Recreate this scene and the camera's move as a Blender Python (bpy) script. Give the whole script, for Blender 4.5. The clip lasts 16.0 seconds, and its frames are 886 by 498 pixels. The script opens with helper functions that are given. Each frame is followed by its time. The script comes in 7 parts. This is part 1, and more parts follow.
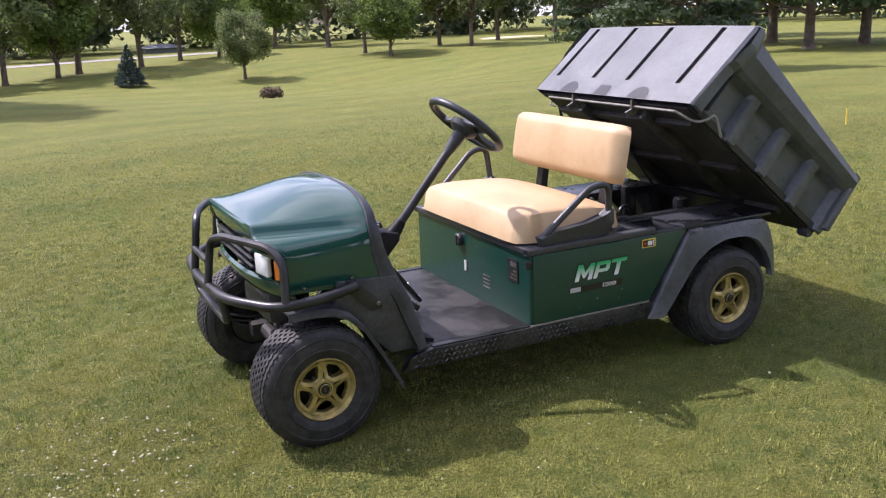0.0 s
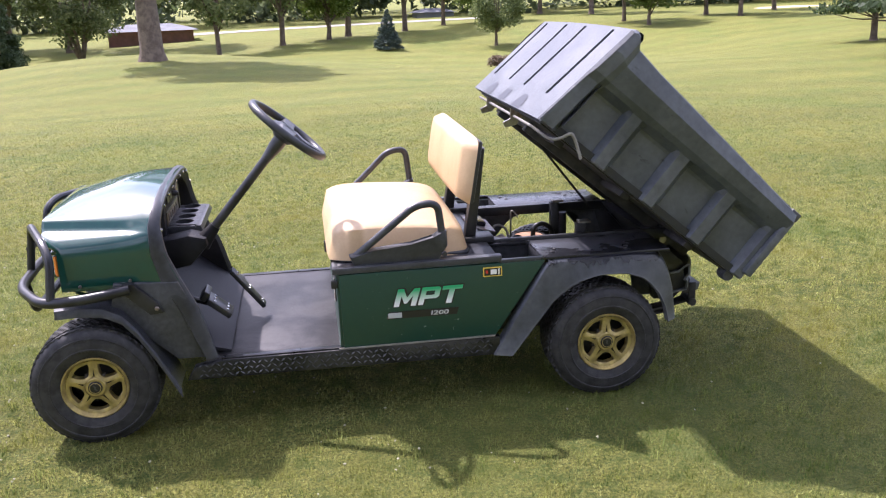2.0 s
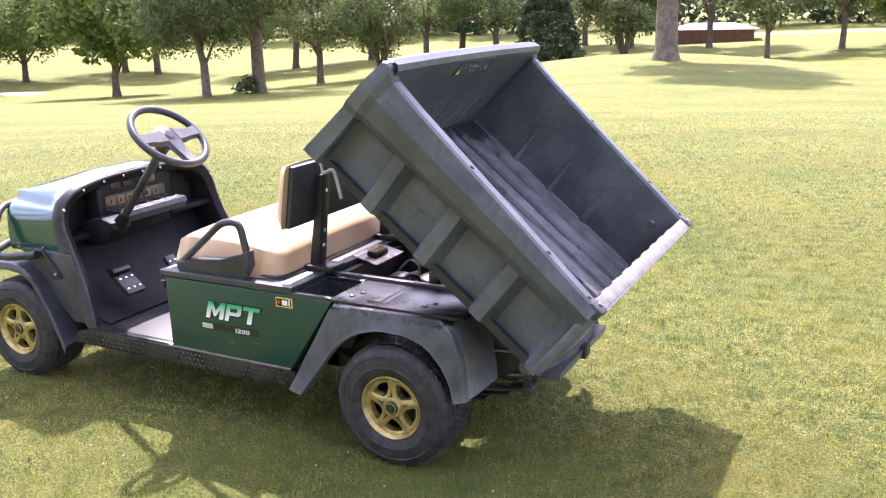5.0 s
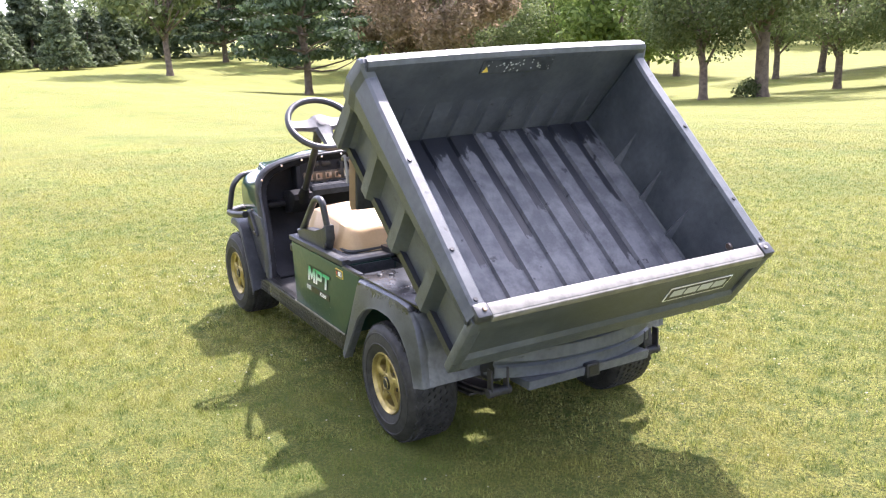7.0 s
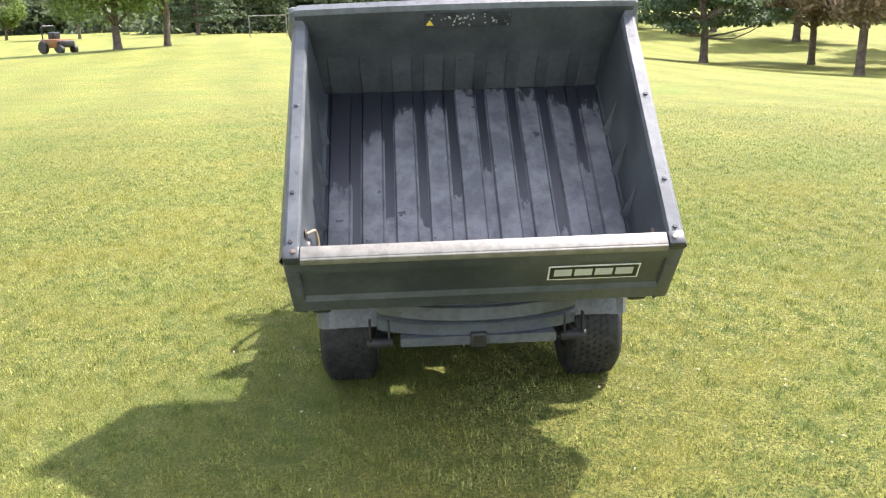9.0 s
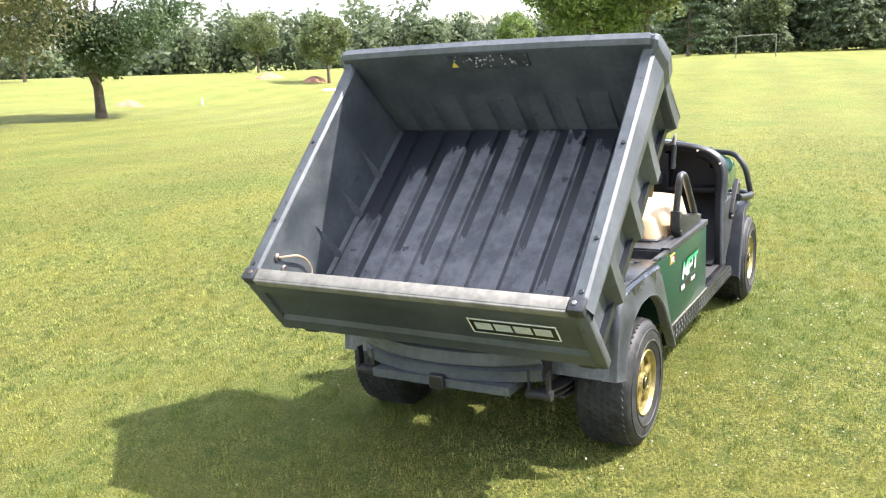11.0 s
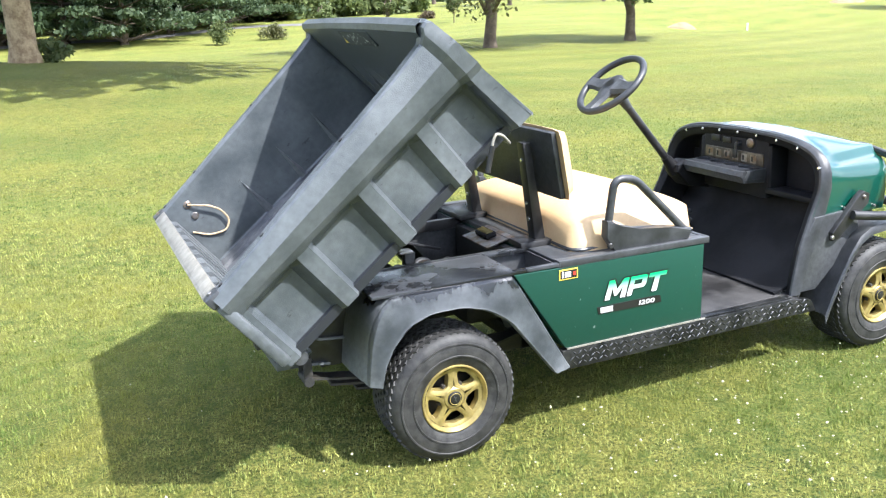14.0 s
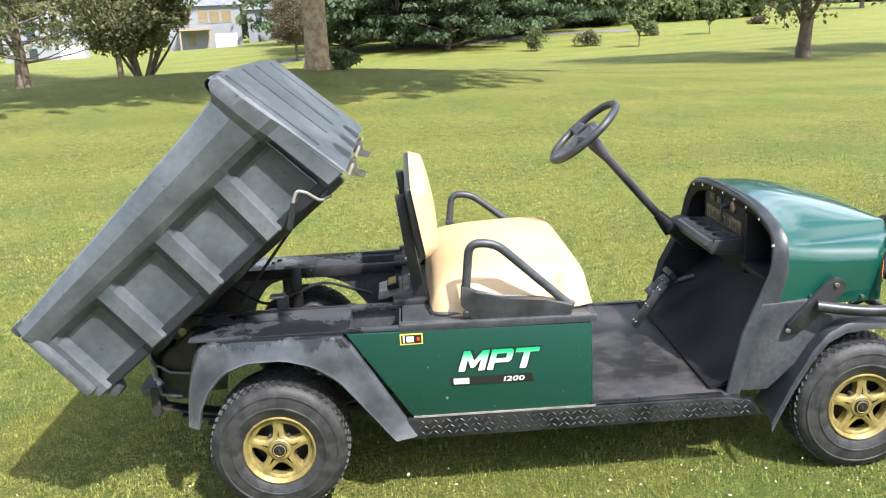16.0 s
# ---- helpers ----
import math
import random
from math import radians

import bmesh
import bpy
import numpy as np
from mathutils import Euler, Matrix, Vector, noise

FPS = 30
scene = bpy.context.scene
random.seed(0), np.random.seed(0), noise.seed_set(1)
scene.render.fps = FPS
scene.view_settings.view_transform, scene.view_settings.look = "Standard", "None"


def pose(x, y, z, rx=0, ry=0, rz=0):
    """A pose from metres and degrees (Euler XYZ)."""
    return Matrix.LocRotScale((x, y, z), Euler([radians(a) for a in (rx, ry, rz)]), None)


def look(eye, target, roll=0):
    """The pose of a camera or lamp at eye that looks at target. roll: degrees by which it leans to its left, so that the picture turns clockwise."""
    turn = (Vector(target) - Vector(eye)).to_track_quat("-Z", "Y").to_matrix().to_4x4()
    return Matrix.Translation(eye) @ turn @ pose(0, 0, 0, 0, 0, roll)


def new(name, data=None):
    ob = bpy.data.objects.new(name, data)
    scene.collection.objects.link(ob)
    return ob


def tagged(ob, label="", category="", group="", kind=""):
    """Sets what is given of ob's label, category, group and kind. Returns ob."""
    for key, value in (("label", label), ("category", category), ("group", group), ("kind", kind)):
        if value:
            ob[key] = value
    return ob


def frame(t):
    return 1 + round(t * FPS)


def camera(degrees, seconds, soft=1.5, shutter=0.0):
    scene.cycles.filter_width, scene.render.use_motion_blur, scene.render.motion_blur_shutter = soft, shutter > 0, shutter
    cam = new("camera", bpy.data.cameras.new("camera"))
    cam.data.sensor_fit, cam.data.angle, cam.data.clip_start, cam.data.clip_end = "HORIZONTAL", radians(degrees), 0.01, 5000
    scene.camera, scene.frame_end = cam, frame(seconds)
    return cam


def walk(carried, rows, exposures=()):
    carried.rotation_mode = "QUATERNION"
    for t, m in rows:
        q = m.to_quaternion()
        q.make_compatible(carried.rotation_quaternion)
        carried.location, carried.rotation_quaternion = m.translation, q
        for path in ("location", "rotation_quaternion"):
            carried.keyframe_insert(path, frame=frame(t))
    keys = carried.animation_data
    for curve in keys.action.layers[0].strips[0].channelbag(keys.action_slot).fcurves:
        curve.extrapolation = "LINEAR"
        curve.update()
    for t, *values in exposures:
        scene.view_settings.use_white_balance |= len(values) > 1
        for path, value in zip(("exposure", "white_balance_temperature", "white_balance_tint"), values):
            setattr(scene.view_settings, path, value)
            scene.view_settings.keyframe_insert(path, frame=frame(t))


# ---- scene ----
cam = camera(53.5, 16.0, 1.2)
EXPOSURES = [(0, 0.42, 5900, 30), (0.5, 0.76, 5850, 30), (1, 0.76, 5850, 31), (1.5, 0.9, 5850, 31), (2.5, 0.94, 5800, 32), (3.5, 1.14, 5900, 35), (4.2, 1.39, 5900, 35), (6.5, 1.84, 5900, 32), (7, 1.65, 5950, 27), (8, 1.37, 6000, 18), (9, 1.52, 6250, 18), (12, 1.46, 6000, 13), (13.5, 1.5, 5750, 12), (14.5, 1.41, 5750, 11), (16, 1.1, 5950, 12)]
PATH = [
    (0, (-2.871, -3.423, 1.514), (-2.014, -1.688, 1.008), -2.2),
    (0.5, (-2.451, -3.583, 1.525), (-1.745, -1.786, 1.002), -2.7),
    (1, (-2.018, -3.68, 1.563), (-1.409, -1.842, 1.06), -2.6),
    (1.5, (-1.567, -3.789, 1.593), (-1.136, -1.911, 1.056), -1.5),
    (2, (-1.127, -3.691, 1.581), (-0.838, -1.792, 1.023), -1.7),
    (2.5, (-0.705, -3.611, 1.593), (-0.612, -1.686, 1.057), -3.4),
    (3, (-0.232, -3.529, 1.615), (-0.295, -1.611, 1.053), -2.5),
    (3.5, (0.157, -3.366, 1.618), (-0.054, -1.457, 1.058), -2.1),
    (4, (0.635, -3.293, 1.585), (0.135, -1.422, 1.086), -1.5),
    (4.2, (0.837, -3.254, 1.608), (0.25, -1.412, 1.096), -0.8),
    (5.25, (1.69, -2.87, 1.57), (0.69, -1.214, 1.05), -1.8),
    (6.3, (2.411, -2.304, 1.515), (1.037, -0.934, 1.029), -2.8),
    (6.5, (2.539, -2.167, 1.526), (1.087, -0.878, 1.048), -3.7),
    (7, (2.841, -1.823, 1.509), (1.133, -0.902, 1.026), -2.7),
    (7.5, (2.959, -1.424, 1.461), (1.203, -0.605, 0.967), -1.3),
    (8, (3.165, -1.038, 1.452), (1.283, -0.52, 1.018), -2.2),
    (8.5, (3.319, -0.616, 1.428), (1.404, -0.309, 0.94), -1.7),
    (9, (3.313, -0.21, 1.397), (1.382, -0.142, 0.877), -1.8),
    (9.2, (3.336, -0.14, 1.385), (1.392, -0.141, 0.912), -1.5),
    (10.25, (3.17, 0.77, 1.39), (1.3, 0.234, 0.93), -1.9),
    (11.3, (2.781, 1.613, 1.403), (1.133, 0.564, 0.974), -2.4),
    (11.5, (2.651, 1.71, 1.403), (1.014, 0.651, 0.956), -1.4),
    (12, (2.397, 2.073, 1.409), (0.909, 0.811, 0.972), -3.1),
    (12.5, (2.152, 2.42, 1.438), (0.847, 0.987, 0.945), -4.1),
    (13, (1.794, 2.597, 1.443), (0.615, 1.068, 0.922), -4.1),
    (13.5, (1.451, 2.83, 1.439), (0.51, 1.141, 0.926), -3.3),
    (14, (1.091, 3.009, 1.479), (0.319, 1.244, 0.939), -2.5),
    (14.5, (0.7, 3.086, 1.516), (0.075, 1.264, 0.981), -3.0),
    (15, (0.292, 3.224, 1.52), (-0.079, 1.325, 1.014), -2.8),
    (15.5, (-0.1, 3.253, 1.531), (-0.24, 1.326, 1.016), -3.9),
    (16, (-0.48, 3.236, 1.553), (-0.548, 1.301, 1.054), -2.9),
]
walk(cam, [(t, look(eye, target, roll)) for t, eye, target, roll in PATH], EXPOSURES)

# ---------------------------------------------------------------- light
SUN_AZ, SUN_EL = radians(126.6), radians(53)
world = bpy.data.worlds.new("sky")
scene.world = world
world.use_nodes = True
wn = world.node_tree.nodes
wl = world.node_tree.links
sky = wn.new("ShaderNodeTexSky")
sky.sky_type = "NISHITA"
sky.sun_disc = False
sky.sun_elevation = SUN_EL
sky.sun_rotation = radians(90) - SUN_AZ
sky.air_density, sky.dust_density, sky.ozone_density = 1.1, 2.5, 1.0
wn["Background"].inputs["Strength"].default_value = 0.15
# scattered white cloud over the blue, as the hood mirrors it
wtc = wn.new("ShaderNodeTexCoord")
wmap = wn.new("ShaderNodeMapping")
wmap.inputs["Scale"].default_value = (1.0, 1.0, 2.4)
wnoise = wn.new("ShaderNodeTexNoise")
wnoise.inputs["Scale"].default_value, wnoise.inputs["Detail"].default_value, wnoise.inputs["Roughness"].default_value = 2.6, 8, 0.6
wramp = wn.new("ShaderNodeMapRange")
wramp.inputs["From Min"].default_value, wramp.inputs["From Max"].default_value = 0.45, 0.6
wramp.inputs["To Max"].default_value = 0.85
wmix = wn.new("ShaderNodeMix")
wmix.data_type = "RGBA"
wmix.inputs["B"].default_value = (10.0, 10.0, 10.1, 1)
wl.new(wtc.outputs["Generated"], wmap.inputs["Vector"])
wl.new(wmap.outputs[0], wnoise.inputs["Vector"])
wl.new(wnoise.outputs["Fac"], wramp.inputs["Value"])
wl.new(wramp.outputs[0], wmix.inputs["Factor"])
wl.new(sky.outputs[0], wmix.inputs["A"])
wl.new(wmix.outputs["Result"], wn["Background"].inputs["Color"])

sun = new("sun", bpy.data.lights.new("sun", "SUN"))
sun.data.energy, sun.data.angle, sun.data.color = 4.75, radians(1.0), (1.0, 0.935, 0.83)
sun_dir = Vector((math.cos(SUN_AZ) * math.cos(SUN_EL), math.sin(SUN_AZ) * math.cos(SUN_EL), math.sin(SUN_EL)))
sun.matrix_world = look(sun_dir * 30, (0, 0, 0))


# ---------------------------------------------------------------- materials
def mat(name, color, rough=0.5, metal=0.0, coat=0.0, spec=0.5, var=0.15, scale=6.0, color2=None, fine=60.0, bump=0.0, bump_scale=150.0, rough_var=0.1, low=0.4, high=0.6, wear=0.0, flecks=0.0):
    """A procedural surface: two colours mixed by coarse and fine noise, with varied gloss and fine relief."""
    m = bpy.data.materials.new(name)
    m.use_nodes = True
    nt = m.node_tree
    b = nt.nodes["Principled BSDF"]
    tc = nt.nodes.new("ShaderNodeTexCoord")
    n1 = nt.nodes.new("ShaderNodeTexNoise")
    n1.inputs["Scale"].default_value, n1.inputs["Detail"].default_value, n1.inputs["Roughness"].default_value = scale, 6, 0.62
    n2 = nt.nodes.new("ShaderNodeTexNoise")
    n2.inputs["Scale"].default_value, n2.inputs["Detail"].default_value = fine, 4
    for n in (n1, n2):
        nt.links.new(tc.outputs["Object"], n.inputs["Vector"])
    ramp = nt.nodes.new("ShaderNodeMapRange")
    ramp.inputs["From Min"].default_value, ramp.inputs["From Max"].default_value = low, high
    nt.links.new(n1.outputs["Fac"], ramp.inputs["Value"])
    mix = nt.nodes.new("ShaderNodeMix")
    mix.data_type = "RGBA"
    c2 = color2 or tuple(min(1, c * (1 + 2.2 * var)) for c in color)
    mix.inputs["A"].default_value, mix.inputs["B"].default_value = (*color, 1), (*c2, 1)
    nt.links.new(ramp.outputs[0], mix.inputs["Factor"])
    hsv = nt.nodes.new("ShaderNodeHueSaturation")
    vr = nt.nodes.new("ShaderNodeMapRange")
    vr.inputs["To Min"].default_value, vr.inputs["To Max"].default_value = 1 - var, 1 + var
    nt.links.new(n2.outputs["Fac"], vr.inputs["Value"])
    nt.links.new(vr.outputs[0], hsv.inputs["Value"])
    nt.links.new(mix.outputs["Result"], hsv.inputs["Color"])
    nt.links.new(hsv.outputs[0], b.inputs["Base Color"])
    if wear:
        # scuffed pale edges, broken up by the coarse noise
        geo = nt.nodes.new("ShaderNodeNewGeometry")
        er = nt.nodes.new("ShaderNodeMapRange")
        er.inputs["From Min"].default_value, er.inputs["From Max"].default_value, er.inputs["To Max"].default_value = 0.52, 0.62, wear
        nt.links.new(geo.outputs["Pointiness"], er.inputs["Value"])
        eb = nt.nodes.new("ShaderNodeMath")
        eb.operation = "MULTIPLY"
        nt.links.new(er.outputs[0], eb.inputs[0])
        nt.links.new(n2.outputs["Fac"], eb.inputs[1])
        ew = nt.nodes.new("ShaderNodeMix")
        ew.data_type = "RGBA"
        ew.inputs["B"].default_value = (0.27, 0.28, 0.29, 1)
        nt.links.new(eb.outputs[0], ew.inputs["Factor"])
        nt.links.new(hsv.outputs[0], ew.inputs["A"])
        nt.links.new(ew.outputs["Result"], b.inputs["Base Color"])
    if flecks:
        # short dark scuffs rubbed into the surface, in loose swarms
        base = b.inputs["Base Color"].links[0].from_socket
        mp = nt.nodes.new("ShaderNodeMapping")
        mp.inputs["Rotation"].default_value, mp.inputs["Scale"].default_value = (0.3, 0.5, 0.4), (1.0, 1.0, 2.4)
        nt.links.new(tc.outputs["Object"], mp.inputs["Vector"])
        n4 = nt.nodes.new("ShaderNodeTexNoise")
        n4.inputs["Scale"].default_value, n4.inputs["Detail"].default_value, n4.inputs["Roughness"].default_value = 16.0, 5, 0.7
        nt.links.new(mp.outputs[0], n4.inputs["Vector"])
        fr = nt.nodes.new("ShaderNodeMapRange")
        fr.inputs["From Min"].default_value, fr.inputs["From Max"].default_value, fr.inputs["To Max"].default_value = 0.645, 0.69, flecks
        nt.links.new(n4.outputs["Fac"], fr.inputs["Value"])
        fm = nt.nodes.new("ShaderNodeMix")
        fm.data_type = "RGBA"
        fm.inputs["B"].default_value = (0.016, 0.017, 0.018, 1)
        nt.links.new(fr.outputs[0], fm.inputs["Factor"])
        nt.links.new(base, fm.inputs["A"])
        nt.links.new(fm.outputs["Result"], b.inputs["Base Color"])
    rr = nt.nodes.new("ShaderNodeMapRange")
    rr.inputs["To Min"].default_value, rr.inputs["To Max"].default_value = max(0.03, rough - rough_var), min(1, rough + rough_var)
    nt.links.new(n1.outputs["Fac"], rr.inputs["Value"])
    nt.links.new(rr.outputs[0], b.inputs["Roughness"])
    b.inputs["Metallic"].default_value = metal
    b.inputs["Coat Weight"].default_value = coat
    b.inputs["Coat Roughness"].default_value = 0.04
    b.inputs["Coat IOR"].default_value = 1.65
    b.inputs["Specular IOR Level"].default_value = spec
    if bump:
        n3 = nt.nodes.new("ShaderNodeTexNoise")
        n3.inputs["Scale"].default_value, n3.inputs["Detail"].default_value = bump_scale, 3
        nt.links.new(tc.outputs["Object"], n3.inputs["Vector"])
        bp = nt.nodes.new("ShaderNodeBump")
        bp.inputs["Strength"].default_value, bp.inputs["Distance"].default_value = bump, 0.004
        nt.links.new(n3.outputs["Fac"], bp.inputs["Height"])
        nt.links.new(bp.outputs[0], b.inputs["Normal"])
    return m


def dusty_floor():
    """Bed floor: dry pale dust over black plastic, washed off towards the headboard; each rib and channel dries to its own ragged edge."""
    m = mat("dusty_wet_bed_floor", (0.074, 0.078, 0.085), 0.58, var=0.22, scale=11, color2=(0.14, 0.142, 0.147), fine=90, bump=0.2, bump_scale=250)
    nt = m.node_tree
    b = nt.nodes["Principled BSDF"]
    dry = b.inputs["Base Color"].links[0].from_socket
    tc = nt.nodes.new("ShaderNodeTexCoord")
    sep = nt.nodes.new("ShaderNodeSeparateXYZ")
    nt.links.new(tc.outputs["Object"], sep.inputs[0])
    across = nt.nodes.new("ShaderNodeMapRange")
    across.inputs["From Min"].default_value, across.inputs["From Max"].default_value = -0.6, 0.6
    nt.links.new(sep.outputs["Y"], across.inputs["Value"])
    edge = nt.nodes.new("ShaderNodeValToRGB")
    edge.color_ramp.interpolation = "CONSTANT"
    ribs = (0.57, 0.32, 0.21, 0.2, 0.1, 0.12, 0.12, 0.18, 0.21)
    channels = (1.2, 0.72, 0.74, 0.62, 0.5, 0.66, 0.8, 0.5, 1.2)
    el = edge.color_ramp.elements
    while len(el) > 1:
        el.remove(el[-1])
    el[0].position, el[0].color = 0.0, (1.0, 1.0, 1.0, 1)
    for k, (r, c) in enumerate(zip(ribs, channels)):
        y = -0.475 + 0.1205 * k
        for at, u in ((y - 0.044, r), (y + 0.044, c)):
            e = el.new((at + 0.6) / 1.2)
            e.color = (u / 1.2, u / 1.2, u / 1.2, 1)
    nt.links.new(across.outputs[0], edge.inputs["Fac"])
    mp = nt.nodes.new("ShaderNodeMapping")
    mp.inputs["Scale"].default_value = (5.0, 13.0, 1.0)
    nt.links.new(tc.outputs["Object"], mp.inputs["Vector"])
    n = nt.nodes.new("ShaderNodeTexNoise")
    n.inputs["Scale"].default_value, n.inputs["Detail"].default_value, n.inputs["Roughness"].default_value = 2.0, 8, 0.68
    nt.links.new(mp.outputs[0], n.inputs["Vector"])

    def arith(op, a, c, d=None):
        node = nt.nodes.new("ShaderNodeMath")
        node.operation = op
        for k, v in enumerate((a, c, d)):
            if isinstance(v, (int, float)):
                node.inputs[k].default_value = v
            elif v is not None:
                nt.links.new(v, node.inputs[k])
        return node.outputs[0]

    # how far past the washed edge this spot lies, with a ragged border
    past = arith("SUBTRACT", sep.outputs["X"], arith("MULTIPLY", edge.outputs["Color"], 1.2))
    ragged = arith("MULTIPLY_ADD", arith("SUBTRACT", n.outputs["Fac"], 0.5), 0.42, past)
    mr = nt.nodes.new("ShaderNodeMapRange")
    mr.inputs["From Min"].default_value, mr.inputs["From Max"].default_value = 0.0, 0.02
    nt.links.new(ragged, mr.inputs["Value"])
    # drips left standing in the dust
    spots = nt.nodes.new("ShaderNodeTexNoise")
    spots.inputs["Scale"].default_value, spots.inputs["Detail"].default_value = 17, 4
    nt.links.new(tc.outputs["Object"], spots.inputs["Vector"])
    sm = nt.nodes.new("ShaderNodeMapRange")
    sm.inputs["From Min"].default_value, sm.inputs["From Max"].default_value = 0.7, 0.67
    nt.links.new(spots.outputs["Fac"], sm.inputs["Value"])
    dust = arith("MULTIPLY", mr.outputs[0], sm.outputs[0])
    mx = nt.nodes.new("ShaderNodeMix")
    mx.data_type = "RGBA"
    mx.inputs["A"].default_value = (0.019, 0.021, 0.026, 1)
    nt.links.new(dust, mx.inputs["Factor"])
    nt.links.new(dry, mx.inputs["B"])
    nt.links.new(mx.outputs["Result"], b.inputs["Base Color"])
    rr = nt.nodes.new("ShaderNodeMapRange")
    rr.inputs["To Min"].default_value, rr.inputs["To Max"].default_value = 0.34, 0.6
    nt.links.new(dust, rr.inputs["Value"])
    nt.links.new(rr.outputs[0], b.inputs["Roughness"])
    return m


def wet_fender():
    """Grey weathered plastic, still black and wet along the top with drips running down the face."""
    m = mat("half_dried_fender_plastic", (0.022, 0.026, 0.031), 0.4, spec=0.75, var=0.28, scale=11, color2=(0.058, 0.065, 0.073), fine=60, bump=0.2, bump_scale=300, rough_var=0.14, low=0.38, high=0.66, wear=0.7)
    nt = m.node_tree
    b = nt.nodes["Principled BSDF"]
    base, gloss = b.inputs["Base Color"].links[0].from_socket, b.inputs["Roughness"].links[0].from_socket
    tc = nt.nodes.new("ShaderNodeTexCoord")
    sep = nt.nodes.new("ShaderNodeSeparateXYZ")
    nt.links.new(tc.outputs["Object"], sep.inputs[0])
    level = sep.outputs["Z"]
    for scale, stretch, amount in ((9.0, 1.0, 0.16), (55.0, 0.06, 0.07)):
        mp = nt.nodes.new("ShaderNodeMapping")
        mp.inputs["Scale"].default_value = (1.0, 1.0, stretch)
        nt.links.new(tc.outputs["Object"], mp.inputs["Vector"])
        n = nt.nodes.new("ShaderNodeTexNoise")
        n.inputs["Scale"].default_value, n.inputs["Detail"].default_value = scale, 4
        nt.links.new(mp.outputs[0], n.inputs["Vector"])
        add = nt.nodes.new("ShaderNodeMath")
        add.operation = "MULTIPLY_ADD"
        add.inputs[1].default_value = amount
        nt.links.new(n.outputs["Fac"], add.inputs[0])
        nt.links.new(level, add.inputs[2])
        level = add.outputs[0]
    wet = nt.nodes.new("ShaderNodeMapRange")
    wet.inputs["From Min"].default_value, wet.inputs["From Max"].default_value, wet.inputs["To Max"].default_value = 0.672, 0.69, 0.9
    nt.links.new(level, wet.inputs["Value"])
    mx = nt.nodes.new("ShaderNodeMix")
    mx.data_type = "RGBA"
    mx.inputs["B"].default_value = (0.009, 0.01, 0.013, 1)
    nt.links.new(wet.outputs[0], mx.inputs["Factor"])
    nt.links.new(base, mx.inputs["A"])
    nt.links.new(mx.outputs["Result"], b.inputs["Base Color"])
    mg = nt.nodes.new("ShaderNodeMix")
    mg.inputs["B"].default_value = 0.2
    nt.links.new(wet.outputs[0], mg.inputs["Factor"])
    nt.links.new(gloss, mg.inputs["A"])
    nt.links.new(mg.outputs["Result"], b.inputs["Roughness"])
    return m


GREEN = mat("green_paint", (0.004, 0.052, 0.036), 0.36, spec=0.25, coat=1.0, var=0.08, scale=3, rough_var=0.06, bump=0.0)
GREEN.node_tree.nodes["Principled BSDF"].inputs["Coat IOR"].default_value = 1.58
WORNGREEN = mat("scuffed_green_paint", (0.004, 0.044, 0.03), 0.4, coat=0.25, var=0.12, scale=45, color2=(0.2, 0.24, 0.22), low=0.665, high=0.73, rough_var=0.1, bump=0.03, bump_scale=200)
PLASTIC = mat("faded_black_plastic", (0.013, 0.0142, 0.0165), 0.4, var=0.28, scale=13, color2=(0.034, 0.036, 0.04), fine=60, bump=0.2, bump_scale=300, rough_var=0.16, low=0.38, high=0.66, wear=0.3)
BEDPLASTIC = mat("grey_black_bed_plastic", (0.039, 0.047, 0.052), 0.42, spec=0.7, var=0.34, scale=5, color2=(0.088, 0.099, 0.105), fine=45, bump=0.25, bump_scale=260, rough_var=0.16, low=0.36, high=0.66, wear=0.4, flecks=0.75)
WETDECK = mat("wet_black_deck", (0.012, 0.013, 0.015), 0.26, var=0.2, scale=3.5, color2=(0.045, 0.048, 0.054), fine=90, bump=0.1, bump_scale=300, rough_var=0.26, low=0.49, high=0.52)
LABELFILM = mat("faded_label_film", (0.026, 0.031, 0.034), 0.45, var=0.3, scale=20, color2=(0.06, 0.068, 0.072))
BEDFLOOR = dusty_floor()
FENDER = wet_fender()
BLACK = mat("black_steel", (0.012, 0.012, 0.013), 0.38, var=0.2, scale=9, color2=(0.03, 0.03, 0.031), bump=0.1)
UNDER = mat("dirty_underframe", (0.012, 0.012, 0.012), 0.65, var=0.3, scale=12, color2=(0.04, 0.036, 0.03), bump=0.3, bump_scale=90)
RUBBER = mat("tyre_rubber", (0.013, 0.013, 0.013), 0.62, var=0.35, scale=26, color2=(0.036, 0.035, 0.033), bump=0.3, bump_scale=90)
# black plastic made darker still, for the shade inside the cowl
DARKPLASTIC = mat("dash_plastic_darkened_for_shade", (0.007, 0.007, 0.008), 0.55, var=0.2, scale=6, color2=(0.016, 0.016, 0.018), bump=0.2, bump_scale=300, spec=0.2)
MAT = mat("rubber_floor_mat", (0.013, 0.0125, 0.0125), 0.46, var=0.3, scale=5, color2=(0.05, 0.048, 0.047), bump=0.25, bump_scale=220, rough_var=0.22, low=0.44, high=0.58, spec=0.35)
VINYL = mat("cream_vinyl", (0.475, 0.325, 0.168), 0.5, var=0.08, scale=4, color2=(0.545, 0.392, 0.215), fine=120, bump=0.12, bump_scale=500)
GOLD = mat("gold_alloy", (0.5, 0.395, 0.14), 0.36, metal=0.6, var=0.18, scale=25, color2=(0.33, 0.26, 0.1), bump=0.05)
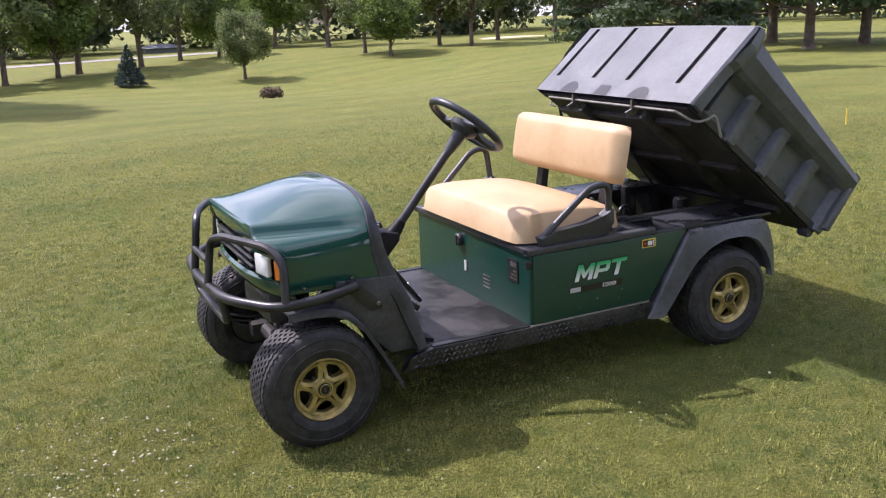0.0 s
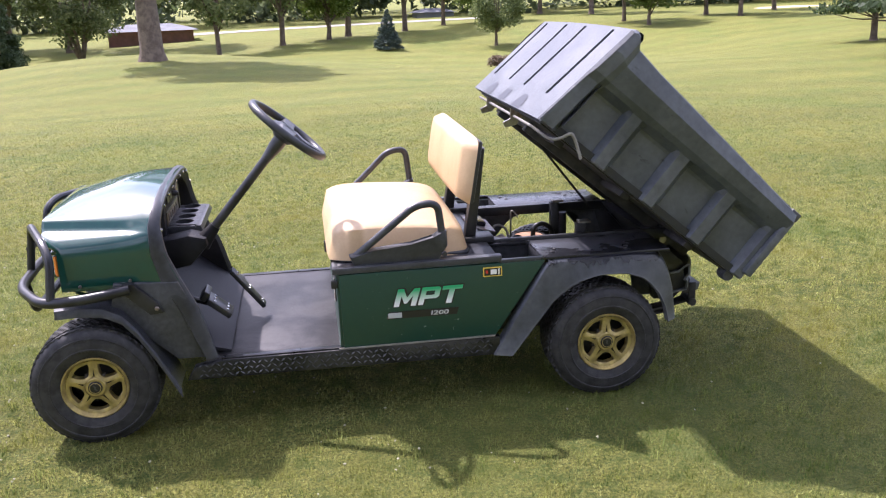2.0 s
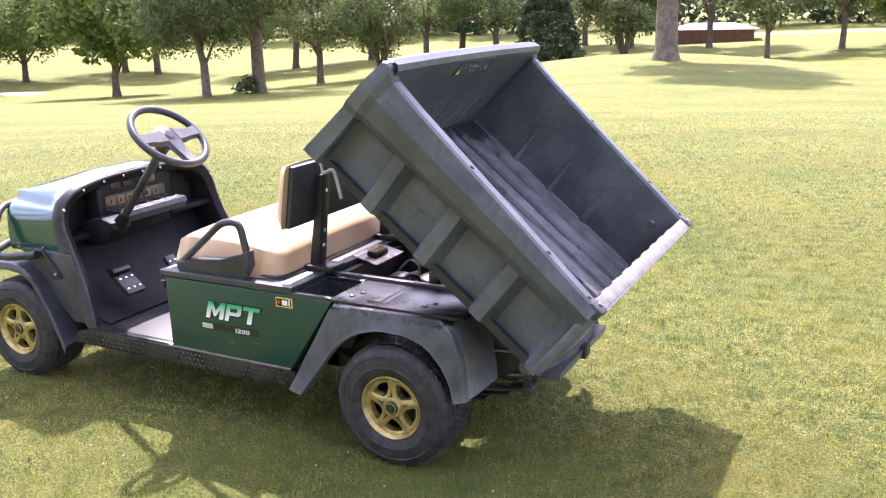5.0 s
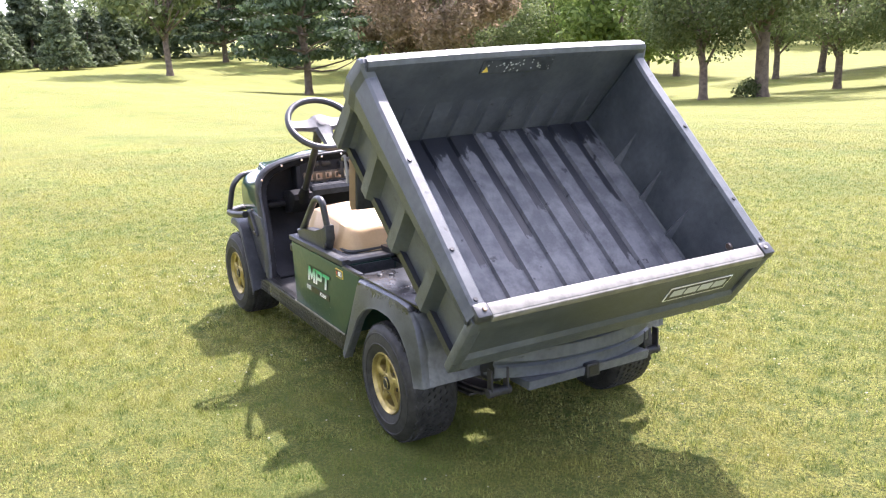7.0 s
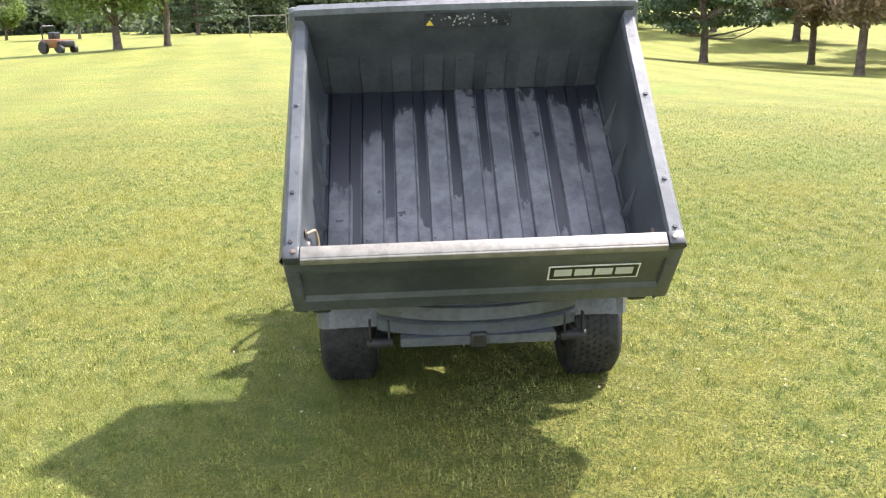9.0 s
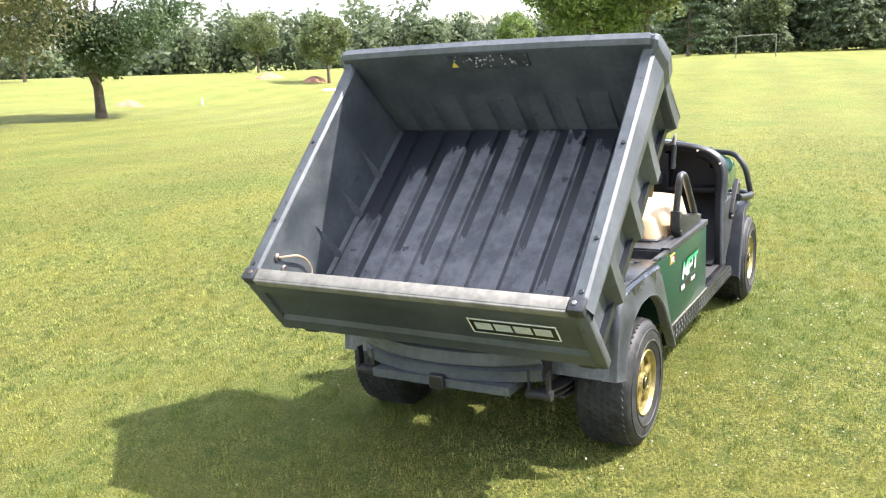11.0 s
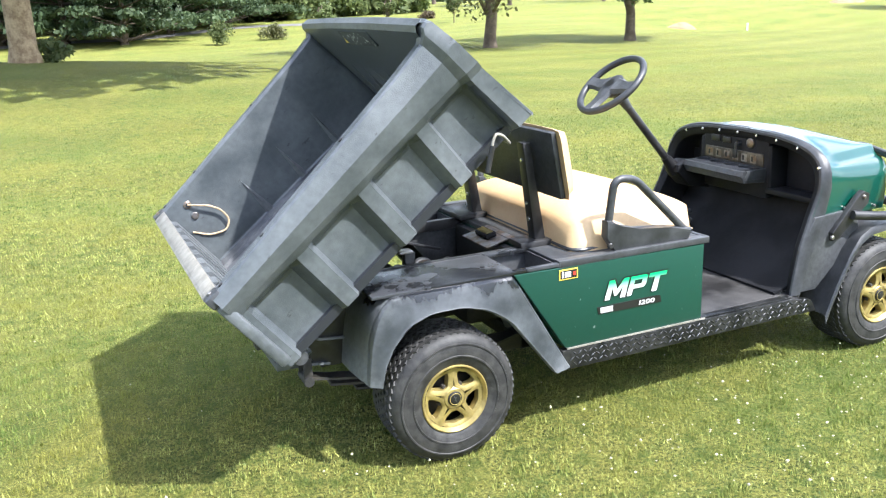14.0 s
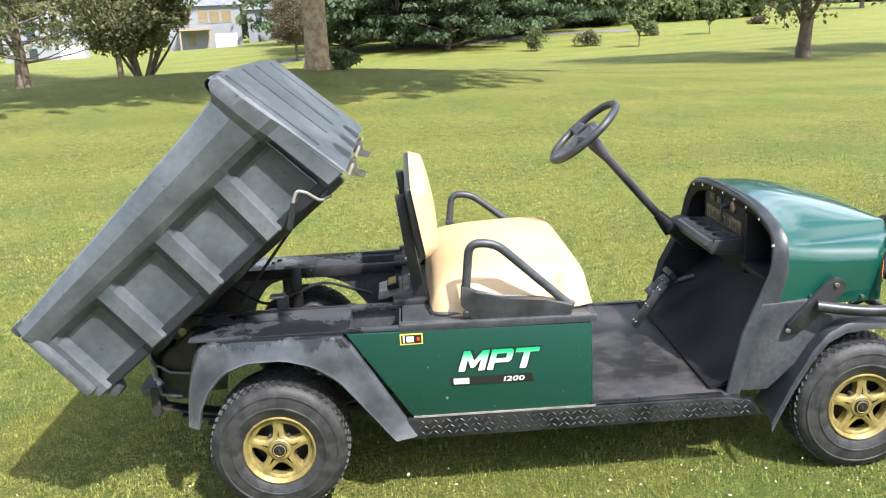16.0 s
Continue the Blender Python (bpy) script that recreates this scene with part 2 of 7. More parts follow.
ALU = mat("worn_aluminium", (0.26, 0.245, 0.21), 0.5, metal=0.0, var=0.14, scale=18, color2=(0.18, 0.17, 0.145), bump=0.1)
CHROME = mat("bright_bolt", (0.7, 0.7, 0.7), 0.25, metal=1.0, var=0.1)
STEEL = mat("bare_steel", (0.35, 0.34, 0.33), 0.4, metal=0.9, var=0.2, scale=20, color2=(0.22, 0.16, 0.11))
RUST = mat("rusty_metal", (0.3, 0.17, 0.1), 0.7, metal=0.2, var=0.3, scale=20, color2=(0.42, 0.27, 0.17), bump=0.3)
TREAD = mat("dark_tread_plate", (0.018, 0.019, 0.02), 0.3, metal=0.5, var=0.2, scale=12, color2=(0.05, 0.05, 0.05), bump=0.1)
STUD = mat("bright_worn_tread", (0.13, 0.13, 0.13), 0.36, metal=0.7, var=0.3, scale=6, color2=(0.04, 0.04, 0.04), low=0.42, high=0.6)
WHITE = mat("white_print", (0.75, 0.76, 0.74), 0.4, var=0.05)
YELLOW = mat("yellow_print", (0.75, 0.55, 0.08), 0.4, var=0.05)
# black for print and small parts, also for shade in slots and notches
INK_AND_SHADE = mat("black_print_and_shade", (0.012, 0.012, 0.012), 0.35, var=0.1)
GREYINK = mat("grey_print", (0.45, 0.47, 0.45), 0.4, var=0.1)
PLATE = mat("brown_dash_plate", (0.06, 0.05, 0.036), 0.4, metal=0.3, var=0.2, scale=30, color2=(0.12, 0.1, 0.07))
ORANGE = mat("amber_lens", (0.8, 0.2, 0.02), 0.15, coat=0.5, var=0.1)
LENS = mat("clear_lens", (0.75, 0.77, 0.76), 0.12, coat=0.8, var=0.1)
ROPE = mat("weathered_rope", (0.36, 0.27, 0.17), 0.9, var=0.2, scale=60)
BARK = mat("tree_bark", (0.1, 0.075, 0.056), 0.9, var=0.3, scale=4, color2=(0.18, 0.14, 0.105), fine=25, bump=0.8, bump_scale=14)
TANBARK = mat("tan_bark", (0.24, 0.165, 0.095), 0.9, var=0.35, scale=5, color2=(0.44, 0.33, 0.2), fine=30, bump=1.0, bump_scale=16)
WINDOWBLIND = mat("tan_blind", (0.2, 0.15, 0.075), 0.5, spec=0.6, var=0.1)
RED = mat("red_print", (0.6, 0.05, 0.03), 0.4)
SIDING = mat("white_siding", (0.22, 0.228, 0.25), 0.6, var=0.06, scale=0.6)
ROOFM = mat("grey_shingle_roof", (0.14, 0.145, 0.16), 0.85, var=0.15, scale=1.5, bump=0.5, bump_scale=8)
GREYSIDING = mat("grey_siding", (0.2, 0.21, 0.235), 0.7, var=0.08, scale=0.6)
BRICKRED = mat("red_brick", (0.2, 0.1, 0.08), 0.85, var=0.15, scale=2)
GLASS = mat("dark_window_glass", (0.03, 0.04, 0.05), 0.06, spec=0.9, var=0.1)
WOOD = mat("deck_wood", (0.25, 0.19, 0.13), 0.8, var=0.2)
# orange taken down in colour for the shade the mower stands in
MOWERYEL = mat("orange_paint_dimmed_for_shade", (0.2, 0.085, 0.03), 0.5, var=0.1)
SANDM = mat("bunker_sand", (0.55, 0.44, 0.3), 0.95, var=0.1, scale=3, bump=0.3, bump_scale=20)
EARTH = mat("bare_earth", (0.26, 0.14, 0.08), 0.95, var=0.2, scale=3, bump=0.6, bump_scale=15)
PALEROAD = mat("pale_concrete", (0.3, 0.28, 0.26), 0.9, var=0.1, scale=1)
ASPHALT = mat("asphalt_path", (0.12, 0.115, 0.11), 0.9, var=0.15, scale=2)


def print_gradient(name, low_color, high_color, z0, z1):
    """A printed decal that runs from one colour at its foot to another at its head."""
    m = mat(name, low_color, 0.35)
    nt = m.node_tree
    b = nt.nodes["Principled BSDF"]
    tc = nt.nodes.new("ShaderNodeTexCoord")
    sep = nt.nodes.new("ShaderNodeSeparateXYZ")
    nt.links.new(tc.outputs["Object"], sep.inputs[0])
    mr = nt.nodes.new("ShaderNodeMapRange")
    mr.inputs["From Min"].default_value, mr.inputs["From Max"].default_value = z0, z1
    nt.links.new(sep.outputs["Y"], mr.inputs["Value"])
    mx = nt.nodes.new("ShaderNodeMix")
    mx.data_type = "RGBA"
    mx.inputs["A"].default_value, mx.inputs["B"].default_value = (*low_color, 1), (*high_color, 1)
    nt.links.new(mr.outputs[0], mx.inputs["Factor"])
    nt.links.new(mx.outputs["Result"], b.inputs["Base Color"])
    return m


def leaf_material(name, dark, light, trans=0.35, patchy=False):
    m = bpy.data.materials.new(name)
    m.use_nodes = True
    nt = m.node_tree
    b = nt.nodes["Principled BSDF"]
    geo = nt.nodes.new("ShaderNodeNewGeometry")
    info = nt.nodes.new("ShaderNodeObjectInfo")
    mx = nt.nodes.new("ShaderNodeMix")
    mx.data_type = "RGBA"
    mx.inputs["A"].default_value, mx.inputs["B"].default_value = (*dark, 1), (*light, 1)
    nt.links.new(geo.outputs["Random Per Island"], mx.inputs["Factor"])
    hsv = nt.nodes.new("ShaderNodeHueSaturation")
    mr = nt.nodes.new("ShaderNodeMapRange")
    mr.inputs["To Min"].default_value, mr.inputs["To Max"].default_value = 0.75, 1.25
    nt.links.new(info.outputs["Random"], mr.inputs["Value"])
    nt.links.new(mr.outputs[0], hsv.inputs["Value"])
    nt.links.new(mx.outputs["Result"], hsv.inputs["Color"])
    hsv_out = nt.nodes.new("ShaderNodeHueSaturation") if patchy else hsv
    if patchy:
        # blades share the turf's mottle: deep green tufts between paler, drier ones
        tc = nt.nodes.new("ShaderNodeTexCoord")
        last = hsv.outputs[0]
        for scale, lo, hi, shade in ((11.0, 0.46, 0.62, (0.055, 0.1, 0.013, 1)), (26.0, 0.56, 0.68, (0.4, 0.4, 0.12, 1)), (1.3, 0.45, 0.64, (0.29, 0.275, 0.055, 1)), (0.5, 0.5, 0.66, (0.1, 0.165, 0.026, 1))):
            n = nt.nodes.new("ShaderNodeTexNoise")
            n.inputs["Scale"].default_value, n.inputs["Detail"].default_value, n.inputs["Roughness"].default_value = scale, 5, 0.65
            nt.links.new(tc.outputs["Object"], n.inputs["Vector"])
            mq = nt.nodes.new("ShaderNodeMapRange")
            mq.inputs["From Min"].default_value, mq.inputs["From Max"].default_value = lo, hi
            mq.inputs["To Max"].default_value = 0.78
            nt.links.new(n.outputs["Fac"], mq.inputs["Value"])
            m2 = nt.nodes.new("ShaderNodeMix")
            m2.data_type = "RGBA"
            m2.inputs["B"].default_value = shade
            nt.links.new(mq.outputs[0], m2.inputs["Factor"])
            nt.links.new(last, m2.inputs["A"])
            last = m2.outputs["Result"]
        nt.links.new(last, hsv_out.inputs["Color"])
    nt.links.new(hsv_out.outputs[0], b.inputs["Base Color"])
    b.inputs["Roughness"].default_value = 0.55
    b.inputs["Specular IOR Level"].default_value = 0.3
    tr = nt.nodes.new("ShaderNodeBsdfTranslucent")
    nt.links.new(hsv_out.outputs[0], tr.inputs["Color"])
    ms = nt.nodes.new("ShaderNodeMixShader")
    ms.inputs[0].default_value = trans
    nt.links.new(b.outputs[0], ms.inputs[1])
    nt.links.new(tr.outputs[0], ms.inputs[2])
    nt.links.new(ms.outputs[0], nt.nodes["Material Output"].inputs["Surface"])
    return m


LEAF = leaf_material("broad_leaves", (0.09, 0.13, 0.05), (0.235, 0.275, 0.11), 0.55)
LEAF_LIGHT = leaf_material("light_leaves", (0.1, 0.16, 0.035), (0.23, 0.3, 0.08), 0.5)
NEEDLE = leaf_material("pine_needles", (0.045, 0.075, 0.035), (0.115, 0.16, 0.075), 0.4)
BLUE_NEEDLE = leaf_material("blue_spruce_needles", (0.06, 0.095, 0.075), (0.14, 0.19, 0.16), 0.25)
RUSSET = leaf_material("russet_leaves", (0.13, 0.105, 0.065), (0.25, 0.19, 0.125), 0.5)
OLIVE = leaf_material("olive_leaves", (0.12, 0.13, 0.055), (0.24, 0.24, 0.115), 0.45)
FARLEAF = leaf_material("far_wood_leaves", (0.075, 0.105, 0.055), (0.19, 0.23, 0.12), 0.5)
BLADE = leaf_material("grass_blades", (0.062, 0.098, 0.018), (0.485, 0.505, 0.135), 0.35, True)
PETAL = mat("clover_white", (0.4, 0.38, 0.24), 0.8)


def turf_material():
    """Mown turf: mottled greens, paler dry patches, faint mowing bands far off, and a fine rough relief."""
    m = bpy.data.materials.new("mown_turf")
    m.use_nodes = True
    nt = m.node_tree
    b = nt.nodes["Principled BSDF"]
    tc = nt.nodes.new("ShaderNodeTexCoord")

    def noise_at(scale, detail=5, rough=0.6):
        n = nt.nodes.new("ShaderNodeTexNoise")
        n.inputs["Scale"].default_value, n.inputs["Detail"].default_value, n.inputs["Roughness"].default_value = scale, detail, rough
        nt.links.new(tc.outputs["Object"], n.inputs["Vector"])
        return n.outputs["Fac"]

    def mixed(fac, a, c, lo=0.35, hi=0.65, most=1.0):
        mr = nt.nodes.new("ShaderNodeMapRange")
        mr.inputs["To Max"].default_value = most
        mr.inputs["From Min"].default_value, mr.inputs["From Max"].default_value = lo, hi
        nt.links.new(fac, mr.inputs["Value"])
        mx = nt.nodes.new("ShaderNodeMix")
        mx.data_type = "RGBA"
        nt.links.new(mr.outputs[0], mx.inputs["Factor"])
        for key, v in (("A", a), ("B", c)):
            if isinstance(v, tuple):
                mx.inputs[key].default_value = (*v, 1)
            else:
                nt.links.new(v, mx.inputs[key])
        return mx.outputs["Result"]

    fine = mixed(noise_at(75, 7, 0.8), (0.022, 0.038, 0.007), (0.385, 0.37, 0.085), 0.4, 0.62)
    fine = mixed(noise_at(11, 5, 0.7), fine, (0.05, 0.098, 0.014), 0.46, 0.62, 0.6)
    fine = mixed(noise_at(24, 5, 0.7), fine, (0.33, 0.33, 0.09), 0.56, 0.7, 0.5)
    mid = mixed(noise_at(1.3, 6, 0.7), fine, (0.25, 0.235, 0.05), 0.42, 0.68, 0.45)
    mid = mixed(noise_at(0.5, 5), mid, (0.1, 0.155, 0.026), 0.46, 0.68, 0.5)
    dry = mixed(noise_at(0.12, 5, 0.7), mid, (0.215, 0.22, 0.065), 0.5, 0.8, 0.6)
    wave = nt.nodes.new("ShaderNodeTexWave")
    wave.inputs["Scale"].default_value, wave.inputs["Distortion"].default_value, wave.inputs["Detail"].default_value = 0.11, 5.0, 4
    mp = nt.nodes.new("ShaderNodeMapping")
    mp.inputs["Rotation"].default_value = (0, 0, radians(78))
    nt.links.new(tc.outputs["Object"], mp.inputs["Vector"])
    nt.links.new(mp.outputs[0], wave.inputs["Vector"])
    hsv = nt.nodes.new("ShaderNodeHueSaturation")
    mr = nt.nodes.new("ShaderNodeMapRange")
    mr.inputs["To Min"].default_value, mr.inputs["To Max"].default_value = 0.93, 1.07
    nt.links.new(wave.outputs["Fac"], mr.inputs["Value"])
    nt.links.new(mr.outputs[0], hsv.inputs["Value"])
    nt.links.new(dry, hsv.inputs["Color"])
    nt.links.new(hsv.outputs[0], b.inputs["Base Color"])
    b.inputs["Roughness"].default_value = 0.85
    b.inputs["Specular IOR Level"].default_value = 0.2
    bp = nt.nodes.new("ShaderNodeBump")
    bp.inputs["Strength"].default_value, bp.inputs["Distance"].default_value = 0.9, 0.04
    nt.links.new(noise_at(75, 7, 0.8), bp.inputs["Height"])
    nt.links.new(bp.outputs[0], b.inputs["Normal"])
    return m


TURF = turf_material()


# ---------------------------------------------------------------- mesh helpers
def part(name, bm, material, parent=None, label="", smooth=True, angle=35):
    """Links a bmesh as one mesh object, under its parent if it has one."""
    bmesh.ops.recalc_face_normals(bm, faces=bm.faces)
    me = bpy.data.meshes.new(name)
    bm.to_mesh(me)
    bm.free()
    for f in me.polygons:
        f.use_smooth = smooth
    if smooth:
        me.set_sharp_from_angle(angle=radians(angle))
    me.materials.append(material)
    ob = new(name, me)
    if parent is not None:
        ob.parent = parent
    if label:
        tagged(ob, label)
    return ob


def thing(name, label, category, group="", kind="", at=None):
    ob = new(name)
    ob.empty_display_size = 0.2
    tagged(ob, label, category, group, kind)
    if at is not None:
        ob.matrix_basis = at
    return ob


def box(bm, x0, x1, y0, y1, z0, z1, bevel=0.0, m=None):
    verts = [bm.verts.new(p) for p in ((x0, y0, z0), (x1, y0, z0), (x1, y1, z0), (x0, y1, z0), (x0, y0, z1), (x1, y0, z1), (x1, y1, z1), (x0, y1, z1))]
    faces = [bm.faces.new([verts[i] for i in f]) for f in ((0, 3, 2, 1), (4, 5, 6, 7), (0, 1, 5, 4), (1, 2, 6, 5), (2, 3, 7, 6), (3, 0, 4, 7))]
    if bevel:
        edges = list({e for f in faces for e in f.edges})
        out = bmesh.ops.bevel(bm, geom=edges, offset=bevel, segments=2, affect="EDGES", profile=0.5)
        verts = list({v for f in out["faces"] for v in f.verts} | {v for v in verts if v.is_valid})
    if m is not None:
        bmesh.ops.transform(bm, matrix=m, verts=[v for v in verts if v.is_valid])
    return bm


def boxed(*args, **kw):
    return box(bmesh.new(), *args, **kw)


def prism(bm, pts, y0, y1, bevel=0.0):
    """A solid with the outline pts in x and z, between y0 and y1."""
    a = [bm.verts.new((x, y0, z)) for x, z in pts]
    b = [bm.verts.new((x, y1, z)) for x, z in pts]
    faces = [bm.faces.new(a), bm.faces.new(b[::-1])]
    for i in range(len(pts)):
        j = (i + 1) % len(pts)
        faces.append(bm.faces.new((a[i], b[i], b[j], a[j])))
    if bevel:
        edges = list({e for f in faces[:2] for e in f.edges})
        bmesh.ops.bevel(bm, geom=edges, offset=bevel, segments=2, affect="EDGES", profile=0.5)
    return bm


def fillet(pts, r, n=5, closed=False):
    """The polyline with its corners rounded."""
    pts = [Vector(p) for p in pts]
    out = []
    for i, p in enumerate(pts):
        if not closed and i in (0, len(pts) - 1):
            out.append(p)
            continue
        a, b = pts[i - 1], pts[(i + 1) % len(pts)]
        da, db = (a - p), (b - p)
        d = min(r, da.length * 0.45, db.length * 0.45)
        pa, pb = p + da.normalized() * d, p + db.normalized() * d
        for k in range(n + 1):
            t = k / n
            out.append(pa * (1 - t) ** 2 + p * 2 * t * (1 - t) + pb * t * t)
    return out


def tube(bm, pts, r, seg=10, closed=False):
    """A round bar along a polyline."""
    pts = [Vector(p) for p in pts]
    n = len(pts)
    rings = []
    up = Vector((0.13, 0.31, 0.94)).normalized()
    for i, p in enumerate(pts):
        a = pts[i - 1] if i or closed else p
        b = pts[(i + 1) % n] if i < n - 1 or closed else p
        d = (b - a).normalized()
        side = d.cross(up)
        if side.length < 1e-3:
            side = d.cross(Vector((1, 0, 0)))
        side.normalize()
        up = side.cross(d).normalized()
        rad = r[i] if isinstance(r, (list, tuple)) else r
        rings.append([bm.verts.new(p + (side * math.cos(2 * math.pi * k / seg) + up * math.sin(2 * math.pi * k / seg)) * rad) for k in range(seg)])
    for i in range(n if closed else n - 1):
        a, b = rings[i], rings[(i + 1) % n]
        for k in range(seg):
            bm.faces.new((a[k], a[(k + 1) % seg], b[(k + 1) % seg], b[k]))
    if not closed:
        bm.faces.new(rings[0][::-1])
        bm.faces.new(rings[-1])
    return bm


def tubed(pts, r, seg=10, closed=False):
    return tube(bmesh.new(), pts, r, seg, closed)


def lathe(bm, profile, seg=40, axis="y", centre=(0, 0, 0), closed=False):
    """Turns a profile of (radius, along) round an axis."""
    rings = []
    for k in range(seg):
        a = 2 * math.pi * k / seg
        c, s = math.cos(a), math.sin(a)
        ring = []
        for r, h in profile:
            p = {"y": (r * c, h, r * s), "z": (r * c, r * s, h), "x": (h, r * c, r * s)}[axis]
            ring.append(bm.verts.new((p[0] + centre[0], p[1] + centre[1], p[2] + centre[2])))
        rings.append(ring)
    for k in range(seg):
        a, b = rings[k], rings[(k + 1) % seg]
        for i in range(len(profile) if closed else len(profile) - 1):
            j = (i + 1) % len(profile)
            bm.faces.new((a[i], a[j], b[j], b[i]))
    bmesh.ops.remove_doubles(bm, verts=bm.verts, dist=1e-5)
    return bm


def disc(bm, centre, normal, r, h, seg=12):
    """A short round boss (a bolt head, a cap)."""
    n = Vector(normal).normalized()
    q = n.to_track_quat("Z", "Y").to_matrix().to_4x4()
    m = Matrix.Translation(centre) @ q
    prof = [(0, h), (r * 0.8, h), (r, h * 0.7), (r, -0.004)]
    rings = []
    for k in range(seg):
        a = 2 * math.pi * k / seg
        rings.append([bm.verts.new(m @ Vector((p * math.cos(a), p * math.sin(a), z))) for p, z in prof[1:]])
    top = bm.verts.new(m @ Vector((0, 0, h)))
    for k in range(seg):
        a, b = rings[k], rings[(k + 1) % seg]
        bm.faces.new((top, a[0], b[0]))
        for i in range(2):
            bm.faces.new((a[i], a[i + 1], b[i + 1], b[i]))
    return bm


def sheet(bm, rows, thick=0.0):
    """A skin through rows of points; thick: given that thickness."""
    grid = [[bm.verts.new(p) for p in row] for row in rows]
    for i in range(len(grid) - 1):
        for j in range(len(grid[0]) - 1):
            bm.faces.new((grid[i][j], grid[i][j + 1], grid[i + 1][j + 1], grid[i + 1][j]))
    if thick:
        bmesh.ops.recalc_face_normals(bm, faces=bm.faces)
        bmesh.ops.solidify(bm, geom=bm.faces[:], thickness=thick)
    return bm


def lettering(name, body, size, material, parent, m, shear=0.0, extrude=0.001, bold=0.02):
    """Raised print with the built-in font, turned into a mesh."""
    cu = bpy.data.curves.new(name, "FONT")
    cu.body, cu.size, cu.shear, cu.extrude, cu.offset = body, size, shear, extrude, size * bold
    cu.space_character = 1 + 1.5 * bold
    cu.resolution_u = 3
    tmp = bpy.data.objects.new(name + "_curve", cu)
    me = bpy.data.meshes.new_from_object(tmp)
    bpy.data.objects.remove(tmp)
    bpy.data.curves.remove(cu)
    me.materials.clear()
    me.materials.append(material)
    ob = new(name, me)
    ob.parent = parent
    ob.matrix_basis = m
    return ob


def mesh_from_arrays(name, verts, tris, material):
    me = bpy.data.meshes.new(name)
    nv, nf = len(verts), len(tris)
    k = tris.shape[1]
    me.vertices.add(nv)
    me.vertices.foreach_set("co", np.ascontiguousarray(verts, dtype=np.float32).ravel())
    me.loops.add(nf * k)
    me.loops.foreach_set("vertex_index", np.ascontiguousarray(tris, dtype=np.int32).ravel())
    me.polygons.add(nf)
    me.polygons.foreach_set("loop_start", np.arange(0, nf * k, k, dtype=np.int32))
    me.polygons.foreach_set("loop_total", np.full(nf, k, dtype=np.int32))
    me.update(calc_edges=True)
    me.materials.append(material)
    return me


# ---------------------------------------------------------------- ground
HILLS = [
    (-46, 46, 40, -2.24),
    (11, 41, 13, -1.22),
    (4, -14, 9, 1.08),
    (-8, 31, 9, 0.78),
    (-37, -37, 9, -1.35),
    (21, -36, 18, -0.52),
    (0, -110, 40, 0.61),
    (-42, 0, 13, 0.81),
    (-13, 50, 9, -0.96),
    (-45, 26, 18, -0.67),
    (41, 11, 60, -0.30),
    (-28, 106, 60, -1.23),
    (-11, 41, 9, 0.62),
    (-56, -32, 13, -1.20),
    (-55, -95, 40, 0.82),
    (-63, -17, 18, 0.41),
    (-11, -41, 9, -0.51),
    (-32, 56, 9, 0.39),
    (-23, -23, 9, -0.36),
    (0, -110, 60, 1.14),
    (-16, 28, 9, -0.32),
    (-63, 17, 13, -0.35),
    (11, -41, 13, -0.57),
    (30, -105, 32, -1.80)]


def ground_z(x, y):
    """Height of the turf: level round the cart, with broad swells further off."""
    z = 0.0
    for cx, cy, r, h in HILLS:
        z = z + h * np.exp(-((x - cx) ** 2 + (y - cy) ** 2) / (r * r))
    d = np.sqrt(x * x + y * y)
    w = np.clip((d - 5.0) / 14.0, 0, 1)
    far = np.clip((d - 150.0) / 150.0, 0, 1)
    dip = -0.026 * np.exp(-(x / 1.0) ** 2 - ((y - 0.85) / 0.55) ** 2)
    return z * w * w * (3 - 2 * w) * (1 - far) + dip


def build_ground():
    rings = np.concatenate([np.linspace(0.1, 8, 80), np.geomspace(8.4, 150, 90), np.geomspace(165, 3500, 14)])
    n = 200
    a = np.linspace(0, 2 * np.pi, n, endpoint=False)
    x = np.outer(rings, np.cos(a)).ravel()
    y = np.outer(rings, np.sin(a)).ravel()
    verts = np.stack([x, y, ground_z(x, y)], 1)
    verts = np.vstack([verts, [[0, 0, 0]]])
    i, j = np.meshgrid(np.arange(len(rings) - 1), np.arange(n), indexing="ij")
    k = (j + 1) % n
    quads = np.stack([i * n + j, (i + 1) * n + j, (i + 1) * n + k, i * n + k], -1).reshape(-1, 4)
    first = np.stack([np.full(n, len(verts) - 1), np.arange(n), (np.arange(n) + 1) % n, np.full(n, len(verts) - 1)], -1)
    me = bpy.data.meshes.new("ground")
    me.from_pydata(verts.tolist(), [], quads.tolist() + first[:, :3].tolist())
    me.materials.append(TURF)
    for f in me.polygons:
        f.use_smooth = True
    ob = new("ground", me)
    tagged(ob, "mown golf course turf, green with paler dry patches", "ground", kind="structure")


build_ground()


# ---------------------------------------------------------------- the cart
cart = thing("utility_cart", "dark green utility golf cart with raised black dump bed", "utility cart")


def bolt(name, at, normal, r, h, material, parent, seg=8):
    return part(name, disc(bmesh.new(), at, normal, r, h, seg), material, parent)


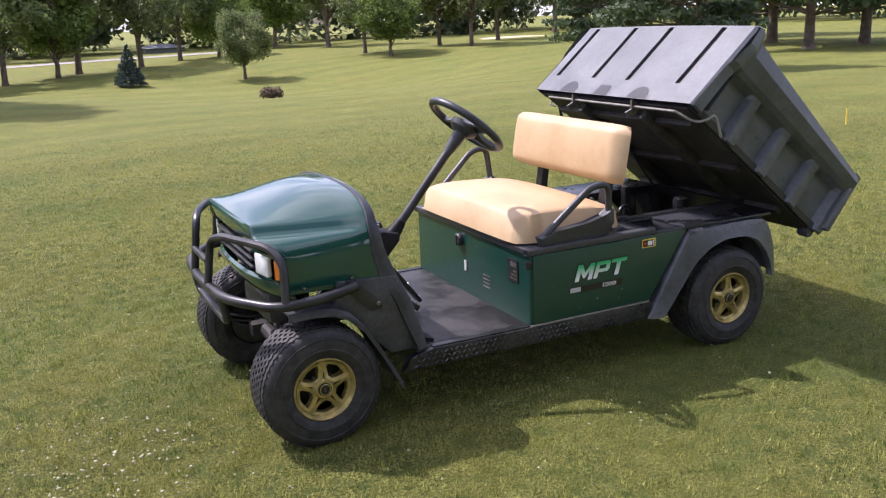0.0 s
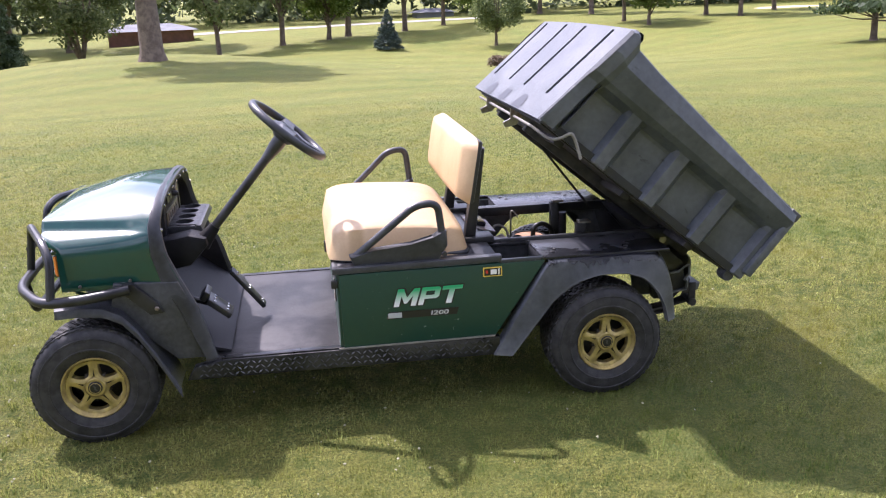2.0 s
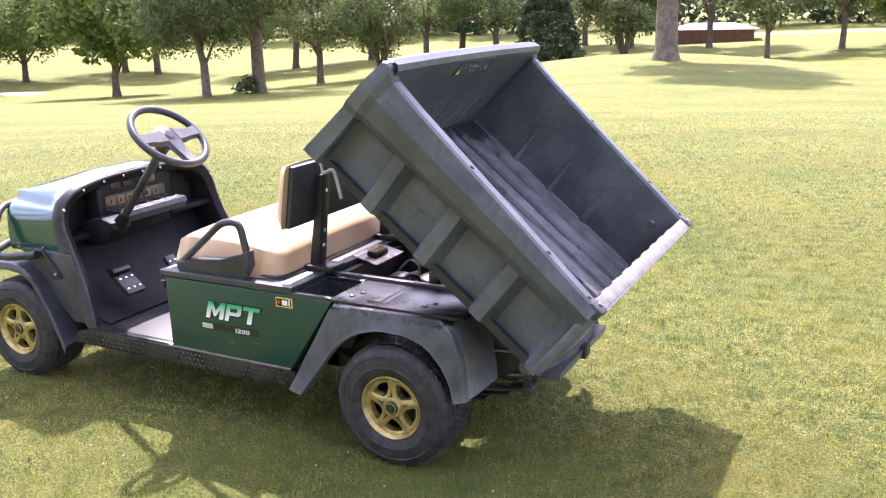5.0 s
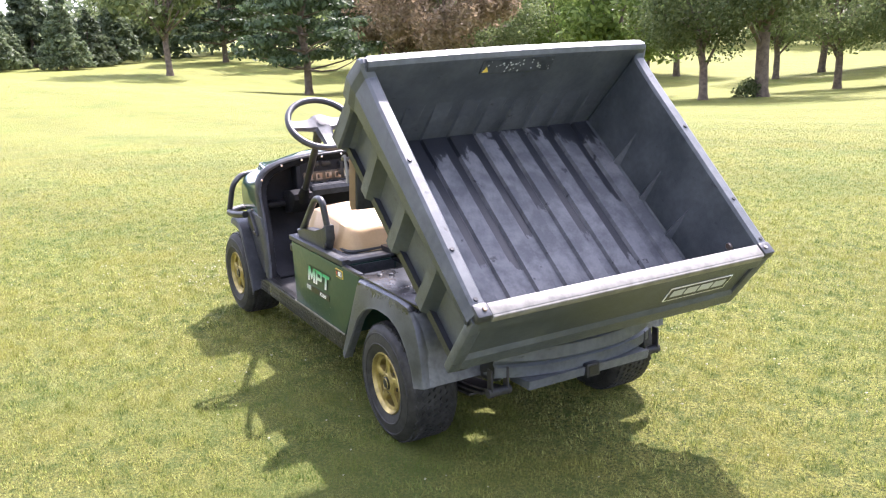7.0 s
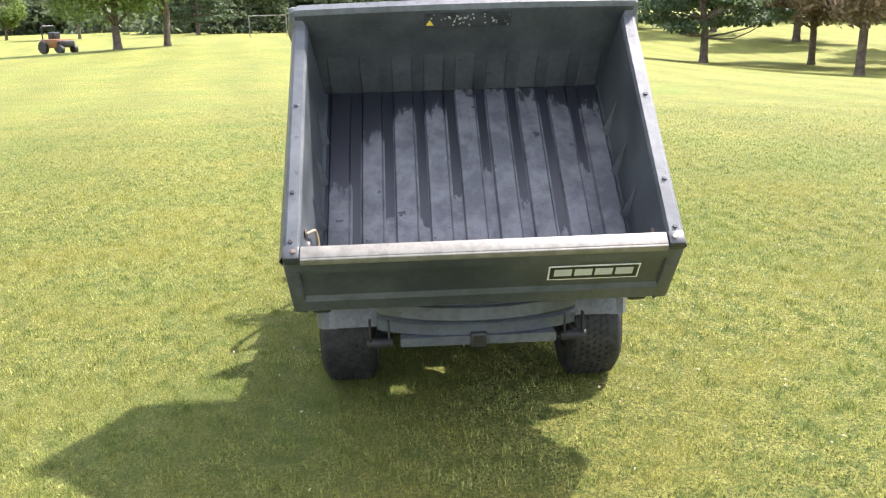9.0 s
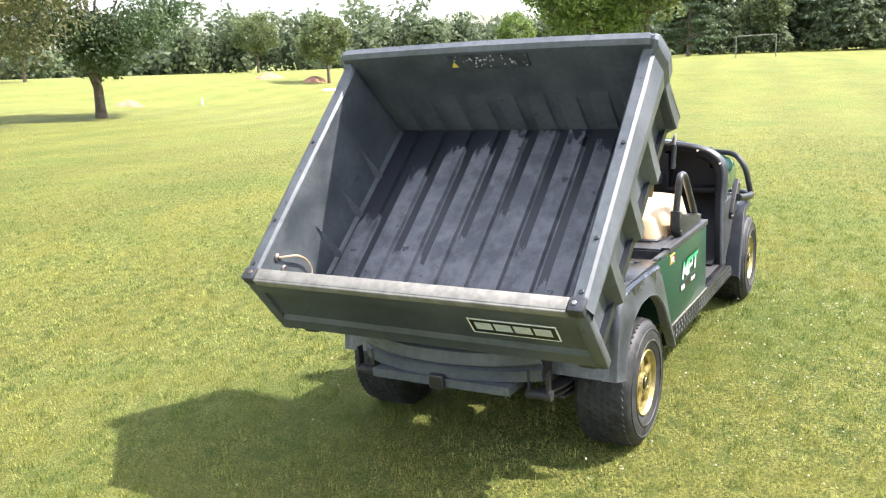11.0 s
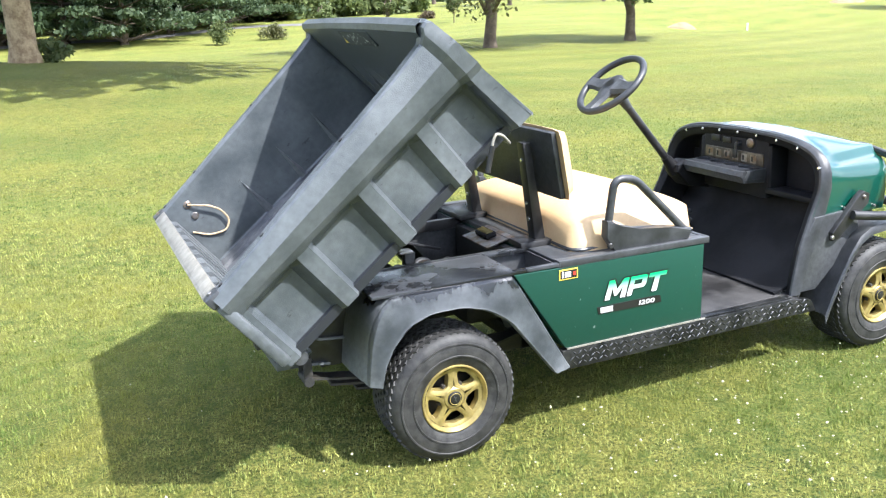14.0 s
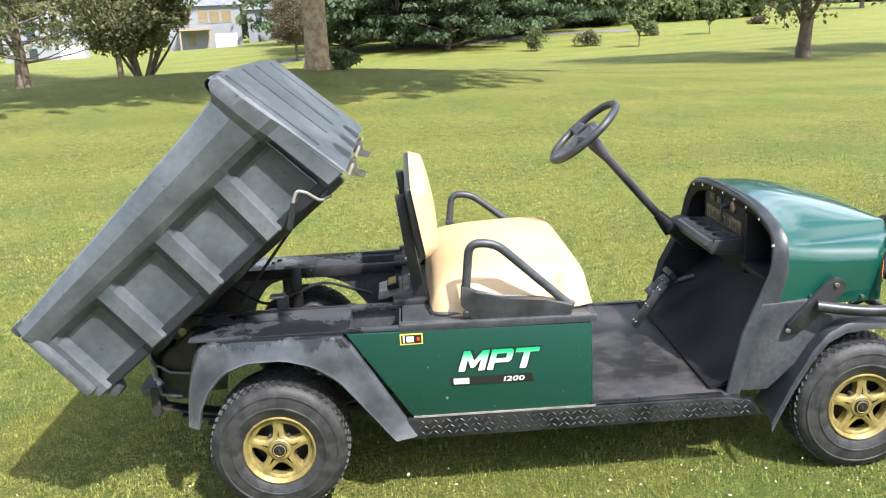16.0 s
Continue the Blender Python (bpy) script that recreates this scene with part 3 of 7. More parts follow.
def build_wheel(x, side, steer=0.0):
    """A gold five-spoke wheel with its wide turf tyre; y outwards."""
    R, W = 0.228, 0.21
    half = [(R, 0.066), (0.225, 0.079), (0.217, 0.09), (0.206, 0.098), (0.198, 0.1005), (0.1965, 0.104), (0.192, 0.1045), (0.19, 0.1025), (0.175, 0.106), (0.158, 0.106), (0.1565, 0.108), (0.152, 0.108), (0.1505, 0.105), (0.134, 0.1005), (0.1265, 0.0965), (0.12, 0.093)]
    prof = [(r_, -h_) for r_, h_ in half[::-1]] + half
    root_bm = lathe(bmesh.new(), [(0.0, 0.02), (0.06, 0.02), (0.1, 0.0), (0.115, -0.06), (0.115, -0.09), (0.0, -0.09)], 24)
    wheel = part("wheel", root_bm, UNDER, cart)
    bm = lathe(bmesh.new(), prof, 72)
    tyre = part("tyre", bm, RUBBER, wheel, "worn black turf tyre")
    # tread: zigzag ribs round the tyre
    for row in range(7):
        bm = bmesh.new()
        yc = (row - 3) * 0.0235
        n = 108
        ring = []
        for k in range(n):
            a = 2 * math.pi * k / n
            dy = (0.0035 if abs(row - 3) == 3 else 0.006) * (1 if (k + row) % 2 else -1)
            rr = R + 0.005 - (0.0035 if abs(row - 3) == 3 else 0)
            ring.append([bm.verts.new((r_ * math.cos(a), yc + dy + s_ * 0.0092, r_ * math.sin(a))) for r_, s_ in ((rr - 0.009, -1), (rr, -0.88), (rr, 0.88), (rr - 0.009, 1))])
        for k in range(n):
            a, b = ring[k], ring[(k + 1) % n]
            for i in range(3):
                bm.faces.new((a[i], a[i + 1], b[i + 1], b[i]))
        part("tread_rib", bm, RUBBER, tyre)
    # rim: outer lip, dish, five spokes, hub
    y0 = W / 2 - 0.014
    bm = lathe(bmesh.new(), [(0.118, y0 - 0.03), (0.12, y0 - 0.004), (0.1205, y0 + 0.003), (0.1185, y0 + 0.007), (0.1155, y0 + 0.0075), (0.112, y0 + 0.003), (0.109, y0 - 0.004), (0.1055, y0 - 0.008)], 60)
    # star of five broad spokes: each sector has one rounded window with a deep wall
    for k in range(5):
        mid = 2 * math.pi * (k + 0.5) / 5 + math.pi / 2
        corners = [(0.05, -0.22), (0.078, -0.44), (0.0935, -0.435), (0.0965, 0.0), (0.0935, 0.435), (0.078, 0.44), (0.05, 0.22), (0.047, 0.0)]
        window = fillet([(r_ * math.cos(mid + a_), r_ * math.sin(mid + a_), 0) for r_, a_ in corners], 0.012, 2, True)
        loops = [[], [], [], []]
        for p in window:
            r_, a_ = math.hypot(p.x, p.y), (math.atan2(p.y, p.x) - mid + math.pi) % (2 * math.pi) - math.pi
            q = max(abs(a_) / 0.44, abs(r_ - 0.0725) / 0.0245)
            ra, aa = 0.0725 + (r_ - 0.0725) / q * 1.38, a_ / q * math.pi / 5 / 0.44
            for loop, (rr, ang, y_) in zip(loops, ((ra, aa, 0.002), (r_ * 0.45 + ra * 0.55, a_ * 0.45 + aa * 0.55, 0.001), (r_, a_, -0.003), (r_ * 0.99 + 0.0007, a_ * 0.96, -0.032))):
                dish = -0.008 + 0.006 * max(0.0, 1 - rr / 0.1)
                loop.append(bm.verts.new((rr * math.cos(mid + ang), y0 + dish + y_, rr * math.sin(mid + ang))))
        for la, lb in zip(loops[:-1], loops[1:]):
            for i in range(len(la)):
                j = (i + 1) % len(la)
                bm.faces.new((la[i], la[j], lb[j], lb[i]))
    lathe(bm, [(0.0, y0 - 0.001), (0.034, y0 - 0.001), (0.04, y0 - 0.006), (0.044, y0 - 0.012)], 32)
    part("rim", bm, GOLD, wheel, "gold five-spoke alloy rim", angle=28)
    bm = lathe(bmesh.new(), [(0.0, y0 + 0.006), (0.02, y0 + 0.006), (0.025, y0 + 0.003), (0.026, y0 - 0.004)], 24)
    cap = part("hub_cap", bm, INK_AND_SHADE, wheel, "black centre cap with a worn gold ring")
    part("cap_ring", lathe(bmesh.new(), [(0.0185, y0 + 0.0062), (0.0192, y0 + 0.0072), (0.0205, y0 + 0.0072), (0.0212, y0 + 0.0058)], 24), GOLD, cap)
    part("cap_mark", prism(bmesh.new(), [(-0.006, -0.012), (0.004, -0.004), (0.002, 0.002), (0.007, 0.012), (-0.003, 0.005), (-0.002, -0.002)], y0 + 0.004, y0 + 0.0068), STUD, cap)
    for k in range(5):
        a = 2 * math.pi * (k + 0.5) / 5 + math.pi / 2
        bolt("wheel_nut", (0.05 * math.cos(a), y0 - 0.028, 0.05 * math.sin(a)), (0, 1, 0), 0.008, 0.012, UNDER, wheel)
    wheel.matrix_basis = pose(x, side * 0.468, 0.226 - (0.017 if x > -1 and side > 0 else 0), 0, 0, (0 if side > 0 else 180) + steer)
    return wheel


for wx, st in ((0.0, 0), (-1.96, 1.5)):
    for sd in (-1, 1):
        build_wheel(wx, sd, st)


def mirrored(build):
    for sd in (-1, 1):
        build(sd)


# --- chassis and floor
bm = boxed(-2.02, 0.12, -0.26, -0.2, 0.2, 0.256)
box(bm, -2.02, 0.12, 0.2, 0.26, 0.2, 0.256)
for fx in (-1.9, -1.5, -1.05, -0.45):
    box(bm, fx - 0.03, fx + 0.03, -0.26, 0.26, 0.195, 0.25)
part("chassis", bm, UNDER, cart)
part("axle", tubed([(0, -0.4, 0.226), (0, 0.4, 0.226)], 0.04), UNDER, cart)
part("axle", tubed([(-1.96, -0.4, 0.226), (-1.96, 0.4, 0.226)], 0.03), UNDER, cart)
bm = bmesh.new()
lathe(bm, [(0, -0.09), (0.09, -0.07), (0.115, -0.02), (0.115, 0.03), (0.08, 0.08), (0, 0.1)], 20, "x", (0.03, 0.05, 0.24))
part("differential", bm, UNDER, cart)


def springs(sd):
    for cx, span in ((0.05, 0.4), (-1.94, 0.2)):
        bm = bmesh.new()
        for k in range(3):
            ln = span * (1 - 0.22 * k)
            rows = []
            for t in np.linspace(-1, 1, 9):
                zz = 0.255 - 0.02 * k + 0.05 * (t * ln / span) ** 2
                rows.append([(cx + t * ln, sd * 0.30, zz), (cx + t * ln, sd * 0.36, zz)])
            sheet(bm, rows, 0.008)
        part("leaf_spring", bm, UNDER, cart)
    sh = part("spring_shackle", boxed(0.425, 0.455, sd * 0.305 - 0.004, sd * 0.305 + 0.004, 0.28, 0.38, 0.002), UNDER, cart)
    part("shackle_plate", boxed(0.425, 0.455, sd * 0.37 - 0.004, sd * 0.37 + 0.004, 0.28, 0.38, 0.002), UNDER, sh)
    part("shackle_pin", tubed([(0.44, sd * 0.292, 0.295), (0.44, sd * 0.382, 0.295)], 0.017, 12), RUBBER, sh, "worn rubber shackle bush")
    bm = tubed([(0.1, sd * 0.27, 0.2), (0.03, sd * 0.24, 0.5)], 0.022, 12)
    part("shock_absorber", bm, UNDER, cart)


mirrored(springs)
part("floorboard", boxed(-1.56, -1.03, -0.515, 0.515, 0.262, 0.285, 0.004), MAT, cart, "worn dark rubber floor mat")
part("floor_trim", boxed(-1.5, -1.05, 0.5, 0.532, 0.284, 0.289, 0.002), TREAD, cart, "scuffed metal sill strip")
part("floor_trim", boxed(-1.5, -1.05, -0.532, -0.5, 0.284, 0.289, 0.002), TREAD, cart, "scuffed metal sill strip")


def running_board(sd):
    bm = bmesh.new()
    prism(bm, [(-1.63, 0.212), (-0.43, 0.206), (-0.43, 0.28), (-1.5, 0.284), (-1.6, 0.262)], sd * 0.5, sd * 0.54, 0.004)
    board = part("running_board", bm, TREAD, cart, "dark tread plate running board")
    bm = bmesh.new()
    k = 0
    for xx in np.arange(-1.58, -0.46, 0.022):
        for r in range(3):
            k += 1
            c = Vector((xx + 0.011 * (r % 2), sd * 0.5405, 0.226 + 0.02 * r))
            ang = radians(40 if k % 2 else -40)
            d, e = Vector((math.cos(ang), 0, math.sin(ang))) * 0.011, Vector((-math.sin(ang), 0, math.cos(ang))) * 0.0035
            o = Vector((0, sd * 0.0025, 0))
            vs = [bm.verts.new(c + q) for q in (-d, -e, d, e)]
            tp = bm.verts.new(c + o - d * 0.4)
            tq = bm.verts.new(c + o + d * 0.4)
            for f in ((vs[0], vs[1], tp), (vs[1], vs[2], tq), (vs[1], tq, tp), (vs[2], vs[3], tq), (vs[3], vs[0], tp), (vs[3], tp, tq)):
                bm.faces.new(f)
    tagged(part("tread_lozenge", bm, STUD, board), kind="stuff")


mirrored(running_board)


# --- seat box: green body, black rim, decals
bm = bmesh.new()
prism(bm, [(-1.055, 0.285), (-1.055, 0.588), (-0.43, 0.588), (-0.43, 0.565), (-0.45, 0.285)], -0.528, 0.528, 0.012)
seat_box = part("seat_box", bm, WORNGREEN, cart, "glossy dark green body panel with chipped edges")


def side_panel(sd):
    bm = bmesh.new()
    prism(bm, [(-1.04, 0.287), (-1.045, 0.58), (-0.245, 0.586 + 0.005 * sd), (-0.447, 0.287)], sd * 0.505, sd * 0.536, 0.004)
    part("side_panel", bm, WORNGREEN, cart)
    # rim strip along the top and the scuffed foot strip
    bm = bmesh.new()
    prism(bm, [(-1.068, 0.582), (-1.068, 0.606), (-0.42, 0.612), (-0.42, 0.586)], sd * 0.5, sd * 0.538, 0.005)
    part("seat_rim", bm, PLASTIC, cart)
    bm = bmesh.new()
    box(bm, -1.06, -0.45, sd * 0.538 - 0.002, sd * 0.538 + 0.002, 0.283, 0.289)
    part("panel_foot_strip", bm, ALU, cart, "scratched paint along the sill")
    # printed marks
    flip = 180 if sd > 0 else 0
    x0 = -0.845 if sd < 0 else -0.605
    m0 = Matrix.Translation((x0, sd * 0.5375, 0.438)) @ pose(0, 0, 0, 90, 0, flip)
    dirx = 1 if sd < 0 else -1
    bm = bmesh.new()
    for ox, oy, oz in ((-0.0045, -0.003, 0.0002), (0.005, -0.002, 0.0004), (0.0065, 0.005, 0.0006), (-0.003, 0.0035, 0.0008)):
        for x_left, wide, shapes in GLYPHS:
            for shape in shapes:
                bm.faces.new([bm.verts.new((x_left + wide * gx + 0.3 * 0.07 * gy + ox, 0.07 * gy + oy, oz)) for gx, gy in shape])
    part("decal_backing", bm, INK_AND_SHADE, seat_box, "black edge of the model letters", smooth=False).matrix_basis = m0
    bm = bmesh.new()
    for x_left, wide, shapes in GLYPHS:
        for shape in shapes:
            bm.faces.new([bm.verts.new((x_left + wide * gx + 0.3 * 0.07 * gy, 0.07 * gy, 0.0016)) for gx, gy in shape])
    part("decal_letters", bm, MPT_PRINT, seat_box, "white to green model letters", smooth=False).matrix_basis = m0
    bm = bmesh.new()
    xa, xb = (-0.872, -0.6) if sd < 0 else (-0.61 + 0.028, -0.855)
    xa, xb = min(xa, xb), max(xa, xb)
    prism(bm, [(xa, 0.39), (xb, 0.39), (xb + 0.008, 0.418), (xa + 0.008, 0.418)], sd * 0.5365, sd * 0.5385)
    band = part("decal_band", bm, INK_AND_SHADE, seat_box, "black model band", smooth=False)
    bm = bmesh.new()
    for a0, a1, z0, z1 in ((0.006, 0.058, 0.394, 0.414),):
        xs = (xa + a0, xa + a1) if sd < 0 else (xb - a1, xb - a0)
        box(bm, xs[0], xs[1], sd * 0.5392 - 0.0005, sd * 0.5392 + 0.0005, z0, z1)
    part("decal_bar", bm, GREYINK, band, smooth=False)
    tx = xb - 0.125 if sd < 0 else xa + 0.125
    for text, along in (("1", 0.016), ("200", 0.0315)):
        lettering("decal_number", text, 0.029, WHITE, band, Matrix.Translation((tx + dirx * along, sd * 0.539, 0.395)) @ pose(0, 0, 0, 90, 0, flip) @ Matrix.Diagonal((1.4, 0.82, 1, 1)), 0.12, 0.0006, 0.0)
    # warning sticker
    sx, sz = -0.457, 0.008 if sd > 0 else -0.004
    bm = boxed(sx - 0.037, sx + 0.037, sd * 0.5375 - 0.001, sd * 0.5375 + 0.001, 0.535 + sz, 0.572 + sz)
    st = part("warning_sticker", bm, YELLOW, cart, "yellow bordered warning sticker", smooth=False)
    bm = boxed(sx - 0.033, sx + 0.033, sd * 0.539 - 0.0006, sd * 0.539 + 0.0006, 0.539 + sz, 0.568 + sz)
    part("sticker_field", bm, INK_AND_SHADE, st, smooth=False)
    bm = boxed(sx - 0.008, sx + 0.016, sd * 0.54 - 0.0004, sd * 0.54 + 0.0004, 0.544 + sz, 0.563 + sz)
    box(bm, sx + 0.022, sx + 0.027, sd * 0.54 - 0.0004, sd * 0.54 + 0.0004, 0.542 + sz, 0.566 + sz)
    part("sticker_bar", bm, WHITE, st, smooth=False)
    bm = boxed(sx - 0.027, sx - 0.018, sd * 0.54 - 0.0004, sd * 0.54 + 0.0004, 0.548 + sz, 0.56 + sz)
    part("sticker_mark", bm, RED, st, smooth=False)


# the letters M, P and T as slanted block shapes: left edge, width, outlines
GLYPHS = (
    (0.0, 0.086, (((0, 0), (0, 1), (0.26, 1), (0.5, 0.5), (0.74, 1), (1, 1), (1, 0), (0.76, 0), (0.76, 0.58), (0.56, 0.16), (0.44, 0.16), (0.24, 0.58), (0.24, 0)),)),
    (0.094, 0.076, (((0, 0), (0.26, 0), (0.26, 1), (0, 1)), ((0.26, 0.78), (0.7, 0.78), (0.97, 0.9), (0.85, 1), (0.26, 1)), ((0.7, 0.78), (0.7, 0.55), (0.97, 0.46), (0.97, 0.9)), ((0.26, 0.34), (0.85, 0.34), (0.97, 0.46), (0.7, 0.55), (0.26, 0.55)))),
    (0.174, 0.078, (((0, 0.78), (0, 1), (1, 1), (1, 0.78), (0.64, 0.78), (0.64, 0), (0.36, 0), (0.36, 0.78)),)),
)
MPT_PRINT = print_gradient("decal_print", (0.78, 0.8, 0.78), (0.015, 0.4, 0.15), 0.012, 0.062)
mirrored(side_panel)
bm = boxed(-1.068, -1.045, -0.528, 0.528, 0.583, 0.607, 0.005)
part("seat_rim", bm, PLASTIC, cart)
part("seat_tray", boxed(-1.05, -0.43, -0.5, 0.5, 0.588, 0.604, 0.003), PLASTIC, cart)
# front face of the seat box: key lock, badge, vents, charger socket
bm = bmesh.new()
disc(bm, (-1.056, 0.065, 0.53), (-1, 0, 0), 0.03, 0.022, 18)
box(bm, -1.084, -1.07, 0.058, 0.072, 0.504, 0.556, 0.004)
part("charger_socket", bm, PLASTIC, cart, "round black socket")
bm = bmesh.new()
for k in range(4):
    box(bm, -1.058, -1.052, -0.2, -0.14, 0.358 + 0.017 * k, 0.363 + 0.017 * k)
part("vent_louvre", bm, STEEL, cart)
bm = boxed(-1.0595, -1.052, -0.44, -0.36, 0.445, 0.54)
lb = part("instruction_label", bm, INK_AND_SHADE, cart, "black instruction label with grey print", smooth=False)
bm = boxed(-1.0605, -1.059, -0.43, -0.385, 0.51, 0.53)
for k in range(3):
    box(bm, -1.0605, -1.059, -0.43, -0.38 - 0.012 * k, 0.456 + 0.016 * k, 0.463 + 0.016 * k)
tagged(part("label_bar", bm, STEEL, lb, smooth=False), kind="stuff")
bm = bmesh.new()
prism(bm, [(-1.0585, 0.39), (-1.0585, 0.44), (-1.0565, 0.44), (-1.0565, 0.39)], 0.012, 0.032)
part("round_badge", bm, GREYINK, cart, "small pale shield mark", smooth=False)
bm = boxed(-1.075, -1.05, -0.535, -0.52, 0.528, 0.56, 0.004)
part("latch", bm, BLACK, cart)


# --- seat
def cushion(name, x0, x1, half, z0, z1, rx, bulge, tilt=0.0):
    """A padded block with rounded edges and a crowned top."""
    bm = bmesh.new()
    nx, ny, rows = 22, 30, []
    for i in range(nx + 1):
        u = i / nx * 2 - 1
        row = []
        for j in range(ny + 1):
            v = j / ny * 2 - 1
            eu = max(0, 1 - abs(u) ** rx) ** (1 / rx)
            ev = max(0, 1 - abs(v) ** 9) ** (1 / 9)
            h = (z1 - z0) * min(eu, 1) * ev + bulge * (1 - u * u) * (1 - v * v)
            sq = 1 - 0.06 * (abs(u) ** 6)
            row.append(((x0 + x1) / 2 + (x1 - x0) / 2 * u * (1 - 0.03 * abs(v) ** 8), half * v * sq, z0 + h + tilt * u))
        rows.append(row)
    sheet(bm, rows)
    edge = [e for e in bm.edges if e.is_boundary]
    bmesh.ops.holes_fill(bm, edges=edge)
    return part(name, bm, VINYL, cart, angle=60)


seat = cushion("seat_cushion", -1.08, -0.52, 0.468, 0.604, 0.728, 4.5, 0.026, -0.012)
tagged(seat, "cream vinyl bench cushion, lightly stained")
bm = bmesh.new()
tube(bm, fillet([(-1.05, -0.455, 0.612), (-0.53, -0.455, 0.612), (-0.53, 0.455, 0.612), (-1.05, 0.455, 0.612)], 0.05, closed=True), 0.007, 6, True)
part("seat_piping", bm, PLASTIC, cart)

bm = bmesh.new()
nx, ny = 12, 22
rows = []
for i in range(nx + 1):
    u = i / nx * 2 - 1
    row = []
    for j in range(ny + 1):
        v = j / ny * 2 - 1
        eu = max(0, 1 - abs(u) ** 6) ** (1 / 4)
        ev = max(0, 1 - abs(v) ** 12) ** (1 / 5)
        row.append((0.13 * u * (1 - 0.05 * abs(v) ** 10), 0.445 * v * (1 - 0.02 * abs(u) ** 8), 0.05 * eu * ev + 0.012 * (1 - u * u) * (1 - v * v)))
    rows.append(row)
sheet(bm, rows)
bmesh.ops.holes_fill(bm, edges=[e for e in bm.edges if e.is_boundary])
back = part("seat_back", bm, VINYL, cart, "cream vinyl backrest pad", angle=60)
# local x runs up the pad, local z faces forward
back.matrix_basis = Matrix.Translation((-0.503, 0.0, 0.917)) @ Matrix(((0.165, 0, -0.986, 0), (0, 1, 0, 0), (0.986, 0, 0.165, 0), (0, 0, 0, 1)))
part("back_panel", boxed(-0.122, 0.122, -0.42, 0.42, -0.022, 0.001, 0.008), PLASTIC, back, "black plastic rear panel of the backrest")


def seat_post(sd):
    bm = bmesh.new()
    prism(bm, [(-0.52, 0.6), (-0.475, 0.6), (-0.428, 0.985), (-0.458, 0.985)], sd * 0.26 - 0.025, sd * 0.26 + 0.025, 0.004)
    box(bm, -0.53, -0.4, sd * 0.26 - 0.05, sd * 0.26 + 0.05, 0.603, 0.625, 0.004)
    for zz in (0.7, 0.76, 0.92):
        bolt("post_bolt", (-0.476 + (zz - 0.6) * 0.122, sd * 0.26, zz), (1, 0, 0), 0.008, 0.006, CHROME, cart)
    part("seat_post", bm, BLACK, cart)
    # hip restraint: a tube loop on a moulded base
    y, top = sd * 0.5, 0.865 if sd > 0 else 0.83
    loop = fillet([(-0.985, y, 0.632), (-0.745, y + sd * 0.01, top - 0.007), (-0.66, y + sd * 0.012, top), (-0.642, y, 0.69)], 0.05, 6)
    arm = part("arm_rest", tubed(loop, 0.0145, 12), PLASTIC, cart, "black moulded hip restraint loop")
    bm = bmesh.new()
    prism(bm, [(-0.985, 0.607), (-0.66, 0.607), (-0.625, 0.66), (-0.628, 0.72), (-0.65, 0.72), (-0.675, 0.69), (-0.76, 0.668), (-0.9, 0.662), (-1.0, 0.645)], y - 0.02, y + 0.024, 0.008)
    part("arm_base", bm, PLASTIC, arm)
    bm = bmesh.new()
    disc(bm, (-0.64, y + sd * 0.02, 0.63), (0, sd, 0), 0.011, 0.008, 8)
    part("arm_bolt", bm, BLACK, arm)


mirrored(seat_post)


# --- front cowl, dash and hood
def arch(n, half, z_low, z_high, crown, power=5.0):
    """An upright hoop outline: (y, z) from one foot over the top to the other."""
    out = []
    for k in range(n + 1):
        a = math.pi * k / n
        c, s = math.cos(a), math.sin(a)
        y = half * math.copysign(abs(c) ** (2 / power), c)
        z = z_low + (z_high - z_low) * abs(s) ** (2 / power)
        out.append((-y, z + crown * (1 - (y / half) ** 2)))
    return out


def hoop_x(z):
    """How far forward the cowl's rim lies at a height."""
    zs, xs = (0.28, 0.48, 0.62, 0.7, 0.8, 0.95), (-1.525, -1.578, -1.645, -1.675, -1.69, -1.675)
    return float(np.interp(z, zs, xs))


def rim_outline(grow=0.0, n=40):
    pts = []
    for y, z in arch(n, 0.488 + grow, 0.6, 0.86 + grow, 0.035):
        pts.append((y, z))
    lower = [(-0.515 - grow, 0.285), (-0.507 - grow, 0.36), (-0.5 - grow, 0.48), (-0.492 - grow, 0.56)]
    return lower + pts + [(-y, z) for y, z in lower[::-1]]


outline = rim_outline()
bm = bmesh.new()
rows = []
for grow, dx, broad in ((-0.016, 0.006, 0), (-0.012, 0.013, 0), (-0.004, 0.011, 0), (0.003, 0.0, 0), (0.006, -0.012, 0.5), (0.006, -0.016, 1), (0.001, -0.019, 1)):
    rows.append([(hoop_x(z) + dx - broad * float(np.interp(z, (0.28, 0.4, 0.52, 0.62, 0.72, 0.8, 0.87), (0.012, 0.03, 0.042, 0.04, 0.022, 0.012, 0.004))), y, z) for y, z in rim_outline(grow)])
sheet(bm, rows)
part("cowl_rim", bm, PLASTIC, cart, "black moulded cowl edge with rivets")
# inner face split off in the darker plastic, which holds the cowl's shade
bm = bmesh.new()
sheet(bm, [[(hoop_x(z) + dx, y, z) for y, z in rim_outline(grow)] for grow, dx in ((-0.05, -0.16), (-0.05, -0.02), (-0.044, -0.002), (-0.03, 0.006), (-0.014, 0.008))])
part("cowl_face", bm, DARKPLASTIC, cart, "black inner face of the cowl, darkened for its shade")
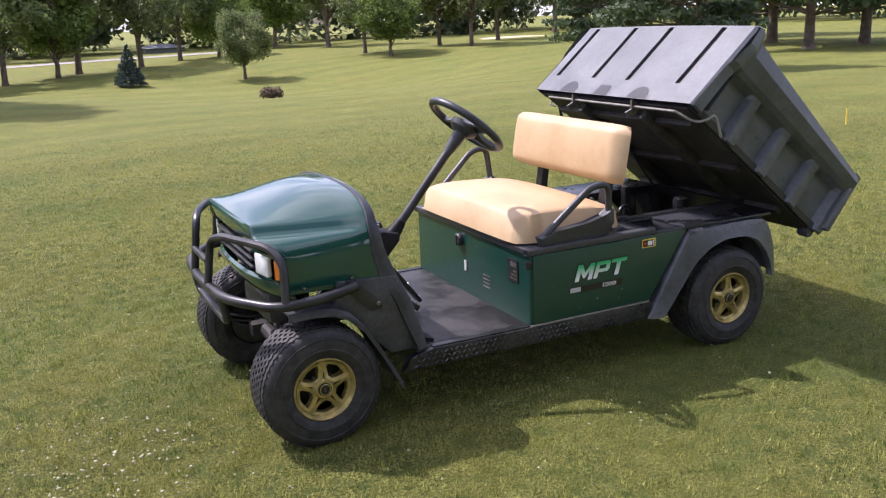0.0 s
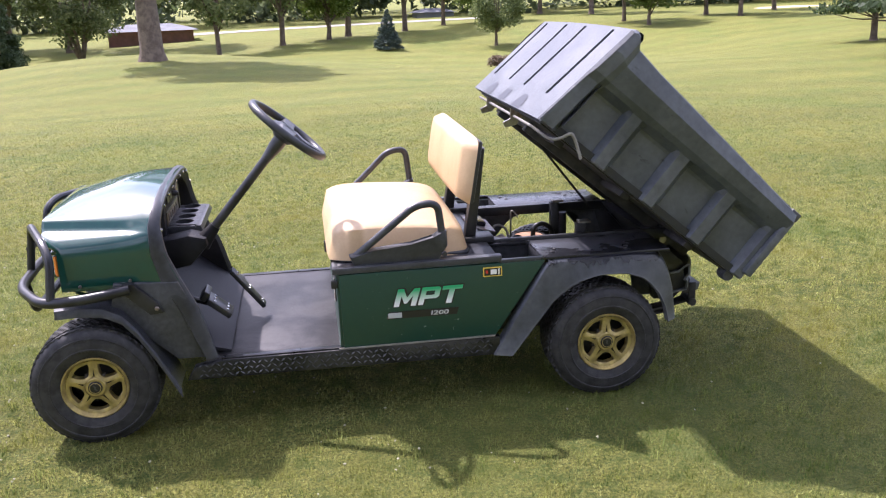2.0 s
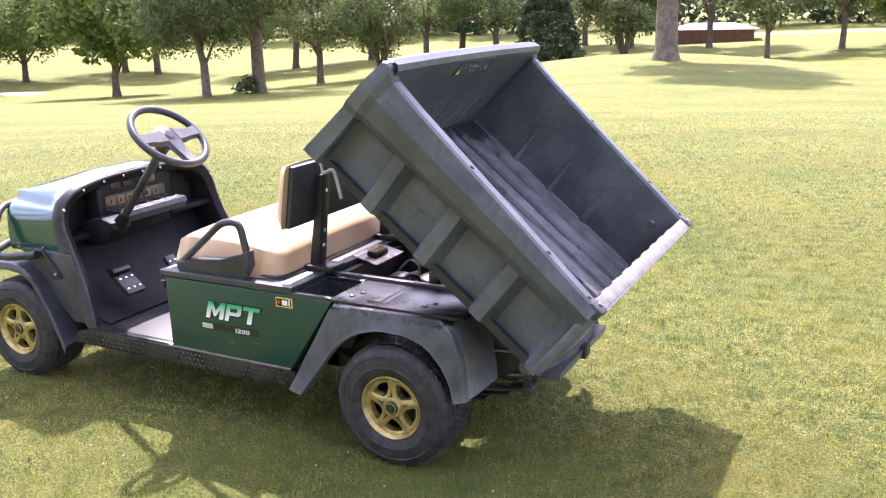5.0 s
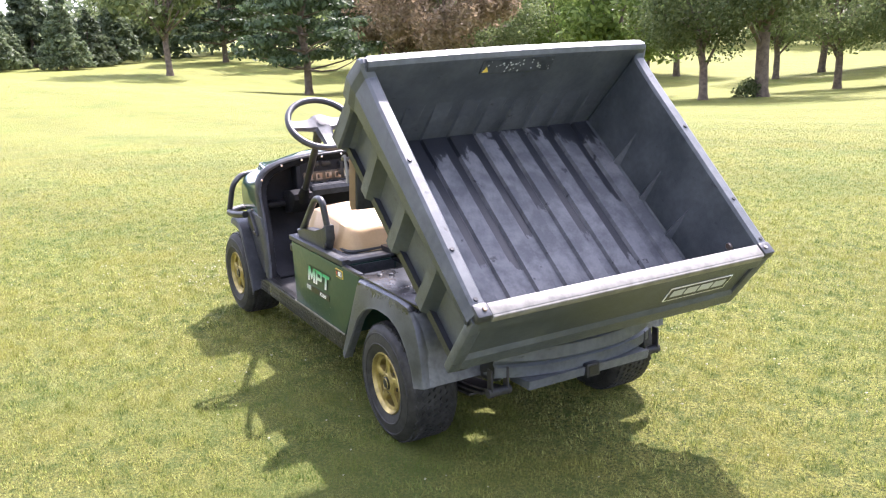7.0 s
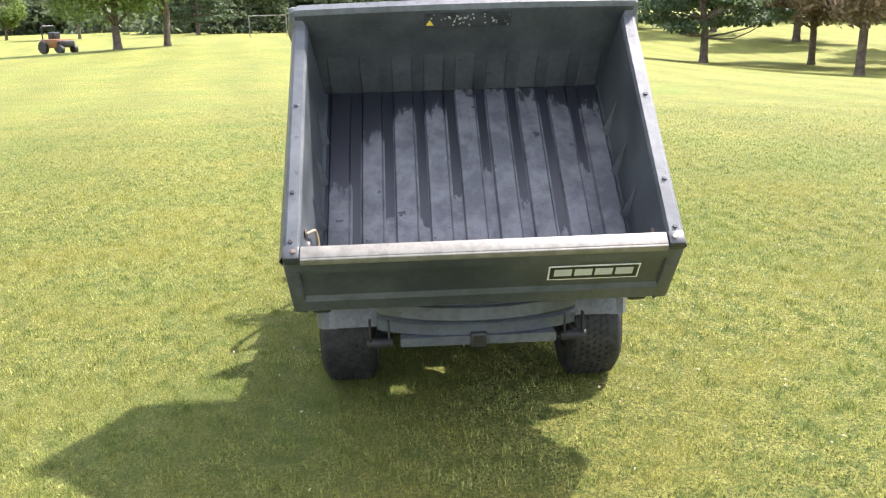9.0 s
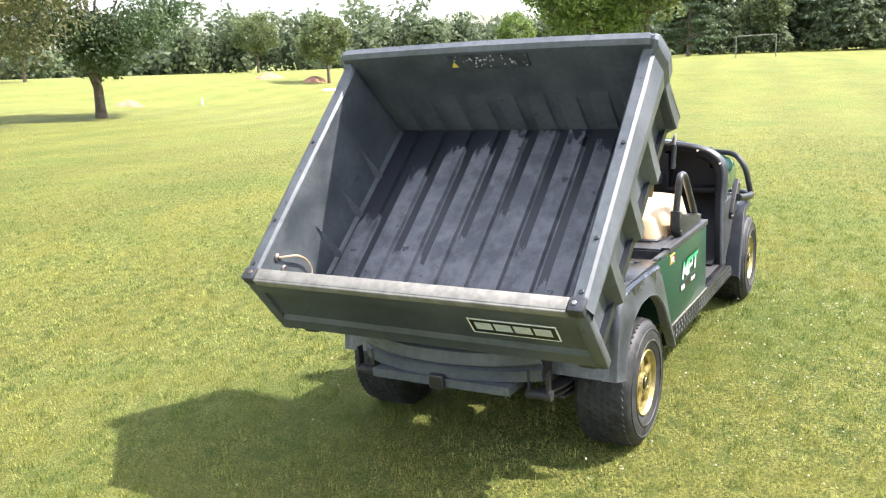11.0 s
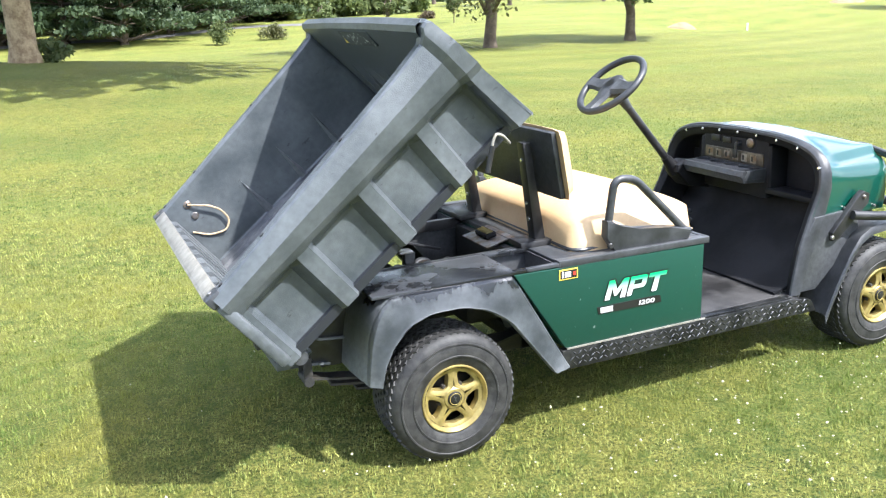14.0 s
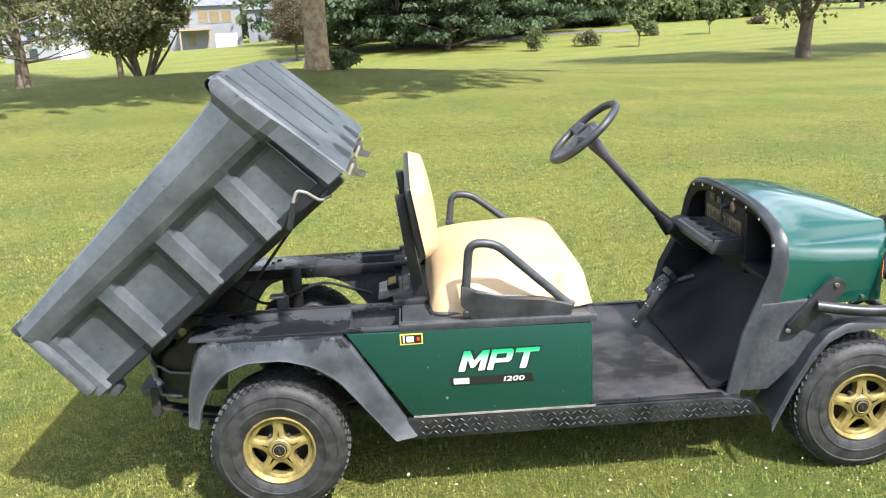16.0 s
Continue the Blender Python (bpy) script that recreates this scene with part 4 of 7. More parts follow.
for k in range(9):
    y = -0.46 + 0.115 * k
    z = 0.6 + 0.26 * (1 - abs(y / 0.488) ** 5) ** 0.2 + 0.035 * (1 - (y / 0.488) ** 2) - 0.022
    bolt("rivet", (hoop_x(z) + 0.013, y, z), (1, 0, 0.1), 0.0065, 0.004, CHROME, cart)

# dash: panel with two open pockets, switch plate, cup shelf, toe board
bm = bmesh.new()


def bar_x(x0, x1, y0, y1, z0, z1, bev=0.006):
    box(bm, x0, x1, y0, y1, z0, z1, bev)


bar_x(-1.74, -1.69, -0.24, 0.17, 0.6, 0.88)
bar_x(-1.74, -1.69, -0.3, 0.3, 0.84, 0.862)
bar_x(-1.78, -1.68, -0.462, -0.24, 0.625, 0.65)
bar_x(-1.78, -1.68, 0.17, 0.462, 0.625, 0.65)
for half, z0, z1 in ((0.42, 0.6, 0.74), (0.385, 0.74, 0.79), (0.33, 0.79, 0.83)):
    bar_x(-1.8, -1.785, -half, half, z0, z1, 0.0)
bar_x(-1.784, -1.69, -0.26, -0.235, 0.63, 0.83)
bar_x(-1.784, -1.69, 0.165, 0.19, 0.63, 0.83)
part("dashboard", bm, DARKPLASTIC, cart, "black dashboard with two open pockets, darkened for its shade")
bm = boxed(-1.692, -1.684, -0.222, 0.145, 0.735, 0.79, 0.003)
pl = part("switch_plate", bm, PLATE, cart, "brown printed switch plate")
bm = bmesh.new()
for k in range(6):
    box(bm, -1.684, -1.6825, -0.205 + 0.055 * k, -0.17 + 0.055 * k, 0.745, 0.78)
tagged(part("plate_bar", bm, STEEL, pl, smooth=False), kind="stuff")
bm = bmesh.new()
for k in range(6):
    box(bm, -1.6827, -1.6815, -0.198 + 0.055 * k, -0.187 + 0.055 * k, 0.752, 0.773)
tagged(part("plate_mark", bm, INK_AND_SHADE, pl, smooth=False), kind="stuff")
bm = bmesh.new()
disc(bm, (-1.689, 0.065, 0.83), (1, 0, 0), 0.022, 0.01, 20)
part("gauge", bm, STEEL, cart, "small round gauge")
bm = bmesh.new()
disc(bm, (-1.689, -0.005, 0.822), (1, 0, 0), 0.012, 0.02, 12)
box(bm, -1.67, -1.664, -0.012, 0.002, 0.79, 0.826, 0.001)
box(bm, -1.668, -1.663, -0.02, 0.004, 0.76, 0.795, 0.001)
part("ignition_key", bm, BLACK, cart, "key with a fob in the ignition")
bm = boxed(-1.69, -1.684, -0.185, -0.13, 0.815, 0.845, 0.002)
box(bm, -1.69, -1.684, -0.11, -0.06, 0.815, 0.84, 0.002)
part("blank_switch", bm, INK_AND_SHADE, cart)

bm = bmesh.new()
y_cups = [-0.16675 + 0.0905 * k for k in range(4)]
prism(bm, [(-1.69, 0.67), (-1.69, 0.697), (-1.588, 0.697), (-1.58, 0.733), (-1.562, 0.731), (-1.555, 0.71), (-1.575, 0.678)], -0.222, 0.158, 0.004)
for y in (-0.212, 0.15):
    prism(bm, [(-1.69, 0.69), (-1.69, 0.732), (-1.585, 0.73), (-1.57, 0.69)], y - 0.01, y + 0.01, 0.003)
# top plate with four round holes, each with a short sleeve
for y in y_cups:
    rows = [[], [], [], []]
    for a in np.linspace(0, 2 * math.pi, 25):
        c, s = math.cos(a), math.sin(a)
        q = 1 / max(abs(c), abs(s))
        rows[0].append((-1.6315 + 0.0575 * c * q, y + 0.04525 * s * q, 0.7345))
        rows[1].append((-1.63 + 0.04 * c, y + 0.04 * s, 0.738))
        rows[2].append((-1.63 + 0.036 * c, y + 0.036 * s, 0.738))
        rows[3].append((-1.63 + 0.034 * c, y + 0.034 * s, 0.7))
    sheet(bm, rows)
shelf = part("cup_shelf", bm, PLASTIC, cart, "black moulded shelf with four holders")
for y in y_cups:
    part("cup_holder", boxed(-1.664, -1.596, y - 0.034, y + 0.034, 0.6972, 0.7, 0.001), INK_AND_SHADE, shelf)

# toe board and kick panel, and the side skirts
bm = bmesh.new()
sheet(bm, [[(-1.47, y, 0.284), (-1.53, y, 0.3), (-1.6, y, 0.35), (-1.78, y, 0.5), (-1.82, y, 0.64)] for y in np.linspace(-0.47, 0.47, 9)], 0.012)
part("toe_board", bm, DARKPLASTIC, cart, "rubber covered toe board, darkened for its shade")


def skirt(sd):
    bm = bmesh.new()
    prism(bm, [(-1.53, 0.285), (-1.578, 0.48), (-1.632, 0.59), (-1.86, 0.6), (-1.88, 0.5), (-1.8, 0.42), (-1.66, 0.285)], sd * 0.476, sd * 0.5, 0.006)
    part("side_skirt", bm, PLASTIC, cart)
    # front mudguard: a bent band over the wheel
    line = [(-2.07, 0.522), (-1.98, 0.527), (-1.9, 0.52), (-1.84, 0.492), (-1.79, 0.435), (-1.73, 0.335), (-1.685, 0.25), (-1.655, 0.19)]
    line2 = []
    for a, b in zip(line[:-1], line[1:]):
        for t in (0, 0.5):
            line2.append((a[0] + (b[0] - a[0]) * t, a[1] + (b[1] - a[1]) * t))
    line2.append(line[-1])
    bm = bmesh.new()
    rows = []
    for i, (x, z) in enumerate(line2):
        k = i / (len(line2) - 1)
        out = 0.545 + 0.03 * k
        rows.append([(x, sd * 0.4, z + 0.005), (x, sd * (out - 0.03), z + 0.006), (x + 0.004, sd * (out - 0.008), z + 0.002), (x + 0.006, sd * out, z - 0.012), (x + 0.004, sd * out, z - 0.028)])
    sheet(bm, rows, 0.006)
    part("front_mudguard", bm, PLASTIC, cart, "black plastic front mudguard")
    bm = bmesh.new()
    prism(bm, [(-1.9, 0.66), (-1.865, 0.675), (-1.84, 0.655), (-1.71, 0.52), (-1.715, 0.485), (-1.75, 0.49), (-1.87, 0.6), (-1.9, 0.62)], sd * 0.5 - 0.006, sd * 0.5 + 0.02, 0.003)
    if sd < 0:
        bm.free()
        bm = bmesh.new()
        prism(bm, [(-1.83, 0.6), (-1.79, 0.6), (-1.71, 0.52), (-1.69, 0.48), (-1.74, 0.475), (-1.82, 0.555)], -0.515, -0.494, 0.003)
    br = part("guard_bracket", bm, BLACK, cart)
    for bx, by, bz, rr in (((-1.868, 0.52, 0.65, 0.0085) if sd > 0 else (-1.846, 0.505, 0.571, 0.006)), (-1.713, 0.516, 0.5, 0.0085), (-1.7, 0.492, 0.575, 0.006), (-1.8, 0.49, 0.606, 0.006), (-1.98, 0.478, 0.592, 0.006)):
        bolt("bracket_bolt", (bx, sd * by, bz), (0, sd, 0), rr, 0.007, STEEL, br)


mirrored(skirt)

# green hood: a raised middle panel, a groove beside it and rounded shoulders, down to the nose
def hood_section(x):
    """Half section of the hood at x, from the middle of the top to the foot of the side."""
    s = min(1.0, max(0.0, (x + 1.675) / -0.43))
    top = float(np.interp(-x, (1.675, 1.74, 1.8, 1.88, 1.97, 2.035, 2.075, 2.105), (0.898, 0.902, 0.903, 0.89, 0.866, 0.847, 0.832, 0.815)))
    yc = 0.425 - 0.1 * s
    side = 0.488 - 0.022 * s - 0.05 * max(0.0, (s - 0.86) / 0.14) ** 2
    w = min(1.0, s / 0.3)
    w = w * w * (3 - 2 * w)
    out = []
    for k in range(13):
        y = yc * k / 12
        out.append((y, 0.814 + (top - 0.814) * (1 - (k / 12) ** 2.8)))
    groove = ((0.008, 0.806), (0.016, 0.79), (0.028, 0.778), (0.042, 0.773))
    out += [(yc + dy, z) for dy, z in groove]
    y0 = yc + 0.042
    for k in range(1, 9):
        a = math.pi / 2 * k / 8
        out.append((y0 + (side - y0) * math.sin(a), 0.69 + 0.083 * math.cos(a) ** 0.9))
    out += [(side + 0.002, 0.65), (side + 0.001, 0.61), (side - 0.004, 0.572)]
    if w < 1:
        rim = [(y, z) for y, z in arch(96, 0.49, 0.565, 0.862, 0.036, 5.0) if y >= -1e-6]
        d = [0.0]
        for p, q in zip(rim[:-1], rim[1:]):
            d.append(d[-1] + math.dist(p, q))
        e = [0.0]
        for p, q in zip(out[:-1], out[1:]):
            e.append(e[-1] + math.dist(p, q))
        t = [v / e[-1] * d[-1] for v in e]
        ry, rz = np.interp(t, d, [p[0] for p in rim]), np.interp(t, d, [p[1] for p in rim])
        out = [(y * w + a * (1 - w), z * w + b * (1 - w)) for (y, z), a, b in zip(out, ry, rz)]
    return out


HOOD_X = (-1.678, -1.71, -1.745, -1.78, -1.83, -1.88, -1.93, -1.97, -2.005, -2.03, -2.052, -2.07, -2.085, -2.097, -2.105)
bm = bmesh.new()
rows = []
for i, x in enumerate(HOOD_X):
    half = []
    for y, z in hood_section(x):
        xx = x - 0.022 * (1 - (y / 0.49) ** 2) * i / 14
        if i == 0:
            xx = hoop_x(z) + 0.004
        # the sides stop short of the nose, where the lamps sit
        stop = -2.048 - 0.07 * min(1, max(0, (z - 0.722) / 0.03))
        half.append((max(xx, stop) if y > 0.3 else xx, y, z))
    rows.append([(xx, -y, z) for xx, y, z in half[::-1]] + half[1:])
# the front edge turns down into the grille
last = rows[-1]
for dx, drop in ((-0.006, 0.012), (-0.004, 0.03), (0.01, 0.07)):
    rows.append([(x + dx * (z > 0.74), y * (1 - 0.012 * (z > 0.74)), z - drop * min(1, max(0, (z - 0.74) / 0.04)) * (1 - 0.6 * max(0, abs(y) - 0.3) / 0.16)) for x, y, z in last])
sheet(bm, rows)
hood = part("hood", bm, GREEN, cart, "glossy dark green front hood with moulded creases", angle=50)

bm = bmesh.new()
rows = []
for z, hw, x0 in ((0.618, 0.425, -2.09), (0.608, 0.44, -2.1), (0.59, 0.45, -2.098), (0.555, 0.44, -2.08), (0.525, 0.4, -2.05)):
    rows.append([(x0 + 0.075 * abs(k / 14) ** 4 - 0.028 * (1 - (k / 14) ** 2), hw * k / 14, z) for k in range(-14, 15)])
sheet(bm, rows, 0.012)
part("nose_valance", bm, GREEN, hood, "green lower nose panel")
bm = bmesh.new()
sheet(bm, [[(-2.035, -0.45, z), (-2.048, -0.43, z), (-2.07, -0.28, z), (-2.085, -0.1, z), (-2.085, 0.1, z), (-2.07, 0.28, z), (-2.048, 0.43, z), (-2.035, 0.45, z)] for z in (0.6, 0.66, 0.73)], 0.01)
part("nose_recess", bm, DARKPLASTIC, hood, "dark recess of the nose", smooth=False)


def lamp(sd):
    bm = bmesh.new()
    bez = [(-2.084, 0.28), (-2.056, 0.43)]
    for z0, z1, d in ((0.62, 0.63, 0.02), (0.706, 0.716, 0.02)):
        vs = [bm.verts.new((x - o, sd * y, z)) for z in (z0, z1) for o in (0, d) for x, y in bez]
        for f in ((0, 1, 3, 2), (4, 5, 7, 6), (0, 1, 5, 4), (2, 3, 7, 6), (0, 2, 6, 4), (1, 3, 7, 5)):
            bm.faces.new([vs[i] for i in f])
    part("lamp_bezel", bm, GREEN, hood)
    bm = boxed(-0.014, 0.006, -0.054, 0.054, 0.628, 0.708, 0.008)
    l = part("headlight", bm, LENS, hood, "clear rectangular headlight")
    l.matrix_basis = pose(-2.084, sd * 0.345, 0, 0, 0, -sd * 10)
    bm = boxed(-0.01, 0.008, -0.011, 0.011, 0.626, 0.702, 0.005)
    ind = part("indicator", bm, ORANGE, hood, "amber side indicator")
    ind.matrix_basis = pose(-2.058, sd * 0.434, 0, 0, 0, -sd * 40)


mirrored(lamp)
for z in (0.642, 0.672, 0.702):
    part("grille_slat", boxed(-2.112, -2.08, -0.26, 0.26, z - 0.005, z + 0.005, 0.003), PLASTIC, hood)

# brush guard of bent tube
main = fillet([(-1.8, -0.53, 0.585), (-1.93, -0.552, 0.567), (-2.1, -0.55, 0.556), (-2.235, -0.33, 0.556), (-2.255, 0, 0.556), (-2.235, 0.33, 0.556), (-2.1, 0.55, 0.556), (-1.93, 0.552, 0.567), (-1.8, 0.53, 0.585)], 0.09, 6)
guard = part("brush_guard", tubed(main, 0.019, 12), BLACK, cart, "black tubular brush guard")


def guard_loop(sd):
    up = 0.028 if sd > 0 else 0.0
    pts = fillet([(-2.25, sd * 0.12, 0.56), (-2.225, sd * 0.12, 0.735 + up), (-2.2, sd * 0.2, 0.762 + up), (-2.095, sd * 0.455, 0.758 + up * 0.8), (-2.06, sd * 0.515, 0.71), (-2.07, sd * 0.545, 0.56)], 0.05, 6)
    part("guard_loop", tubed(pts, 0.0155, 10), BLACK, guard)


mirrored(guard_loop)
low = fillet([(-2.235, -0.25, 0.55), (-2.215, -0.25, 0.44), (-2.215, 0.25, 0.44), (-2.235, 0.25, 0.55)], 0.04)
part("guard_bar", tubed(low, 0.0155, 10), BLACK, guard)
part("guard_bar", tubed([(-2.243, -0.12, 0.655), (-2.243, 0.12, 0.655)], 0.013, 10), BLACK, guard)
bm = bmesh.new()
box(bm, -2.05, -1.86, -0.19, 0.19, 0.36, 0.52, 0.05)
part("front_frame_cover", bm, PLASTIC, cart, "dark moulded cover under the nose")

# steering column and wheel
axis = Vector((0.65, 0, 0.76)).normalized()
hub = Vector((-1.195, -0.282, 1.097))
col = tubed([hub - axis * 0.55, hub - axis * 0.05], 0.0175, 14)
column = part("steering_column", col, BLACK, cart, "black steering column")
bm = tubed([hub - axis * 0.14, hub - axis * 0.08, hub - axis * 0.03], [0.0185, 0.027, 0.03], 16)
part("column_collar", bm, PLASTIC, column)
bm = tubed([hub - axis * 0.56, hub - axis * 0.47], [0.036, 0.021], 14)
part("column_boot", bm, DARKPLASTIC, column)
bm = prism(bmesh.new(), [(-1.72, 0.58), (-1.72, 0.7), (-1.6, 0.722), (-1.535, 0.705), (-1.53, 0.675), (-1.6, 0.6)], hub.y - 0.055, hub.y + 0.055, 0.012)
part("column_shroud", bm, DARKPLASTIC, column, "black shroud where the column meets the dashboard")
bm = bmesh.new()
tube(bm, [(0.162 * math.cos(a), 0.162 * math.sin(a), 0) for a in np.linspace(0, 2 * math.pi, 48, endpoint=False)], 0.0155, 12, True)
sw = part("steering_wheel", bm, PLASTIC, cart, "black moulded steering wheel")
bm = lathe(bmesh.new(), [(0.0, 0.012), (0.04, 0.01), (0.062, 0.0), (0.058, -0.025), (0.035, -0.045), (0, -0.045)], 28, "z")
part("wheel_hub", bm, PLASTIC, sw, "grey-black hub pad")
for a in (radians(0), radians(180), radians(270)):
    c, s = math.cos(a), math.sin(a)
    bm = bmesh.new()
    rows = []
    for r_, w_, h_ in ((0.03, 0.04, -0.002), (0.07, 0.03, -0.008), (0.11, 0.022, -0.006), (0.158, 0.026, 0.0)):
        rows.append([(r_ * c - w_ * q * s, r_ * s + w_ * q * c, h_ + dz) for q, dz in ((-1, -0.008), (-0.7, 0.004), (0.7, 0.004), (1, -0.008))])
    sheet(bm, rows, 0.01)
    part("wheel_spoke", bm, PLASTIC, sw)
bm = bmesh.new()
lathe(bm, [(0.0, 0.0145), (0.022, 0.0135)], 20, "z")
part("hub_badge", bm, INK_AND_SHADE, sw)
# local axes: z along the column, y up the wheel's slope, x across the cart
yy_ = Vector((-axis.z, 0, axis.x))
xx_ = yy_.cross(axis)
sw.matrix_basis = Matrix.Translation(hub) @ Matrix((xx_, yy_, axis)).transposed().to_4x4()

# pedals
bm = boxed(-0.055, 0.055, -0.05, 0.05, -0.012, 0.012, 0.004)
pd = part("brake_pedal", bm, BLACK, cart, "black rubber brake pedal with metal studs")
pd.matrix_basis = pose(-1.512, -0.3, 0.42, 0, 40, 0)
bm = boxed(-0.085, -0.06, -0.05, 0.05, -0.01, 0.03, 0.004)
part("parking_pedal", bm, BLACK, pd)
for i in range(2):
    for j in range(3):
        bolt("pedal_stud", (-0.03 + 0.06 * i, -0.033 + 0.033 * j, 0.012), (0, 0, 1), 0.006, 0.004, CHROME, pd)
part("pedal_arm", tubed([(-0.02, 0, -0.01), (-0.14, 0.02, -0.06)], 0.012), BLACK, pd)
bm = boxed(-0.12, 0.09, -0.03, 0.03, -0.009, 0.009, 0.004)
ac = part("accelerator_pedal", bm, BLACK, cart, "long black accelerator pedal with metal studs")
ac.matrix_basis = pose(-1.405, -0.085, 0.402, 0, 53, 0)
for i in range(3):
    for j in (-0.016, 0.016):
        bolt("pedal_stud", (-0.09 + 0.08 * i, j, 0.009), (0, 0, 1), 0.0055, 0.004, CHROME, ac)


# --- rear body
def rear_fender(sd):
    # outer face: strut and arch band, with a rolled top edge
    outer = [(-0.46, 0.214), (-0.242, 0.586), (0.12, 0.592), (0.2, 0.585), (0.245, 0.545), (0.275, 0.45), (0.292, 0.305)]
    inner = [(-0.385, 0.212), (-0.215, 0.43), (-0.13, 0.49), (-0.04, 0.517), (0.07, 0.515), (0.15, 0.485), (0.205, 0.425), (0.238, 0.36), (0.25, 0.3)]

    def sample(pts, n):
        d = [0]
        for a, b in zip(pts[:-1], pts[1:]):
            d.append(d[-1] + math.dist(a, b))
        s = np.linspace(0, d[-1], n)
        return list(zip(np.interp(s, d, [p[0] for p in pts]), np.interp(s, d, [p[1] for p in pts])))

    n = 28
    po, pi_ = sample(outer, n), sample(inner, n)
    bm = bmesh.new()
    rows = []
    for (xo, zo), (xi, zi) in zip(po, pi_):
        rows.append([(xo, sd * 0.5, zo - 0.001), (xo, sd * 0.528, zo)] + [(xo * (1 - k) + xi * k, sd * yy, zo * (1 - k) + zi * k) for k, yy in ((0.03, 0.542), (0.09, 0.55), (0.45, 0.56), (0.86, 0.568), (0.95, 0.571))] + [(xi, sd * 0.566, zi), (xi, sd * 0.535, zi + 0.002)])
    sheet(bm, rows, 0.006)
    f = part("rear_fender", bm, FENDER, cart, "weathered black plastic rear fender, wet along the top", angle=24)
    # rear face of the fender, wrapping inwards behind the wheel
    bm = bmesh.new()
    sheet(bm, [[(x - 0.002, sd * 0.535, z), (x + 0.01, sd * 0.5, z), (x + 0.02, sd * 0.42, z + 0.004), (x + 0.022, sd * 0.33, z + 0.006)] for x, z in ((0.16, 0.592), (0.2, 0.584), (0.232, 0.558), (0.252, 0.52), (0.268, 0.46), (0.28, 0.39), (0.29, 0.31))], 0.006)
    part("fender_skirt", bm, FENDER, f)
    # top deck with an open pocket behind the seat
    bm = bmesh.new()
    box(bm, -0.255, 0.26, min(sd * 0.28, sd * 0.535), max(sd * 0.28, sd * 0.535), 0.585, 0.597, 0.003)
    box(bm, -0.43, -0.25, min(sd * 0.28, sd * 0.31), max(sd * 0.28, sd * 0.31), 0.585, 0.6, 0.002)
    box(bm, -0.43, -0.25, min(sd * 0.515, sd * 0.535), max(sd * 0.515, sd * 0.535), 0.586, 0.599, 0.002)
    part("fender_deck", bm, WETDECK, f, "wet black fender top")
    bm = bmesh.new()
    box(bm, -0.42, -0.25, min(sd * 0.3, sd * 0.52), max(sd * 0.3, sd * 0.52), 0.5, 0.508)
    box(bm, -0.255, -0.25, min(sd * 0.3, sd * 0.52), max(sd * 0.3, sd * 0.52), 0.5, 0.59)
    box(bm, -0.425, -0.42, min(sd * 0.3, sd * 0.52), max(sd * 0.3, sd * 0.52), 0.5, 0.59)
    box(bm, -0.42, -0.255, min(sd * 0.496, sd * 0.502), max(sd * 0.496, sd * 0.502), 0.508, 0.584)
    part("fender_pocket", bm, PLASTIC, f)
    # inner wall with an arched opening
    bm = bmesh.new()
    rows = []
    for (xo, zo), (xi, zi) in zip(sample([(-0.45, 0.3), (-0.45, 0.59), (0.28, 0.59), (0.33, 0.45), (0.36, 0.32)], 24), sample([(-0.34, 0.3), (-0.275, 0.44), (-0.2, 0.53), (-0.12, 0.562), (0.06, 0.562), (0.13, 0.54), (0.19, 0.45), (0.21, 0.32)], 24)):
        rows.append([(xo, sd * 0.29, zo), (xi, sd * 0.29, zi)])
    sheet(bm, rows, 0.006)
    part("inner_wall", bm, PLASTIC, f)
    for x in (-0.2, 0.1):
        bolt("deck_bolt", (x, sd * 0.47, 0.597), (0, 0, 1), 0.011, 0.004, BLACK, f)
        bolt("deck_bolt", (x + 0.02, sd * 0.43, 0.597), (0, 0, 1), 0.009, 0.004, BLACK, f)
    # rear flare down to the tail
    bm = bmesh.new()
    prism(bm, [(0.22, 0.56), (0.3, 0.56), (0.41, 0.47), (0.43, 0.36), (0.38, 0.31), (0.29, 0.31)], min(sd * 0.28, sd * 0.33), max(sd * 0.28, sd * 0.33), 0.004)
    part("tail_panel", bm, BLACK, f)
    f.location.z = 0.006 * sd


mirrored(rear_fender)
# frame rails, cross members and the parts seen in the open bay
bm = bmesh.new()
for sd in (-1, 1):
    box(bm, -0.46, 0.37, sd * 0.275 - 0.012, sd * 0.275 + 0.012, 0.562, 0.605, 0.004)
prism(bm, [(0.25, 0.6), (0.29, 0.6), (0.4, 0.46), (0.36, 0.46)], -0.27, 0.27, 0.004)
part("sub_frame", bm, BLACK, cart, "black steel subframe rails")
for y in (-0.25, 0.21):
    part("frame_brace", prism(bmesh.new(), [(0.28, 0.55), (0.33, 0.55), (0.45, 0.42), (0.4, 0.42)], y, y + 0.04), BLACK, cart)
for y in (-0.2, 0.2):
    rest = part("bed_rest", boxed(-0.022, 0.018, y - 0.018, y + 0.018, 0.3, 0.63, 0.004), BLACK, cart, "black steel bed rest post")
    part("rest_plate", boxed(-0.012, 0.04, y - 0.022, y + 0.026, 0.63, 0.638, 0.002), STEEL, rest, "worn bare steel rest plate")
    part("rest_bumper", tubed([(0.035, y - 0.01, 0.42), (0.035, y - 0.01, 0.58)], 0.02, 12), BLACK, rest)
